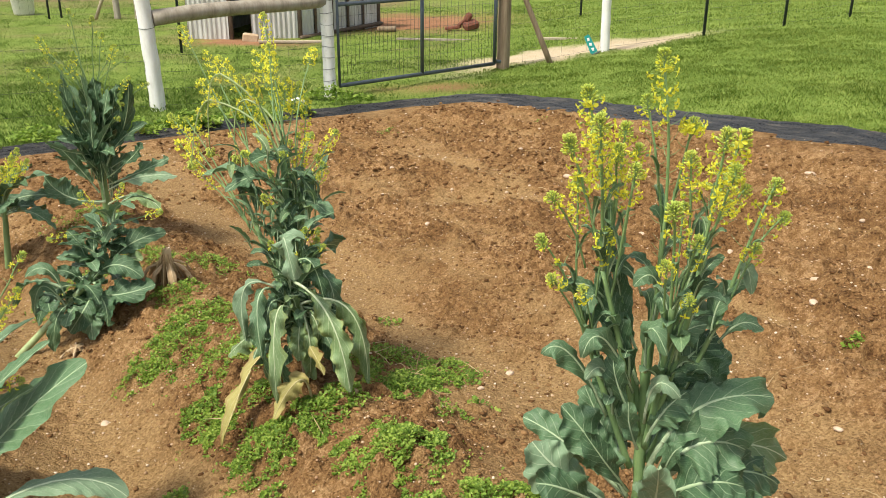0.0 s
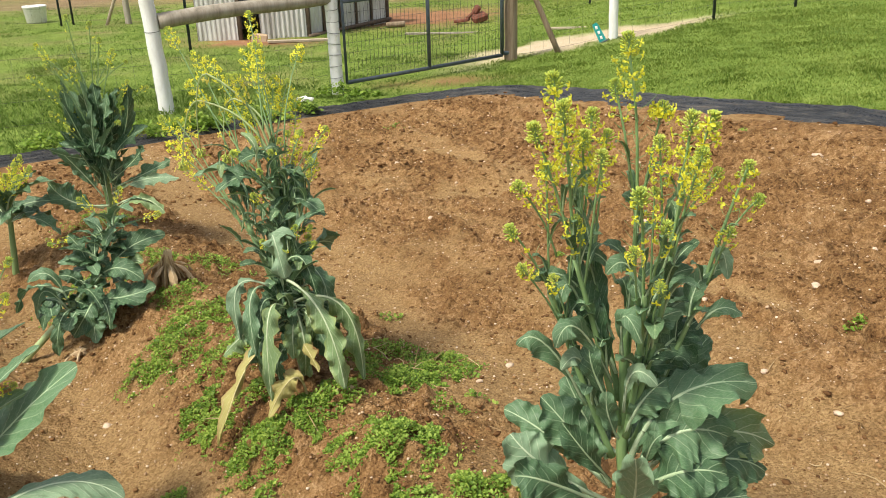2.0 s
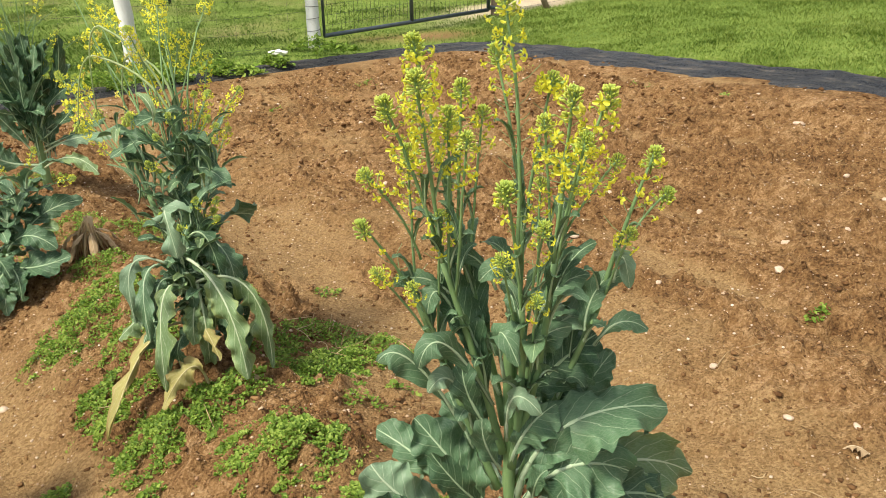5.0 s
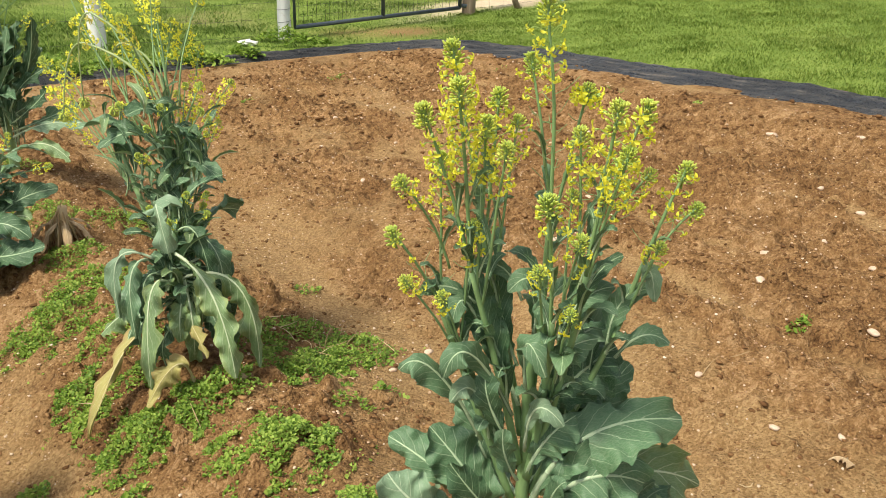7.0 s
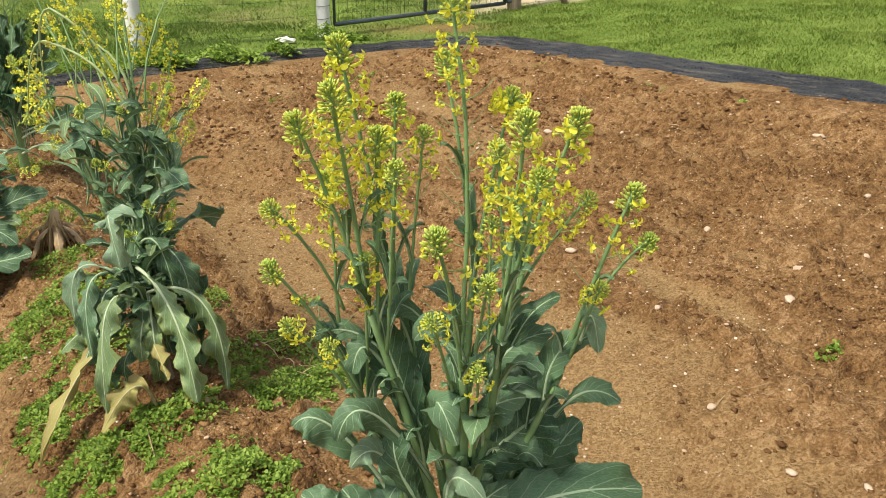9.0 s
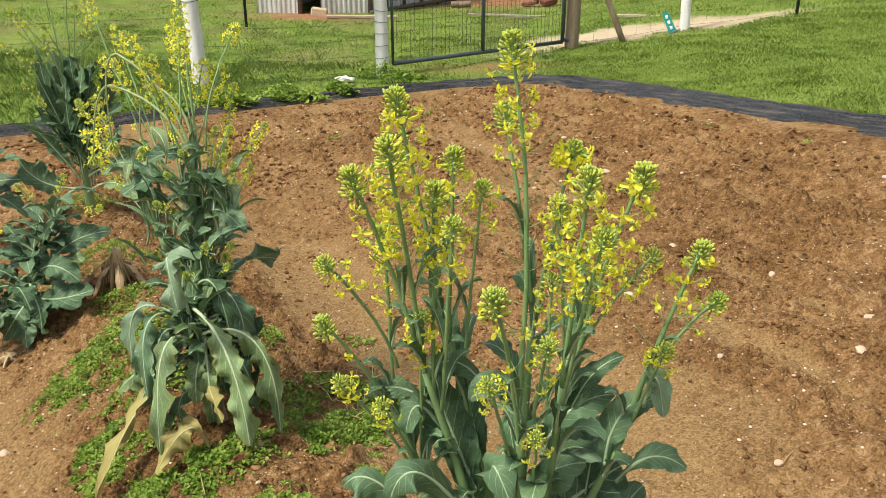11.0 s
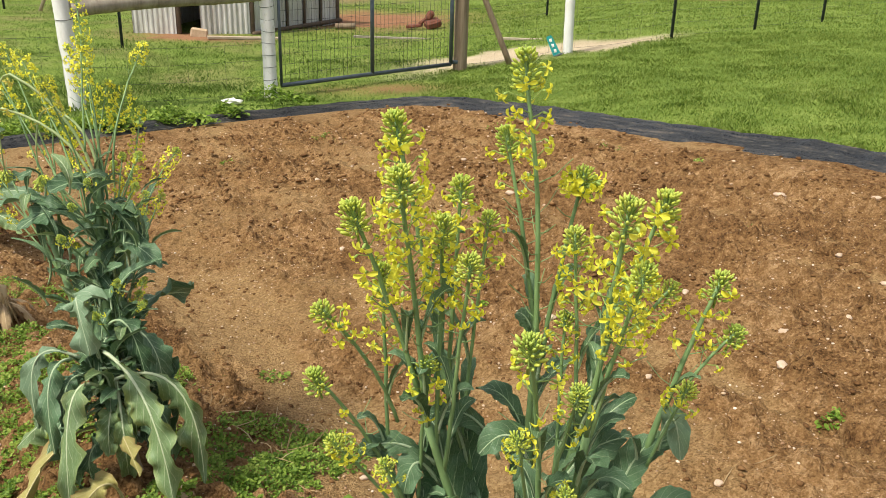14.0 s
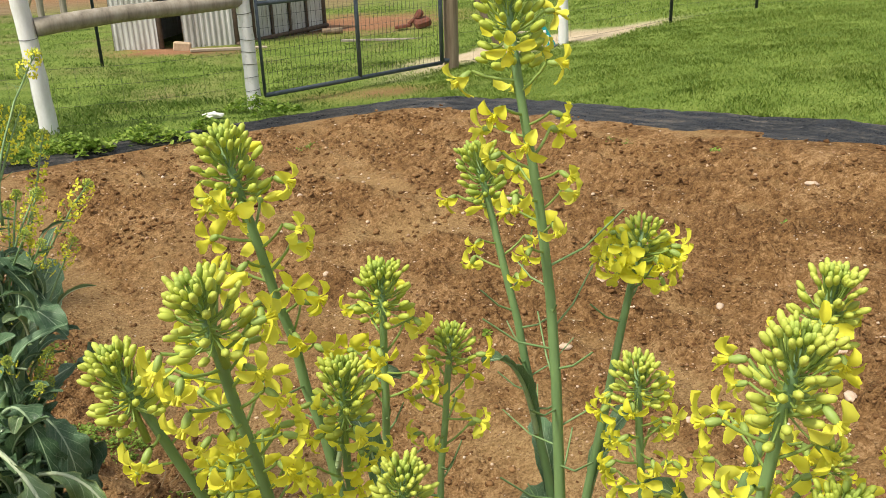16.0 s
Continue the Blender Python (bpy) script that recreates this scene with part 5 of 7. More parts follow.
low_thing("concrete_block", (-3.66, 13.42), Pile().box((0, 0, 0.05), (0.24, 0.14, 0.13), pose(0, 0, 0, 0, 8, 12)), M_BLOCK, "tan broken block lying before the shed door", "block")
low_thing("plank", (-2.95, 13.25), Pile().box((0, 0, 0.02), (1.05, 0.10, 0.035), pose(0, 0, 0, 0, 2, 22)), M_BOARD, "pale board lying in the grass", "board")
low_thing("plank", (-0.85, 13.6), Pile().box((0, 0, 0.02), (1.15, 0.05, 0.03), pose(0, 0, 0, 0, 0, -3)), M_GREYWOOD, "thin grey board lying in the grass", "board")
low_thing("plank", (1.0, 12.6), Pile().box((0, 0, 0.02), (0.55, 0.06, 0.03), pose(0, 0, 0, 0, 0, 0)), M_BOARD, "short pale board lying in the grass", "board")
low_thing("log", (-1.75, 15.0), Pile().rod((-0.16, 0, 0.05), (0.16, 0.05, 0.06), 0.05, 9, n=5), M_BROWNWOOD, "short weathered log on bare ground", "log", smooth=True)


def red_scrap():
    e = base_empty("scrap_heap", (-0.42, 15.0, gnd(-0.42, 15.0)), "rusty red scrap metal piece lying in the grass", "scrap metal")
    Pile().box((0.10, 0, 0.10), (0.26, 0.20, 0.13), pose(0, 0, 0, 12, -14, 20), 0.25).mesh("bucket", M_RUST, e, smooth=False)
    Pile().box((0.05, 0.03, 0.22), (0.11, 0.12, 0.16), pose(0, 0, 0, 20, 25, 40), 0.3).mesh("bracket", M_RUST, e, smooth=False)
    Pile().rod((-0.12, 0, 0.08), (0.08, 0.05, 0.24), 0.03, 8, n=4).mesh("arm", M_RUST, e)
    Pile().box((-0.20, 0.05, 0.05), (0.26, 0.14, 0.05), pose(0, 0, 0, 0, -8, -10), 0.2).mesh("plate", M_RUST, e, smooth=False)
    return e


red_scrap()


def marker():
    """Teal marker plate, fallen against the post, with three white signs on it and a steel foot."""
    x, y = 1.31, 10.80
    e = base_empty("marker_sign", (x, y, gnd(x, y) + 0.02), "small teal marker sign leaning on a white post", "sign")
    e.rotation_euler = Euler((radians(-12), radians(-27), radians(4)))
    v = [(sx * w, sy * 0.006, h) for sy in (-1, 1) for w, h, sx in ((0.044, 0.0, -1), (0.044, 0.0, 1), (0.034, 0.21, 1), (0.026, 0.23, 1), (0.026, 0.23, -1), (0.034, 0.21, -1))]
    link_mesh("plate", v, [(0, 1, 2, 3, 4, 5), (11, 10, 9, 8, 7, 6)] + [(i, i + 6, (i + 1) % 6 + 6, (i + 1) % 6) for i in range(6)], M_TEAL, e, smooth=False)
    for h in (0.045, 0.11, 0.175):
        Pile().box((0, -0.0085, h), (0.030, 0.004, 0.038), pose(0, 0, 0, 0, 12, 0), 0.2).mesh("white_bar", M_LITTER, e)
    Pile().box((-0.01, -0.004, -0.012), (0.15, 0.03, 0.016), pose(0, 0, 0, 0, 4, 0)).mesh("foot", M_GATE, e)
    return e


marker()


def litter(x, y):
    v, f = lump(5, 0.7, 2, 0.45)
    ob = link_mesh("plastic_scrap", v * 0.15 * np.array((1.1, 0.6, 0.7)), [tuple(q) for q in f], M_LITTER, smooth=False)
    ob.location = (x, y, gnd(x, y) + 0.035)
    return tagged(ob, "crumpled white plastic scrap in the grass", "litter")


litter(-1.76, 8.17)


# ---- the plants on the left ----
def second_plant():
    """Tall bolting plant on the ridge: drooping old leaves below, a thicket of narrow leaves, thin flower stalks on top."""
    x0, y0 = -0.395, 2.235
    g0 = ground_at(x0, y0)
    p = base_empty("bolted_kale", (x0, y0, g0 - 0.01), "bolted kale with drooping yellowing lower leaves and thin yellow flower stalks", "kale plant", "kale plants in the bed")
    stalk_line(p, (x0, y0, g0 - 0.02), (-0.43, 2.235, 0.43), 0.020, 0.016, 0, 0, M_STEM_WOODY, "woody_stem", 10, "scarred brown woody stem foot")
    stalk_line(p, (-0.43, 2.235, 0.42), (-0.49, 2.42, 0.86), 0.015, 0.008, 0.0, 0, M_STEM, "stem", 12)
    stalk_line(p, (-0.43, 2.235, 0.42), (-0.43, 2.42, 0.80), 0.012, 0.007, 0.0, 0, M_STEM, "stem", 10)
    stalk_line(p, (-0.43, 2.235, 0.42), (-0.62, 2.42, 0.76), 0.011, 0.006, 0.1, 0, M_STEM, "stem", 10)
    k = dict(r0=0.0042, bare=5)
    raceme(p, (-0.47, 2.42, 0.80), (-0.568, 2.60, 1.240), 14, 1.0, span=0.14, buds=BUDS[3], **k)
    raceme(p, (-0.47, 2.42, 0.82), (-0.601, 2.60, 1.130), 12, 0.95, span=0.11, buds=BUDS[3], **k)
    raceme(p, (-0.47, 2.42, 0.82), (-0.562, 2.58, 1.100), 12, 0.95, span=0.12, buds=BUDS_GREEN[1], **k)
    raceme(p, (-0.45, 2.42, 0.86), (-0.422, 2.60, 1.142), 9, 0.95, bend=0.5, span=0.05, buds=BUDS[3], **k)
    raceme(p, (-0.58, 2.40, 0.72), (-0.645, 2.58, 1.062), 12, 0.95, span=0.13, buds=BUDS[3], **k)
    raceme(p, (-0.58, 2.42, 0.74), (-0.820, 2.60, 1.200), 8, 0.9, span=0.07, buds=BUDS[3], **k)
    raceme(p, (-0.56, 2.42, 0.76), (-0.752, 2.60, 1.130), 10, 0.9, span=0.09, buds=BUDS_GREEN[0], **k)
    raceme(p, (-0.60, 2.42, 0.62), (-0.875, 2.59, 0.935), 14, 1.05, span=0.12, buds=BUDS[1], **k)
    raceme(p, (-0.60, 2.42, 0.62), (-0.822, 2.58, 0.930), 8, 0.95, span=0.08, buds=BUDS[3], **k)
    raceme(p, (-0.58, 2.42, 0.60), (-0.795, 2.52, 0.795), 10, 0.95, span=0.10, buds=BUDS[3], **k)
    for i, tip in enumerate(((-0.540, 2.54, 1.16), (-0.500, 2.56, 1.06), (-0.620, 2.56, 1.00), (-0.470, 2.60, 1.04), (-0.78, 2.60, 1.04), (-0.70, 2.56, 1.12), (-0.36, 2.58, 0.90), (-0.85, 2.56, 0.86), (-0.58, 2.52, 0.95), (-0.43, 2.52, 0.90))):
        raceme(p, (-0.50 + 0.2 * (tip[0] + 0.5), 2.42, tip[2] - 0.24), tip, 12, 0.95, span=0.11, buds=BUDS[3], flower_size=0.95, **k)
    raceme(p, (-0.44, 2.40, 0.66), (-0.458, 2.64, 0.985), 14, 0.9, span=0.14, buds=BUDS[3], **k)
    raceme(p, (-0.43, 2.38, 0.58), (-0.390, 2.54, 0.800), 9, 0.85, bend=0.3, span=0.06, buds=BUDS[3], **k)
    raceme(p, (-0.45, 2.40, 0.70), (-0.49, 2.52, 0.880), 10, 0.9, span=0.08, buds=BUDS[3], faded=0.6, **k)
    raceme(p, (-0.47, 2.40, 0.72), (-0.555, 2.36, 1.100), 12, 0.95, span=0.08, buds=BUDS[3], faded=0.4, **k)
    raceme(p, (-0.48, 2.40, 0.60), (-0.51, 2.26, 0.790), 4, 0.85, span=0.05, buds=BUDS_GREEN[0], **k)
    # broken stalks that arch over and hang with withered flowers
    for top, end, nf in (((-0.66, 2.44, 1.08), (-0.715, 2.46, 0.84), 16), ((-0.70, 2.46, 1.00), (-0.775, 2.46, 0.80), 12), ((-0.60, 2.48, 1.00), (-0.640, 2.46, 0.82), 10)):
        o = np.array(p.location)
        b, t, e = np.array((-0.49, 2.43, 0.82)) - o, np.array(top) - o, np.array(end) - o
        pts = np.concatenate([curve_points(b, (b + t) / 2 + np.array((0.06, 0, 0.06)), t, 8), curve_points(t, t + np.array((-0.05, 0, 0.0)), e, 8)[1:]])
        ob = link_mesh("flower_stalk", *tube(pts, np.linspace(0.0040, 0.0014, len(pts)), 7), M_STEM_PALE, p, "limp stalk arching down")
        for i in range(nf):
            q = pts[8 + (i * 7) // nf]
            sub("flower", FADED[i % 3] if i % 3 else FLOWERS[4], ob, placed(q, (RNG.normal(0, 0.3), RNG.normal(0, 0.3), -1), 0.95, i * 2.4))
        sub("bud_head", BUDS[3], ob, placed(pts[-1], (0, 0, -1), 0.8, 1.0))
    # old leaves that hang to the ground
    limp = dict(ruffle=0.46, lobes=0.42)
    rib(p, (-0.439, 2.215, 0.526), (-0.428, 2.130, 0.705), (-0.391, 2.080, 0.605), 0.054, material=M_LEAF_PALE, label="pale leaf turned underside out", fold=-0.45, **limp)
    rib(p, (-0.440, 2.250, 0.545), (-0.412, 2.440, 0.560), (-0.380, 2.640, 0.492), 0.105, face=(-0.3, -0.75, 0.55), halves=(0.5, 1.1), label="broad leaf held out level", ruffle=0.2, lobes=0.2)
    rib(p, (-0.425, 2.210, 0.545), (-0.314, 2.130, 0.474), (-0.253, 2.070, 0.283), 0.061, material=M_LEAF_GREEN, halves=(0.8, 1.1), label="limp pale green leaf hanging to the ground", fold=-0.45, **limp)
    rib(p, (-0.422, 2.230, 0.467), (-0.271, 2.200, 0.468), (-0.219, 2.170, 0.254), 0.058, material=M_LEAF_GREEN, halves=(0.5, 1.2), fold=-0.45, **limp)
    rib(p, (-0.439, 2.200, 0.467), (-0.456, 2.100, 0.475), (-0.445, 2.020, 0.270), 0.045, material=M_LEAF_GREEN, halves=(1.1, 0.7), fold=-0.4, label="limp pale green leaf with white midrib", **limp)
    rib(p, (-0.481, 2.220, 0.522), (-0.561, 2.190, 0.530), (-0.556, 2.150, 0.387), 0.042, material=M_LEAF_PALE, halves=(0.8, 1.0), fold=-0.45, **limp)
    rib(p, (-0.471, 2.220, 0.435), (-0.544, 2.180, 0.399), (-0.616, 2.160, 0.332), 0.050, material=M_LEAF_GREEN, fold=-0.45, **limp)
    rib(p, (-0.472, 2.220, 0.426), (-0.506, 2.160, 0.402), (-0.537, 2.110, 0.326), 0.054, material=M_LEAF, fold=-0.45, **limp)
    rib(p, (-0.459, 2.215, 0.358), (-0.527, 2.100, 0.335), (-0.590, 1.970, 0.155), 0.042, material=M_LEAF_YELLOW, halves=(0.2, 1.3), label="yellowed leaf curling to a dry tip", fold=-0.45, **limp)
    rib(p, (-0.368, 2.100, 0.234), (-0.392, 2.060, 0.319), (-0.452, 2.000, 0.234), 0.049, material=M_LEAF_YELLOW, label="yellow withered leaf on the ground", fold=-0.45, **limp)
    rib(p, (-0.429, 2.260, 0.585), (-0.377, 2.240, 0.585), (-0.343, 2.220, 0.466), 0.040, material=M_LEAF_DARK, fold=-0.45, **limp)
    rib(p, (-0.432, 2.215, 0.385), (-0.378, 2.150, 0.376), (-0.329, 2.100, 0.316), 0.026, material=M_LEAF_YELLOW, fold=-0.45, **limp)
    rib(p, (-0.494, 2.210, 0.526), (-0.513, 2.140, 0.506), (-0.496, 2.090, 0.368), 0.043, halves=(0.9, 1.0), fold=-0.45, **limp)
    rib(p, (-0.430, 2.220, 0.437), (-0.359, 2.220, 0.403), (-0.321, 2.200, 0.270), 0.050, material=M_LEAF_DARK, fold=-0.45, **limp)
    rib(p, (-0.452, 2.250, 0.457), (-0.451, 2.320, 0.352), (-0.434, 2.360, 0.217), 0.054, material=M_LEAF_DARK, fold=-0.45, **limp)
    rib(p, (-0.455, 2.230, 0.466), (-0.486, 2.170, 0.493), (-0.490, 2.130, 0.408), 0.043, material=M_LEAF_DARK, fold=-0.45, **limp)
    rib(p, (-0.439, 2.240, 0.498), (-0.392, 2.240, 0.464), (-0.384, 2.240, 0.338), 0.043, material=M_LEAF, fold=-0.45, **limp)
    rl = np.random.default_rng(61)
    for i in range(22):
        az = i * 2.4
        r_ = rl.uniform(0.04, 0.12)
        leaf(p, (x0 - 0.02, y0, rl.uniform(0.32, 0.50)), (x0 - 0.02 + r_ * np.cos(az), y0 + r_ * np.sin(az), rl.uniform(0.22, 0.42)), rl.uniform(0.03, 0.055), rl.uniform(0.2, 0.5), 0.0, (M_LEAF_DARK, M_LEAF, M_LEAF_GREEN, M_LEAF_DARK)[i % 4], ruffle=0.40, fold=-0.2, lobes=0.2, seed=800 + i)
    leaf(p, (-0.510, 2.420, 0.50), (-0.480, 2.620, 0.720), 0.100, 0.06, -0.4, M_LEAF_DARK, ruffle=0.08)
    leaf(p, (-0.490, 2.400, 0.72), (-0.725, 2.400, 0.790), 0.060, 0.22, 0.0, M_LEAF)
    leaf(p, (-0.500, 2.410, 0.74), (-0.640, 2.340, 0.760), 0.075, 0.30, 0.2, M_LEAF_DARK)
    leaf(p, (-0.490, 2.420, 0.80), (-0.560, 2.340, 0.850), 0.060, 0.30, 0.3, M_LEAF_DARK)
    leaf(p, (-0.480, 2.400, 0.74), (-0.390, 2.370, 0.790), 0.060, 0.35, -0.3, M_LEAF_DARK)
    leaf(p, (-0.470, 2.380, 0.66), (-0.330, 2.330, 0.690), 0.055, 0.40, 0.0, M_LEAF)
    leaf(p, (-0.440, 2.330, 0.56), (-0.330, 2.260, 0.400), 0.060, 0.35, 0.0, M_LEAF)
    # thicket of thin side shoots and narrow leaves
    rs = np.random.default_rng(77)
    for i in range(20):
        az, z1 = i * 2.4, rs.uniform(0.62, 0.92)
        c = (-0.43 - 0.06 * (z1 - 0.5), 2.27 + 0.3 * (z1 - 0.5), z1 - rs.uniform(0.14, 0.24))
        r_ = rs.uniform(0.06, 0.17)
        raceme(p, c, (c[0] + r_ * np.cos(az), c[1] + r_ * np.sin(az) * 0.8, z1), int(rs.integers(0, 4)), 0.8, span=0.04, r0=0.0036, bend=0.2, buds=BUDS_GREEN[i % 2] if i % 3 else BUDS[3], bare=5)
    for i in range(190):
        s = rs.uniform(0, 1) ** 1.3
        lane = ((-0.50, 2.43, 0.90), (-0.40, 2.42, 0.84), (-0.62, 2.42, 0.82), (-0.47, 2.38, 0.74))[i % 4]
        c = np.array((-0.43, 2.235, 0.40)) * (1 - s) + np.array(lane) * s
        c[:2] += rs.normal(0, 0.024, 2)
        az, ln = rs.uniform(0, 6.28), rs.uniform(0.07, 0.17) * (1 - 0.3 * s)
        tip = c + np.array((np.cos(az) * ln * 0.6, np.sin(az) * ln * 0.6, ln * rs.uniform(-0.1, 1.0)))
        leaf(p, c, tip, rs.uniform(0.010, 0.022) * (1.5 - 0.6 * s), rs.uniform(0.05, 0.45), rs.uniform(-0.5, 0.5), (M_LEAF_LIGHT, M_LEAF_DARK, M_LEAF, M_LEAF, M_LEAF_LIGHT, M_LEAF_DARK, M_LEAF_GREEN)[i % 7], ruffle=0.10, fold=0.40, seed=i)
    return p


def upright_plant():
    """Dark plant further down the row: tall upright leaves and bare branching seed stalks."""
    x0, y0 = -1.74, 3.90
    g0 = ground_at(x0, y0)
    p = base_empty("bolted_kale", (x0, y0, g0 - 0.01), "dark green kale with tall upright leaves and sparse seed stalks", "kale plant", "kale plants in the bed")
    stalk_line(p, (x0, y0, g0 - 0.02), (-1.73, 3.88, 0.50), 0.022, 0.012, 0, 0, M_STEM, "stem", 10)
    rs = np.random.default_rng(91)
    for i in range(64):
        c = np.array((x0 + rs.normal(0, 0.03), y0 + rs.normal(0, 0.03), rs.uniform(0.22, 0.56)))
        az = i * 2.4 + rs.normal(0, 0.3)
        h = rs.uniform(0.52, 0.84) if i < 44 else rs.uniform(0.32, 0.58)
        r_ = rs.uniform(0.02, 0.19) if i < 44 else rs.uniform(0.12, 0.25)
        leaf(p, c, (x0 + r_ * np.cos(az), y0 + r_ * np.sin(az), max(h, c[2] + 0.08)), rs.uniform(0.028, 0.058), rs.uniform(-0.10, 0.14), rs.uniform(-1.4, 1.4), (M_LEAF_DARK, M_LEAF_DARK, M_LEAF, M_LEAF_DARK)[i % 4], ruffle=0.30, fold=0.55, lobes=0.30, seed=200 + i)
    rib(p, (-1.704, 3.860, 0.279), (-1.525, 3.820, 0.360), (-1.338, 3.800, 0.375), 0.068, material=M_LEAF_PALE, halves=(0.5, 1.1), ruffle=0.28, lobes=0.25)
    rib(p, (-1.705, 3.870, 0.304), (-1.525, 3.860, 0.379), (-1.394, 3.860, 0.444), 0.064, ruffle=0.28, lobes=0.25)
    rib(p, (-1.705, 3.840, 0.215), (-1.532, 3.780, 0.284), (-1.403, 3.740, 0.223), 0.064, material=M_LEAF_GREEN, halves=(0.6, 1.1), ruffle=0.28, lobes=0.25)
    rib(p, (-1.716, 3.840, 0.229), (-1.851, 3.760, 0.274), (-1.940, 3.740, 0.376), 0.111, material=M_LEAF, halves=(0.8, 1.2), ruffle=0.28, lobes=0.25)
    rib(p, (-1.746, 3.840, 0.214), (-2.051, 3.800, 0.263), (-2.196, 3.780, 0.176), 0.068, material=M_LEAF_DARK, ruffle=0.28, lobes=0.25)
    rib(p, (-1.706, 3.870, 0.387), (-1.614, 3.860, 0.522), (-1.476, 3.860, 0.603), 0.064, material=M_LEAF_DARK, ruffle=0.28, lobes=0.25)
    rib(p, (-1.711, 3.870, 0.442), (-1.701, 3.860, 0.658), (-1.704, 3.860, 0.813), 0.064, material=M_LEAF_DARK, ruffle=0.28, lobes=0.25)
    rib(p, (-1.680, 3.870, 0.469), (-1.625, 3.840, 0.663), (-1.582, 3.820, 0.791), 0.055, material=M_LEAF_DARK, ruffle=0.28, lobes=0.25)
    rib(p, (-1.717, 3.870, 0.496), (-1.664, 3.830, 0.639), (-1.620, 3.820, 0.775), 0.060, ruffle=0.28, lobes=0.25)
    rib(p, (-1.744, 3.880, 0.439), (-1.837, 3.880, 0.626), (-1.855, 3.880, 0.839), 0.043, material=M_LEAF_DARK, ruffle=0.28, lobes=0.25)
    rib(p, (-1.742, 3.860, 0.389), (-1.729, 3.820, 0.535), (-1.702, 3.800, 0.696), 0.068, material=M_LEAF_DARK, ruffle=0.28, lobes=0.25)
    rib(p, (-1.709, 3.860, 0.334), (-1.562, 3.840, 0.447), (-1.502, 3.830, 0.523), 0.051, material=M_LEAF_DARK, ruffle=0.28, lobes=0.25)
    for i in range(26):
        az, z1 = i * 2.4, rs.uniform(0.55, 1.02)
        r_ = rs.uniform(0.10, 0.30)
        raceme(p, (x0, y0, z1 - rs.uniform(0.15, 0.3)), (x0 - 0.02 + r_ * np.cos(az), y0 + r_ * np.sin(az) * 0.6, z1), int(rs.integers(0, 3)), 0.9, span=0.05, r0=0.0042, bend=0.25, buds=BUDS_GREEN[i % 2] if i % 4 else BUDS[3], bare=9)
    k = dict(r0=0.0055, bare=8)
    for tip, nf, b in (((-1.775, 3.86, 1.12), 1, BUDS_GREEN[0]), ((-1.94, 3.86, 1.00), 7, BUDS[3]), ((-1.672, 3.86, 1.09), 1, BUDS_GREEN[1]), ((-1.632, 3.85, 1.02), 2, BUDS_GREEN[0]), ((-1.580, 3.85, 0.97), 7, BUDS[3]), ((-1.532, 3.85, 0.83), 6, BUDS[3]), ((-1.925, 3.85, 0.80), 4, BUDS_GREEN[0]), ((-1.90, 3.80, 0.70), 3, BUDS_GREEN[1]), ((-2.00, 3.85, 0.86), 3, BUDS_GREEN[1]), ((-1.79, 3.84, 0.90), 5, BUDS[3])):
        raceme(p, (x0, y0 - 0.01, 0.48), tip, nf, 0.95, span=0.08, bend=0.2, buds=b, **k)
    return p


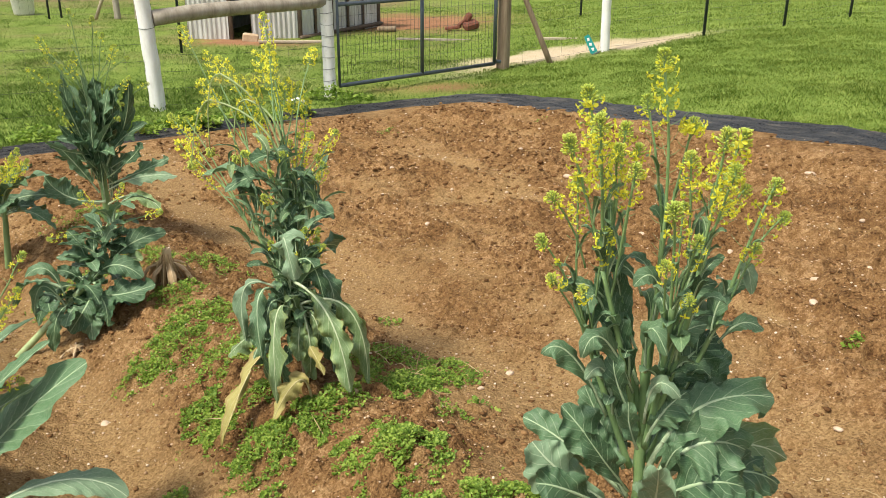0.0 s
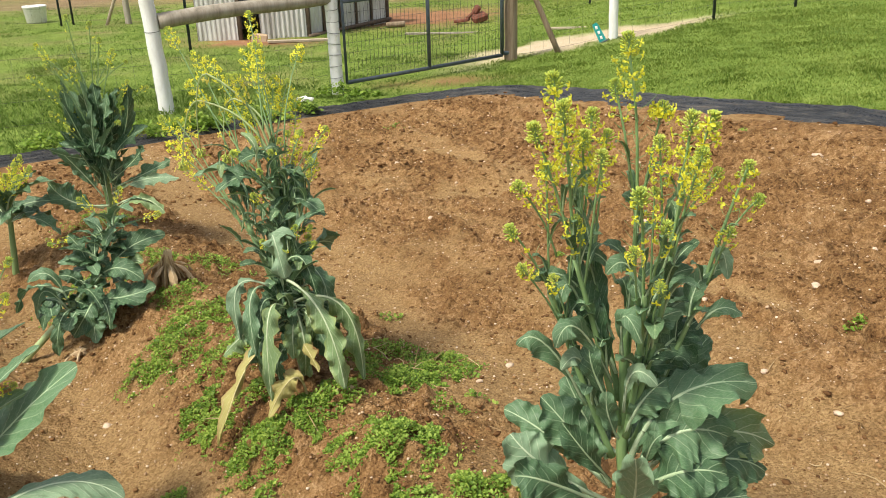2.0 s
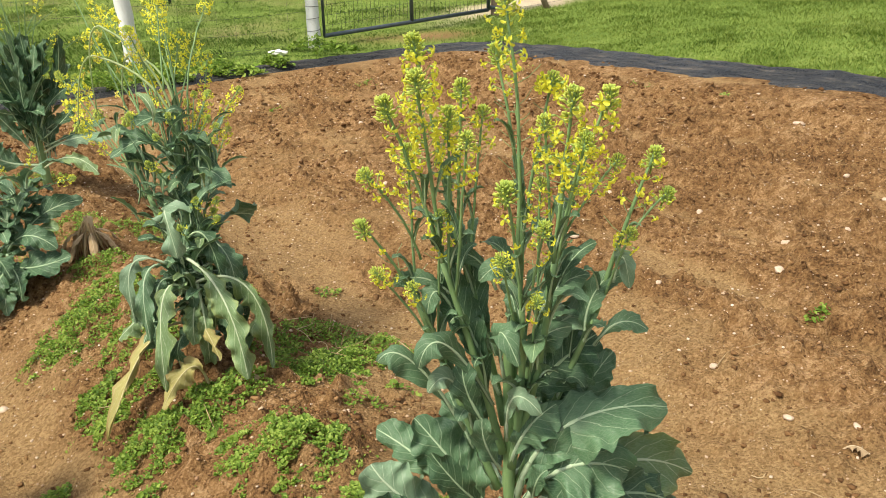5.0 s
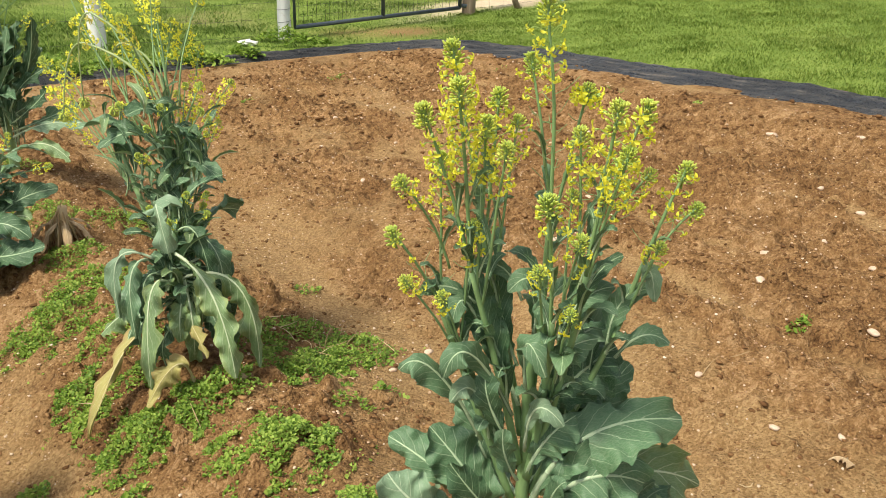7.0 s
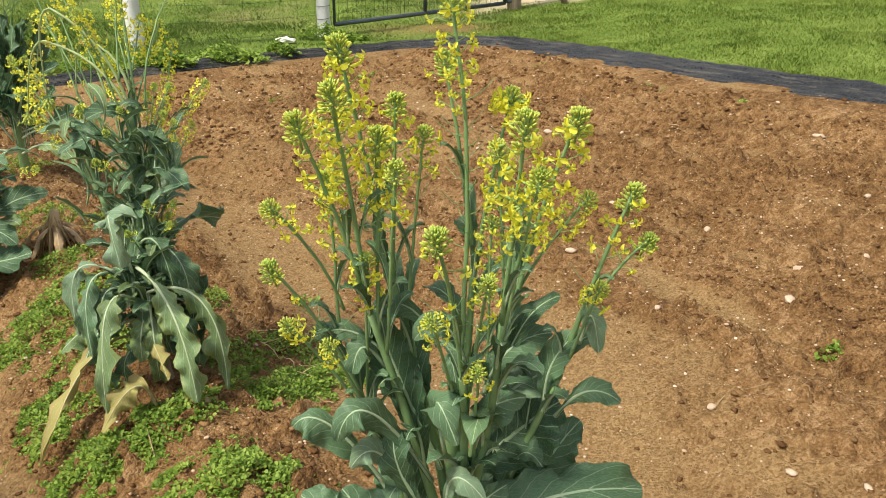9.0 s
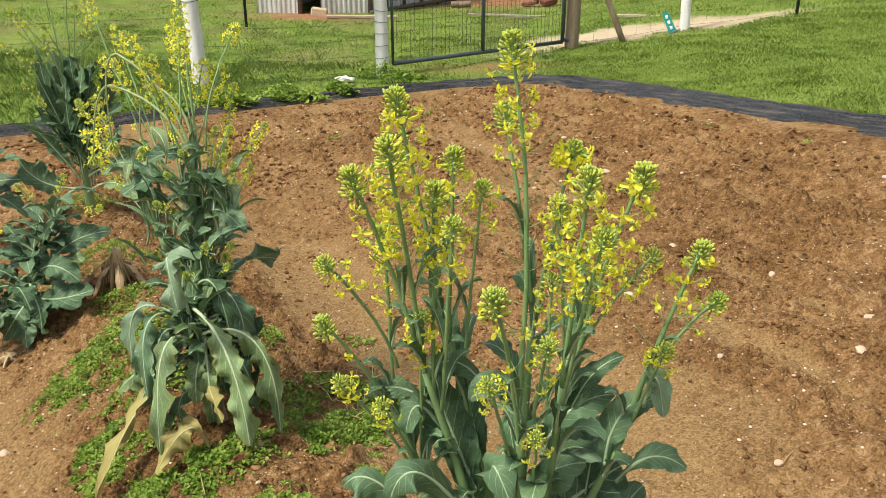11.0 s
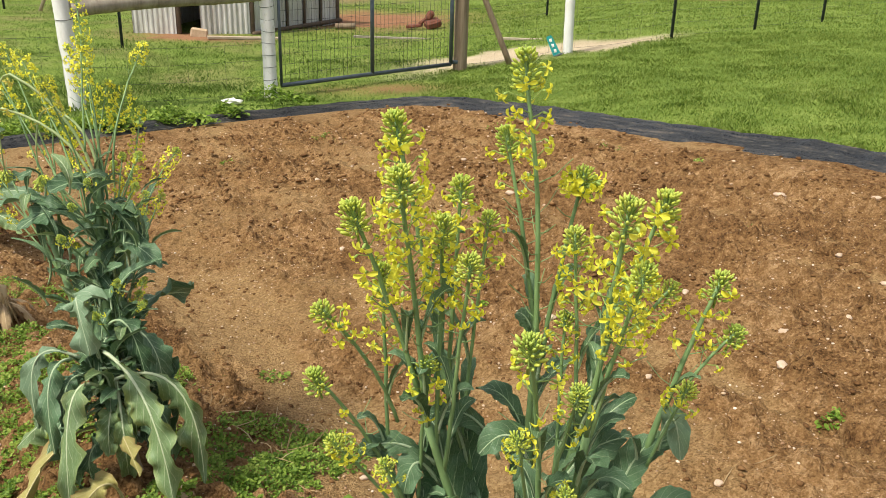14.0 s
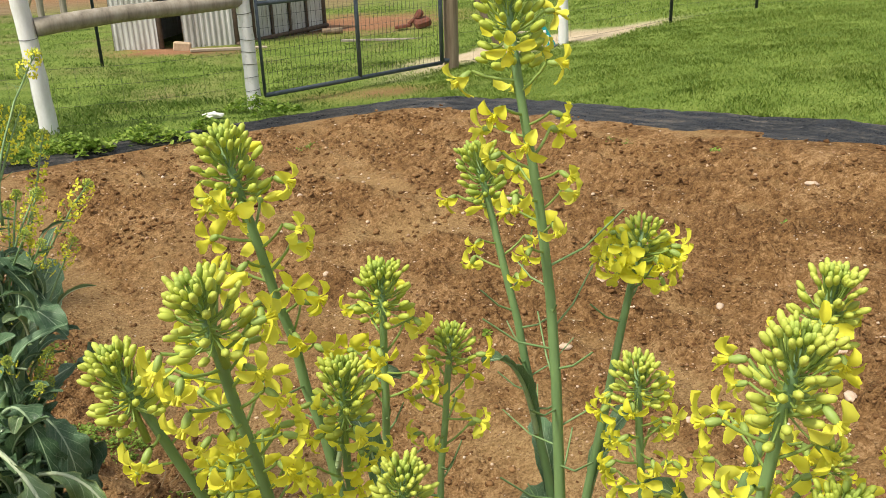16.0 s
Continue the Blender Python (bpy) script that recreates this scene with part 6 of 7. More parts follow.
def sprawling_plant():
    """Low plant whose stem has fallen over, with broad dark leaves spread on the ridge."""
    p = base_empty("fallen_kale", (-1.62, 2.75, ground_at(-1.62, 2.75)), "low sprawling kale with broad dark leaves and leaning stem", "kale plant", "kale plants in the bed")
    g0 = p.location.z
    stalk_line(p, (-1.62, 2.75, g0 - 0.02), (-1.38, 2.92, 0.215), 0.014, 0.012, 0, 0, M_STEM_PALE, "stem", 10, "pale leaning stem")
    stalk_line(p, (-1.38, 2.92, 0.21), (-1.28, 3.02, 0.45), 0.011, 0.006, 0, 0, M_STEM, "stem", 8)
    f = (-1.37, 2.92, 0.22)
    rib(p, (-1.388, 2.930, 0.168), (-1.255, 2.860, 0.191), (-1.101, 2.860, 0.238), 0.098, material=M_LEAF_DARK, halves=(1.1, 0.9), label="broad blue-green leaf lying on the soil", ruffle=0.2, lobes=0.14)
    rib(p, (-1.382, 2.930, 0.203), (-1.258, 2.880, 0.302), (-1.145, 2.860, 0.264), 0.076, material=M_LEAF_DARK, ruffle=0.2, lobes=0.14)
    rib(p, (-1.343, 2.950, 0.230), (-1.232, 2.960, 0.348), (-1.097, 3.000, 0.390), 0.072, material=M_LEAF_DARK, halves=(1.1, 0.9), ruffle=0.2, lobes=0.14)
    rib(p, (-1.380, 2.950, 0.206), (-1.409, 2.960, 0.327), (-1.462, 2.970, 0.397), 0.051, ruffle=0.2, lobes=0.14)
    rib(p, (-1.371, 2.960, 0.225), (-1.372, 2.980, 0.343), (-1.348, 2.980, 0.405), 0.047, material=M_LEAF_DARK, ruffle=0.2, lobes=0.14)
    rib(p, (-1.348, 2.950, 0.230), (-1.307, 2.940, 0.371), (-1.245, 2.920, 0.435), 0.043, ruffle=0.2, lobes=0.14)
    rib(p, (-1.384, 2.920, 0.160), (-1.411, 2.880, 0.257), (-1.472, 2.870, 0.273), 0.047, material=M_LEAF_DARK, ruffle=0.2, lobes=0.14)
    rib(p, (-1.445, 2.860, 0.151), (-1.486, 2.840, 0.290), (-1.577, 2.840, 0.261), 0.043, ruffle=0.2, lobes=0.14)
    rib(p, (-1.437, 2.840, 0.137), (-1.493, 2.800, 0.244), (-1.537, 2.790, 0.135), 0.043, ruffle=0.2, lobes=0.14)
    rib(p, (-1.381, 2.910, 0.153), (-1.361, 2.820, 0.149), (-1.420, 2.800, 0.060), 0.089, material=M_LEAF_DARK, ruffle=0.2, lobes=0.14)
    rib(p, (-1.423, 2.860, 0.151), (-1.447, 2.780, 0.131), (-1.474, 2.770, -0.004), 0.051, material=M_LEAF_DARK, ruffle=0.2, lobes=0.14)
    rib(p, (-1.361, 2.900, 0.182), (-1.283, 2.820, 0.174), (-1.275, 2.800, 0.092), 0.076, material=M_LEAF_DARK, ruffle=0.2, lobes=0.14)
    rib(p, (-1.401, 2.920, 0.195), (-1.503, 2.880, 0.186), (-1.565, 2.850, 0.059), 0.060, material=M_LEAF_DARK, ruffle=0.2, lobes=0.14)
    rib(p, (-1.356, 2.960, 0.249), (-1.404, 2.920, 0.309), (-1.480, 2.900, 0.315), 0.038, ruffle=0.2, lobes=0.14)
    rib(p, (-1.355, 2.980, 0.241), (-1.234, 2.950, 0.302), (-1.172, 2.930, 0.300), 0.047, material=M_LEAF_GREEN, ruffle=0.2, lobes=0.14)
    rs = np.random.default_rng(55)
    for i in range(26):
        az, r_ = i * 2.4, rs.uniform(0.06, 0.20)
        c = np.array((-1.40 + rs.normal(0, 0.04), 2.88 + rs.normal(0, 0.04), rs.uniform(0.10, 0.24)))
        tip = c + np.array((r_ * np.cos(az), 0.8 * r_ * np.sin(az), rs.uniform(-0.09, 0.06)))
        tip[2] = max(tip[2], ground_at(tip[0], tip[1]) + 0.01)
        leaf(p, c, tip, rs.uniform(0.055, 0.085), rs.uniform(0.1, 0.35), rs.uniform(-0.4, 0.4), (M_LEAF_DARK, M_LEAF_DARK, M_LEAF)[i % 3], ruffle=0.16, fold=0.1, lobes=0.14, seed=1400 + i)
    for i in range(34):
        s = rs.uniform(0, 1)
        c = np.array((-1.37, 2.93, 0.24)) * (1 - s) + np.array((-1.28, 3.03, 0.46)) * s + rs.normal(0, 0.015, 3)
        az, ln = rs.uniform(0, 6.28), rs.uniform(0.08, 0.17)
        leaf(p, c, c + np.array((np.cos(az) * ln, np.sin(az) * ln * 0.8, ln * rs.uniform(-0.1, 0.6))), rs.uniform(0.03, 0.06), rs.uniform(0.1, 0.35), 0.0, (M_LEAF, M_LEAF_DARK, M_LEAF_DARK)[i % 3], ruffle=0.08, fold=0.3, seed=400 + i)
    for tip, nf in (((-1.085, 2.95, 0.50), 9), ((-1.25, 3.02, 0.58), 6), ((-1.50, 2.90, 0.40), 5), ((-1.40, 2.98, 0.55), 6)):
        raceme(p, (-1.30, 3.0, 0.40), tip, nf, 0.9, span=0.07, r0=0.004, buds=BUDS[3], bare=3)
    return p


def edge_plant():
    """Plant at the far left, mostly its yellow heads and a few leaves."""
    x0, y0 = -2.12, 3.62
    g0 = ground_at(x0, y0)
    p = base_empty("bolted_kale", (x0, y0, g0 - 0.01), "bolted kale with crowded bright yellow flower heads", "kale plant", "kale plants in the bed")
    stalk_line(p, (x0, y0, g0 - 0.02), (-2.08, 3.62, 0.30), 0.016, 0.010, 0, 0, M_STEM, "stem", 8)
    for i, tip in enumerate(((-2.00, 3.60, 0.515), (-1.93, 3.60, 0.50), (-2.04, 3.58, 0.47), (-1.965, 3.56, 0.47), (-2.10, 3.60, 0.52), (-2.16, 3.58, 0.50), (-1.99, 3.64, 0.54), (-2.08, 3.55, 0.44))):
        raceme(p, (-2.08, 3.62, 0.28), tip, 15, 1.1, span=0.09, r0=0.0042, buds=BUDS[i % 4], bare=3)
    for i in range(12):
        az = i * 2.4
        leaf(p, (x0 + 0.02, y0, 0.22), (x0 + 0.26 * np.cos(az), y0 + 0.22 * np.sin(az), 0.16 + 0.12 * (i % 3)), 0.09, 0.22, 0.0, M_LEAF_DARK if i % 2 else M_LEAF, seed=500 + i)
    return p


def near_plant():
    """Plant close on the left: one great leaf reaching into the view, another low, and thin yellow stalks."""
    x0, y0 = -1.13, 1.62
    g0 = ground_at(x0, y0)
    p = base_empty("bolted_kale", (x0, y0, g0 - 0.01), "kale with large spread blue-green leaves and thin flower stalks", "kale plant", "kale plants in the bed")
    stalk_line(p, (x0, y0, g0 - 0.02), (-1.10, 1.66, 0.46), 0.018, 0.012, 0, 0, M_STEM, "stem", 8)
    leaf(p, (-1.13, 1.66, 0.20), (-0.795, 1.720, 0.540), 0.140, 0.05, -0.35, M_LEAF, ruffle=0.06, fold=0.06, lobes=0.05, blunt=0.95, label="large blue-green leaf with white veins")
    leaf(p, (-1.11, 1.58, 0.16), (-0.735, 1.700, 0.190), 0.10, via=(-0.90, 1.690, 0.235), roll=0.2, material=M_LEAF_PALE, ruffle=0.06, fold=-0.15, label="pale grey-green leaf lying low")
    leaf(p, (-1.11, 1.64, 0.34), (-0.875, 1.72, 0.590), 0.055, 0.06, -0.2, M_LEAF, ruffle=0.05)
    leaf(p, (-1.11, 1.64, 0.30), (-0.925, 1.71, 0.475), 0.075, 0.10, -0.2, M_LEAF_GREEN, ruffle=0.06)
    leaf(p, (-1.11, 1.62, 0.26), (-0.985, 1.66, 0.470), 0.085, 0.05, 0.2, M_LEAF_DARK, ruffle=0.06)
    leaf(p, (-1.11, 1.66, 0.44), (-0.935, 1.78, 0.620), 0.050, 0.10, -0.2, M_LEAF, ruffle=0.05)
    for i in range(6):
        az = 1.7 + i * 0.5
        leaf(p, (x0, y0, 0.20 + 0.02 * i), (x0 + 0.26 * np.cos(az), y0 + 0.26 * np.sin(az), 0.22 + 0.05 * (i % 4)), 0.10, 0.2, 0.0, (M_LEAF, M_LEAF_DARK)[i % 2], seed=600 + i)
    for tip, nf, b in (((-0.900, 1.72, 0.815), 3, BUDS_GREEN[0]), ((-0.925, 1.72, 0.73), 8, BUDS[3]), ((-0.965, 1.72, 0.68), 8, BUDS[3]), ((-1.00, 1.74, 0.76), 8, BUDS[1]), ((-0.955, 1.72, 0.50), 4, BUDS[3])):
        raceme(p, (-1.08, 1.68, 0.44), tip, nf, 0.85, span=0.06, r0=0.0042, buds=b, bare=4)
    return p


second_plant()
upright_plant()
sprawling_plant()
edge_plant()
near_plant()


def dead_stump():
    x0, y0 = -1.135, 3.06
    g0 = ground_at(x0, y0)
    e = base_empty("dead_plant_stump", (x0, y0, g0), "dead pale plant stump with dry hanging leaves", "dead plant")
    pile = Pile()
    rs = np.random.default_rng(8)
    for i in range(60):
        a = i * 2.4
        r1 = rs.uniform(0.01, 0.075)
        pile.add(*tube(curve_points((0.01 * np.cos(a), 0.01 * np.sin(a), 0.11 + rs.uniform(-0.05, 0.05)), (0.03 * np.cos(a), 0.03 * np.sin(a), 0.12), (r1 * np.cos(a), r1 * np.sin(a), 0.0), 5), [0.002, 0.003, 0.0035, 0.003, 0.0015], 5))
    pile.rod((0, 0, -0.02), (0.01, 0.0, 0.15), 0.016, 8, n=4)
    pile.mesh("dry_stalk_tuft", M_STRAW, e)
    for i in range(7):
        a = i * 0.9 + 2.6
        leaf(e, (x0 + 0.01, y0, g0 + 0.10), (x0 + 0.11 * np.cos(a), y0 + 0.11 * np.sin(a), g0 + 0.012), 0.026, 0.20, 0.0, M_LEAF_DRY, ruffle=0.2, fold=-0.4, seed=700 + i)
    return e


dead_stump()


def dry_leaf(x, y, size, az, seed):
    e = base_empty("dry_leaf", (x, y, ground_at(x, y) + 0.006), "curled pale brown dead leaf on the soil", "dead leaf", "dead leaves on the soil")
    z0 = e.location.z
    leaf(e, (x, y, z0), (x + size * np.cos(az), y + size * np.sin(az), z0 + 0.01), size * 0.45, 0.25, 0.2, M_LEAF_DRY, ruffle=0.3, fold=-0.5, lobes=0.2, seed=seed)
    return e


for dx, dy, ds, da, dk in ((-1.44, 2.74, 0.12, 0.4, 1), (-1.38, 2.72, 0.10, 1.6, 2), (-1.20, 2.98, 0.12, 3.6, 3), (-1.26, 3.02, 0.10, 2.4, 4), (-0.30, 2.10, 0.08, 0.3, 5), (0.62, 1.62, 0.07, 0.6, 6), (1.13, 1.92, 0.055, -0.6, 7)):
    dry_leaf(dx, dy, ds, da, dk)


# ---- weeds, stones, clods and grass ----
def leaf_mat(name, cx, cy, rx, ry, n, size, height, material, label, ground_fn, seed, lift=0.0):
    """A mat of many small leaves on hidden runners, thick in the middle and ragged at its rim."""
    rs = np.random.default_rng(seed)
    a, r = rs.uniform(0, 6.283, n), np.sqrt(rs.uniform(0, 1, n))
    rim = 1 + 0.45 * np.array([float(grad_noise(np.cos(t) * 1.7 + seed, np.sin(t) * 1.7, seed)) for t in a])
    r = r * rim * (1 + 0.25 * rs.normal(0, 1, n) * (rs.random(n) < 0.15))
    x, y = cx + rx * r * np.cos(a), cy + ry * r * np.sin(a)
    top = height * np.clip(1.1 - r, 0.12, 1) * (0.6 + 0.8 * np.clip(fbm(x * 18, y * 18, 2, seed) + 0.4, 0, 1))
    keep = fbm(x * 13 + seed, y * 13, 3, seed) > -0.24 + 0.30 * np.clip(r - 0.6, 0, 1)
    x, y, r, top, n = x[keep], y[keep], r[keep], top[keep], int(keep.sum())
    z = ground_fn(x, y) + lift + top * rs.uniform(0.15, 1.0, n) ** 0.7
    s = size * rs.uniform(0.55, 1.25, n)
    az = rs.uniform(0, 6.283, n)
    tilt = rs.uniform(-0.3, 0.9, n)
    d = np.stack([np.cos(az) * np.cos(tilt), np.sin(az) * np.cos(tilt), np.sin(tilt)], 1)
    side = np.stack([-np.sin(az), np.cos(az), rs.normal(0, 0.35, n)], 1)
    c = np.stack([x, y, z], 1)
    w = (s * rs.uniform(0.32, 0.48, n))[:, None]
    up = np.array((0, 0, 1.0))[None] * (s * 0.16)[:, None]
    q = [c, c + d * s[:, None] * 0.30 + side * w * 0.85 + up, c + d * s[:, None] * 0.72 + side * w * 0.8 + up, c + d * s[:, None], c + d * s[:, None] * 0.72 - side * w * 0.8 + up, c + d * s[:, None] * 0.30 - side * w * 0.85 + up]
    v = np.stack(q, 1).reshape(-1, 3)
    i = (np.arange(n) * 6)[:, None]
    quads = np.concatenate([i + np.array([0, 1, 2, 3]), i + np.array([0, 3, 4, 5])])
    ob = sheet(name, v, quads, material)
    return tagged(ob, label, "weeds", "weed mats on the soil", "stuff")


def soil_line(x, y):
    return soil_height(x, y, False)


for i, (wx, wy, rx, ry, n) in enumerate(((-0.44, 1.95, 0.13, 0.11, 1700), (-0.36, 2.04, 0.10, 0.08, 700), (-0.09, 1.83, 0.15, 0.13, 2400), (-0.15, 2.30, 0.13, 0.14, 1700), (-0.05, 2.42, 0.09, 0.08, 500), (-0.93, 2.57, 0.15, 0.16, 1900), (-0.90, 2.76, 0.13, 0.13, 1200), (-0.69, 2.19, 0.09, 0.12, 1300), (-0.62, 2.08, 0.06, 0.07, 500), (0.10, 1.61, 0.19, 0.07, 1500), (-1.06, 2.95, 0.12, 0.13, 900), (-0.68, 2.42, 0.12, 0.12, 900), (-0.28, 2.12, 0.08, 0.08, 500), (-1.02, 2.46, 0.07, 0.08, 400), (-0.02, 2.55, 0.12, 0.08, 500), (-0.54, 2.17, 0.08, 0.07, 500), (-0.60, 2.86, 0.13, 0.12, 700), (-1.08, 3.42, 0.15, 0.16, 1000), (-1.35, 3.35, 0.18, 0.14, 800), (-1.88, 3.98, 0.22, 0.16, 900), (-1.60, 3.20, 0.16, 0.14, 600), (-0.30, 2.45, 0.10, 0.10, 600), (-0.70, 1.86, 0.04, 0.05, 160), (-0.40, 1.76, 0.06, 0.05, 200), (0.02, 2.10, 0.05, 0.05, 120), (-0.20, 2.62, 0.13, 0.08, 500))):
    leaf_mat("chickweed", wx, wy, rx * 1.12, ry * 1.12, int(n * 2.6), 0.0092, 0.048, M_WEED, "low bright green chickweed mat on red soil", soil_line, 900 + i)
for i, (wx, wy, rx, ry, n) in enumerate(((-0.26, 3.02, 0.05, 0.05, 60), (0.06, 2.45, 0.04, 0.05, 60), (0.10, 2.22, 0.05, 0.05, 70), (-0.70, 6.70, 0.14, 0.10, 150), (1.25, 2.50, 0.035, 0.03, 60), (1.20, 5.78, 0.10, 0.06, 120), (1.62, 5.38, 0.05, 0.05, 90), (2.05, 4.55, 0.05, 0.04, 60), (-0.02, 2.62, 0.05, 0.06, 60), (1.55, 4.1, 0.03, 0.03, 30), (0.4, 3.4, 0.02, 0.02, 24), (-1.2, 5.9, 0.05, 0.05, 50), (0.5, 6.9, 0.05, 0.04, 50))):
    leaf_mat("weed_seedling", wx, wy, rx, ry, n, 0.014, 0.035, M_WEED, "small green weed seedling on bare soil", soil_line, 960 + i)


for i, (wx, wy, rx, ry, n) in enumerate(((-1.95, 7.12, 0.30, 0.16, 1100), (-2.35, 6.78, 0.30, 0.18, 1200), (-2.75, 6.50, 0.30, 0.20, 1000), (-3.2, 6.1, 0.28, 0.2, 700), (-1.50, 8.45, 0.26, 0.12, 500), (-1.62, 7.45, 0.16, 0.10, 400), (-1.2, 8.15, 0.22, 0.08, 300))):
    leaf_mat("edge_weeds", wx, wy, rx, ry, n, 0.034, 0.13, M_WEED, "leafy green weeds spilling over the edging", lambda x, y: lie(x, y), 990 + i, 0.03)


def straw_on_soil():
    pile = Pile()
    rs = np.random.default_rng(31)
    for i in range(150):
        if i < 60:
            x, y = rs.normal(-0.22, 0.16), rs.normal(2.55, 0.12)
        else:
            x, y = rs.uniform(-1.4, 2.4), rs.uniform(1.6, 6.8)
        if outside(np.array([x]), np.array([y]))[0] > -0.1:
            continue
        z0, a, ln = ground_at(x, y) + 0.010, rs.uniform(0, 6.28), rs.uniform(0.02, 0.10)
        d = np.array((np.cos(a), np.sin(a), rs.uniform(-0.02, 0.3)))
        p = np.array((x, y, z0))
        pile.add(*tube(curve_points(p, p + d * ln * 0.5 + rs.normal(0, 0.008, 3), p + d * ln, 4), [0.0012, 0.0016, 0.0014, 0.0006], 4, False))
    return tagged(pile.mesh("straw", M_STRAW), "scattered dry straw and twigs on the soil", "straw", kind="stuff")


straw_on_soil()

# single stones that stand out
for i, (sx, sy, sz) in enumerate(((1.62, 2.90, 0.026), (1.10, 3.40, 0.028), (1.75, 3.35, 0.030), (0.85, 2.75, 0.020), (1.35, 3.75, 0.030), (1.307, 3.02, 0.030), (1.215, 2.764, 0.034), (1.787, 4.529, 0.045), (0.194, 2.572, 0.026), (-1.07, 2.284, 0.030), (1.93, 4.72, 0.04), (0.80, 3.75, 0.035), (0.62, 3.20, 0.03), (1.53, 3.10, 0.028), (1.05, 2.05, 0.022), (0.93, 2.30, 0.022), (1.42, 2.42, 0.030), (-0.68, 1.83, 0.018), (-0.20, 4.1, 0.03), (0.55, 4.9, 0.04), (1.70, 3.62, 0.03), (-0.52, 5.3, 0.035), (0.10, 2.40, 0.02), (1.18, 1.98, 0.02), (2.10, 4.25, 0.035), (0.30, 5.8, 0.04), (-1.22, 2.02, 0.02))):
    v, f = lump(60 + i, 0.35, 2, 0.6)
    st = link_mesh("stone", v * sz * np.array((1.25, 0.85, 1.0)), [tuple(q) for q in f], M_STONE)
    st.location = (sx, sy, float(soil_height(np.array([sx]), np.array([sy]))[0]) + sz * 0.12)
    st.rotation_euler = (0, 0, i * 1.3)
    tagged(st, "small pale tan stone on the soil", "stone", "stones on the soil")


def spread(n, lo_y, hi_y, keep):
    x, y = RNG.uniform(-3.6, 3.0, n), RNG.uniform(lo_y, hi_y, n)
    ok = (outside(x, y) < -0.22) & (np.abs(x - 0.2) < 0.62 * y + 0.75) & (RNG.random(n) < keep(x, y))
    return x[ok], y[ok]


def build_clods():
    def keep(x, y):
        return np.clip(1.05 - 0.75 * crust_at(x, y), 0.15, 1) * np.clip(0.55 + 1.3 * fbm(x * 2.3, y * 2.3, 3, 71), 0.15, 1)

    xa, ya = spread(80000, 1.45, 4.6, keep)
    xb, yb = spread(30000, 4.6, 8.3, keep)
    sa, sb = 0.004 + 0.015 * RNG.random(len(xa)) ** 3.5, 0.008 + 0.028 * RNG.random(len(xb)) ** 3
    x, y, s = np.concatenate([xa, xb]), np.concatenate([ya, yb]), np.concatenate([sa, sb])
    xc, yc = spread(2200, 1.5, 8.2, lambda x, y: np.clip(1 - 1.6 * crust_at(x, y), 0, 1) * np.clip(0.25 + 2.0 * fbm(x * 1.9, y * 1.9, 3, 73), 0, 1))
    x, y, s = np.concatenate([x, xc]), np.concatenate([y, yc]), np.concatenate([s, 0.012 + 0.018 * RNG.random(len(xc)) ** 2.5])
    z = soil_height(x, y) + s * 0.10
    return tagged(scatter("soil_clods", M_CLOD, np.stack([x, y, z], 1), s, 0.8, 0.62, 80), "crumbled red-brown clods of tilled soil", "soil clods", kind="stuff")


def build_grit():
    xa, ya = spread(28000, 1.45, 4.6, lambda x, y: 0.30 + 0.8 * np.clip(fbm(x * 1.4, y * 1.4, 3, 72) + 0.2, 0, 1))
    xb, yb = spread(7500, 4.6, 8.3, lambda x, y: 0.35 + 0 * x)
    sa, sb = 0.0025 + 0.008 * RNG.random(len(xa)) ** 3, 0.006 + 0.016 * RNG.random(len(xb)) ** 4
    x, y, s = np.concatenate([xa, xb]), np.concatenate([ya, yb]), np.concatenate([sa, sb])
    z = soil_height(x, y) + s * 0.2
    return tagged(scatter("pale_grit", M_GRIT, np.stack([x, y, z], 1), s, 0.4, 0.7, 90), "pale quartz grit and small pebbles on the soil", "grit", kind="stuff")


build_clods()
build_grit()


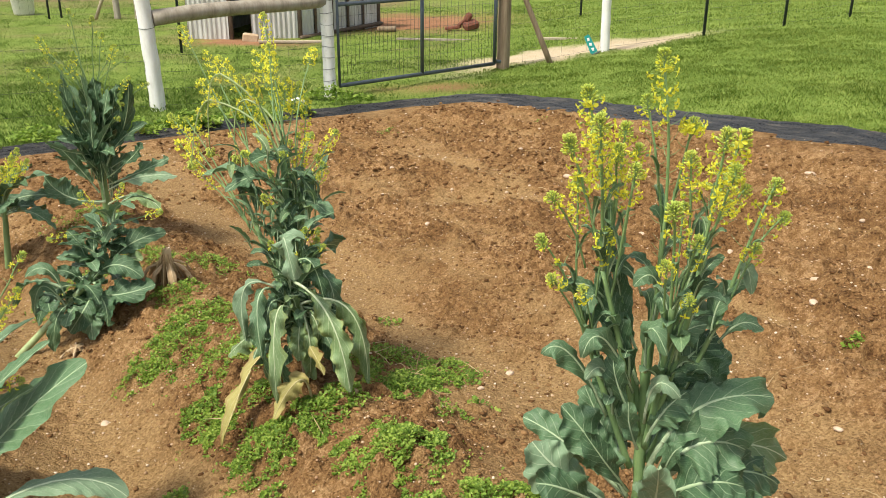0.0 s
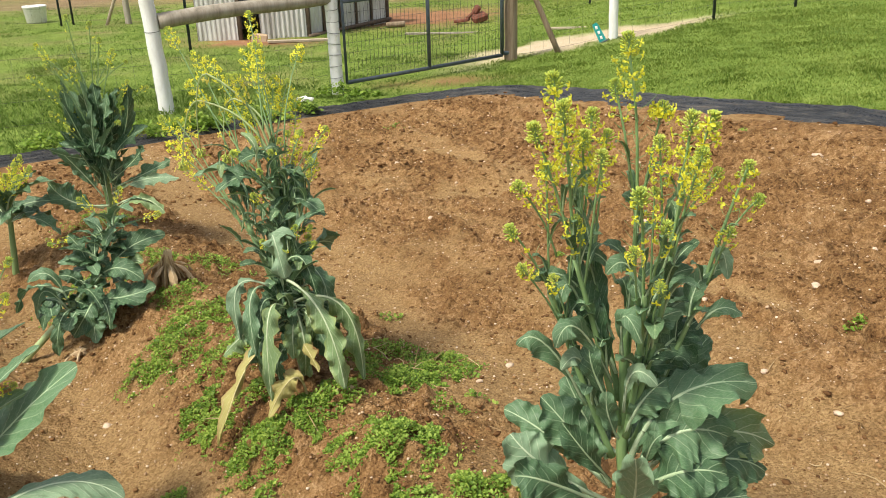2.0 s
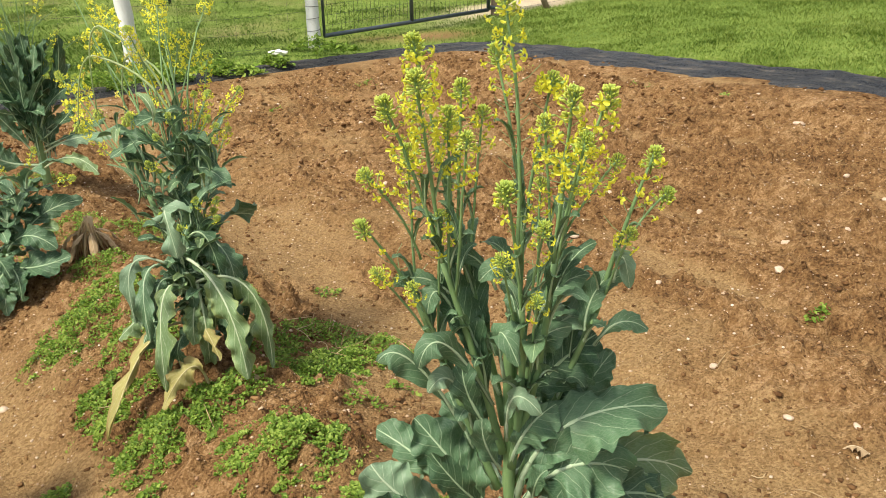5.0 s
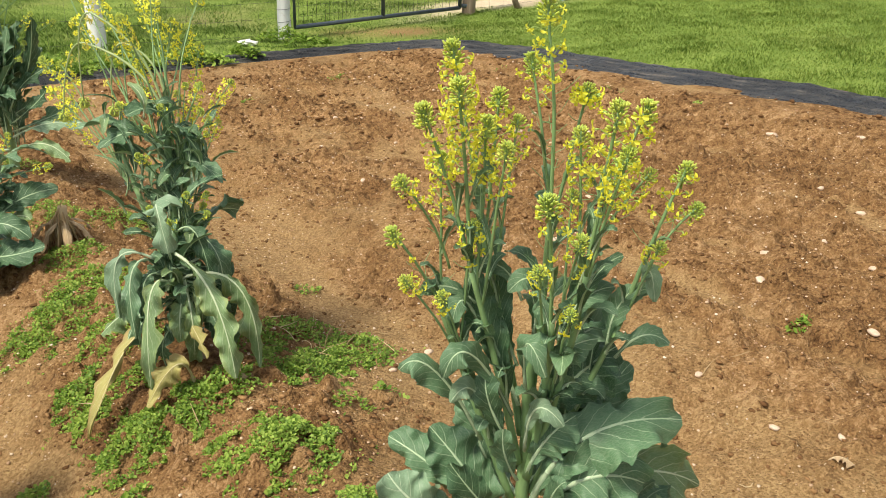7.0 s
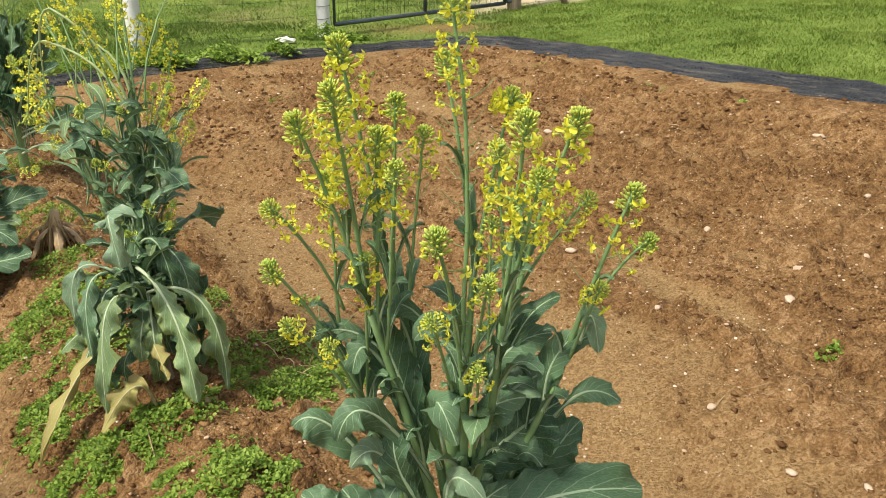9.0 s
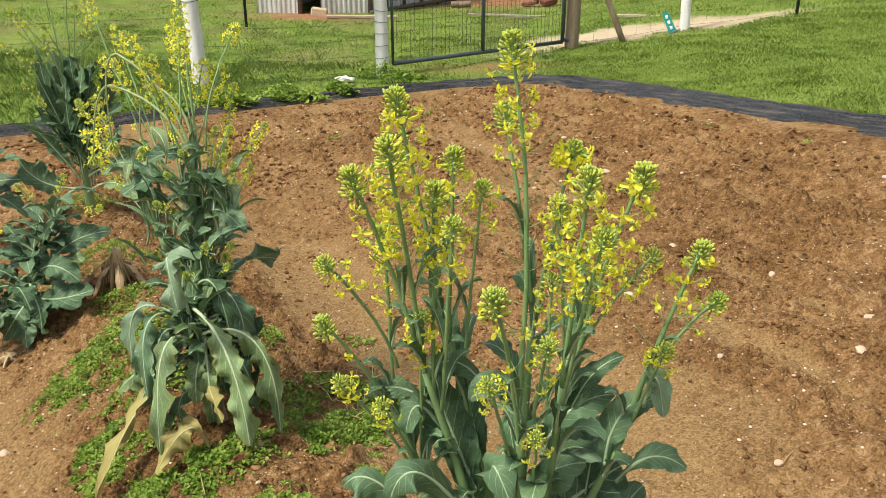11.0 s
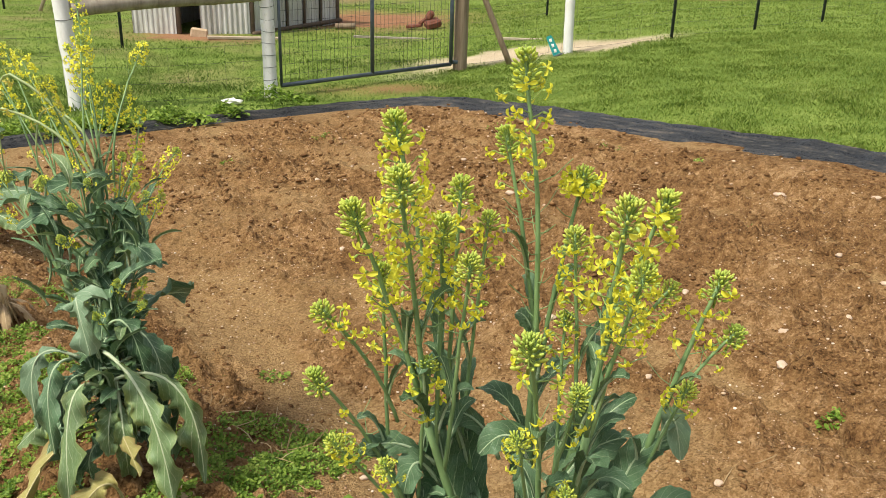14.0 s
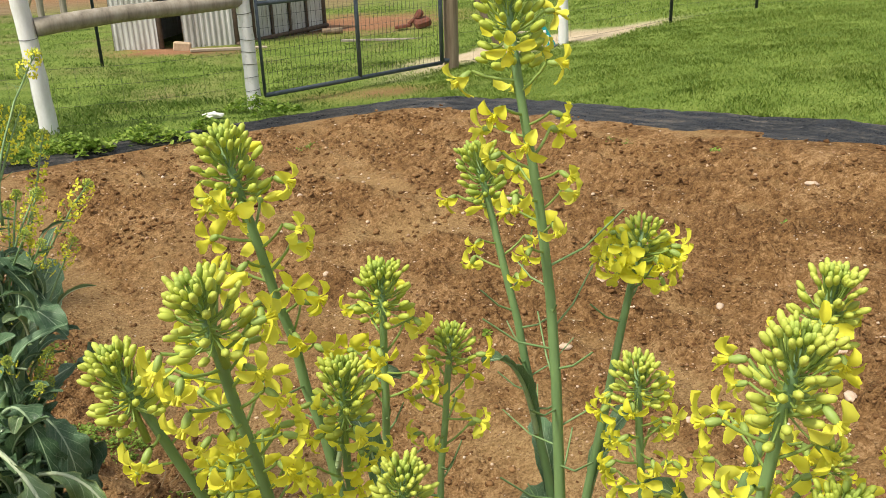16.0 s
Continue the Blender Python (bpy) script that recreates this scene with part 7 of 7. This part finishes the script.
def grass_patch(name, n, box, height, width, keep, label, seed):
    rs = np.random.default_rng(seed)
    x, y = rs.uniform(box[0], box[1], n), rs.uniform(box[2], box[3], n)
    rim = np.minimum.reduce([x - box[0], box[1] - x, y - box[2], box[3] - y]) + 0.5 * fbm(x * 1.3, y * 1.3, 3, seed + 7)
    ok = (rs.random(n) < keep(x, y)) & (rs.random(n) < step(0.0, 0.9, rim))
    x, y = x[ok], y[ok]
    d = outside(x, y)
    x, y, d = x[d > 0], y[d > 0], d[d > 0]
    n = len(x)
    clump = 0.45 * np.exp(-((d / 0.12) ** 2)) + 0.65 + 0.9 * np.clip(fbm(x * 2.2, y * 2.2, 3, seed) + 0.3, 0, 1)
    h = height * rs.uniform(0.5, 1.25, n) * clump
    w = width * rs.uniform(0.7, 1.4, n)
    a = rs.uniform(0, 6.283, n)
    lean = rs.uniform(0.1, 0.75, n)
    d = np.stack([np.cos(a), np.sin(a), np.zeros(n)], 1)
    s = np.stack([-np.sin(a), np.cos(a), np.zeros(n)], 1)
    c = np.stack([x, y, turf(x, y) - 0.004], 1)
    up = np.array((0, 0, 1.0))[None]
    m = c + up * (h * 0.55)[:, None] + d * (h * lean * 0.3)[:, None]
    t = c + up * (h * (1 - 0.35 * lean))[:, None] + d * (h * lean)[:, None]
    v = np.stack([c, m + s * w[:, None] * 0.5, t, m - s * w[:, None] * 0.5], 1).reshape(-1, 3)
    i = (np.arange(n) * 4)[:, None]
    ob = sheet(name, v, np.concatenate([i + np.array([0, 1, 2]), i + np.array([0, 2, 3])]), M_GRASS_YARD if name == "yard_grass" else M_GRASS)
    return tagged(ob, label, "grass", kind="stuff")


def bare(x, y):
    return np.clip(1 - 1.3 * sand_amount(x, y) - 1.1 * clay_amount(x, y), 0, 1)


def wedge(x, y):
    return step(0.62 * y + 2.0, 0.62 * y + 0.4, np.abs(x))


grass_patch("lawn_grass", 210000, (-0.4, 6.2, 3.2, 12.0), 0.030, 0.0036, lambda x, y: bare(x, y) * wedge(x, y), "bright green lawn grass beyond the bed edging", 101)
grass_patch("lawn_grass", 90000, (-0.4, 10.5, 10.5, 20.0), 0.036, 0.0075, lambda x, y: bare(x, y) * wedge(x, y), "bright green grass of the far lawn", 102)
grass_patch("yard_grass", 110000, (-6.4, 0.9, 6.4, 12.0), 0.034, 0.0045, lambda x, y: bare(x, y) * np.clip(0.6 + 1.4 * fbm(x * 0.8, y * 0.8, 3, 44), 0.15, 1) * wedge(x, y), "short patchy green grass round the fence", 103)
grass_patch("yard_grass", 90000, (-11.5, 1.4, 10.6, 21.0), 0.036, 0.008, lambda x, y: bare(x, y) * np.clip(0.55 + 1.4 * fbm(x * 0.6, y * 0.6, 3, 45), 0.1, 1) * wedge(x, y), "short patchy grass of the yard behind the fence", 104)
grass_patch("yard_grass", 30000, (-7.5, -1.8, 3.4, 9.4), 0.06, 0.0055, lambda x, y: 0.9 + 0 * x, "short green grass left of the garden bed", 105)
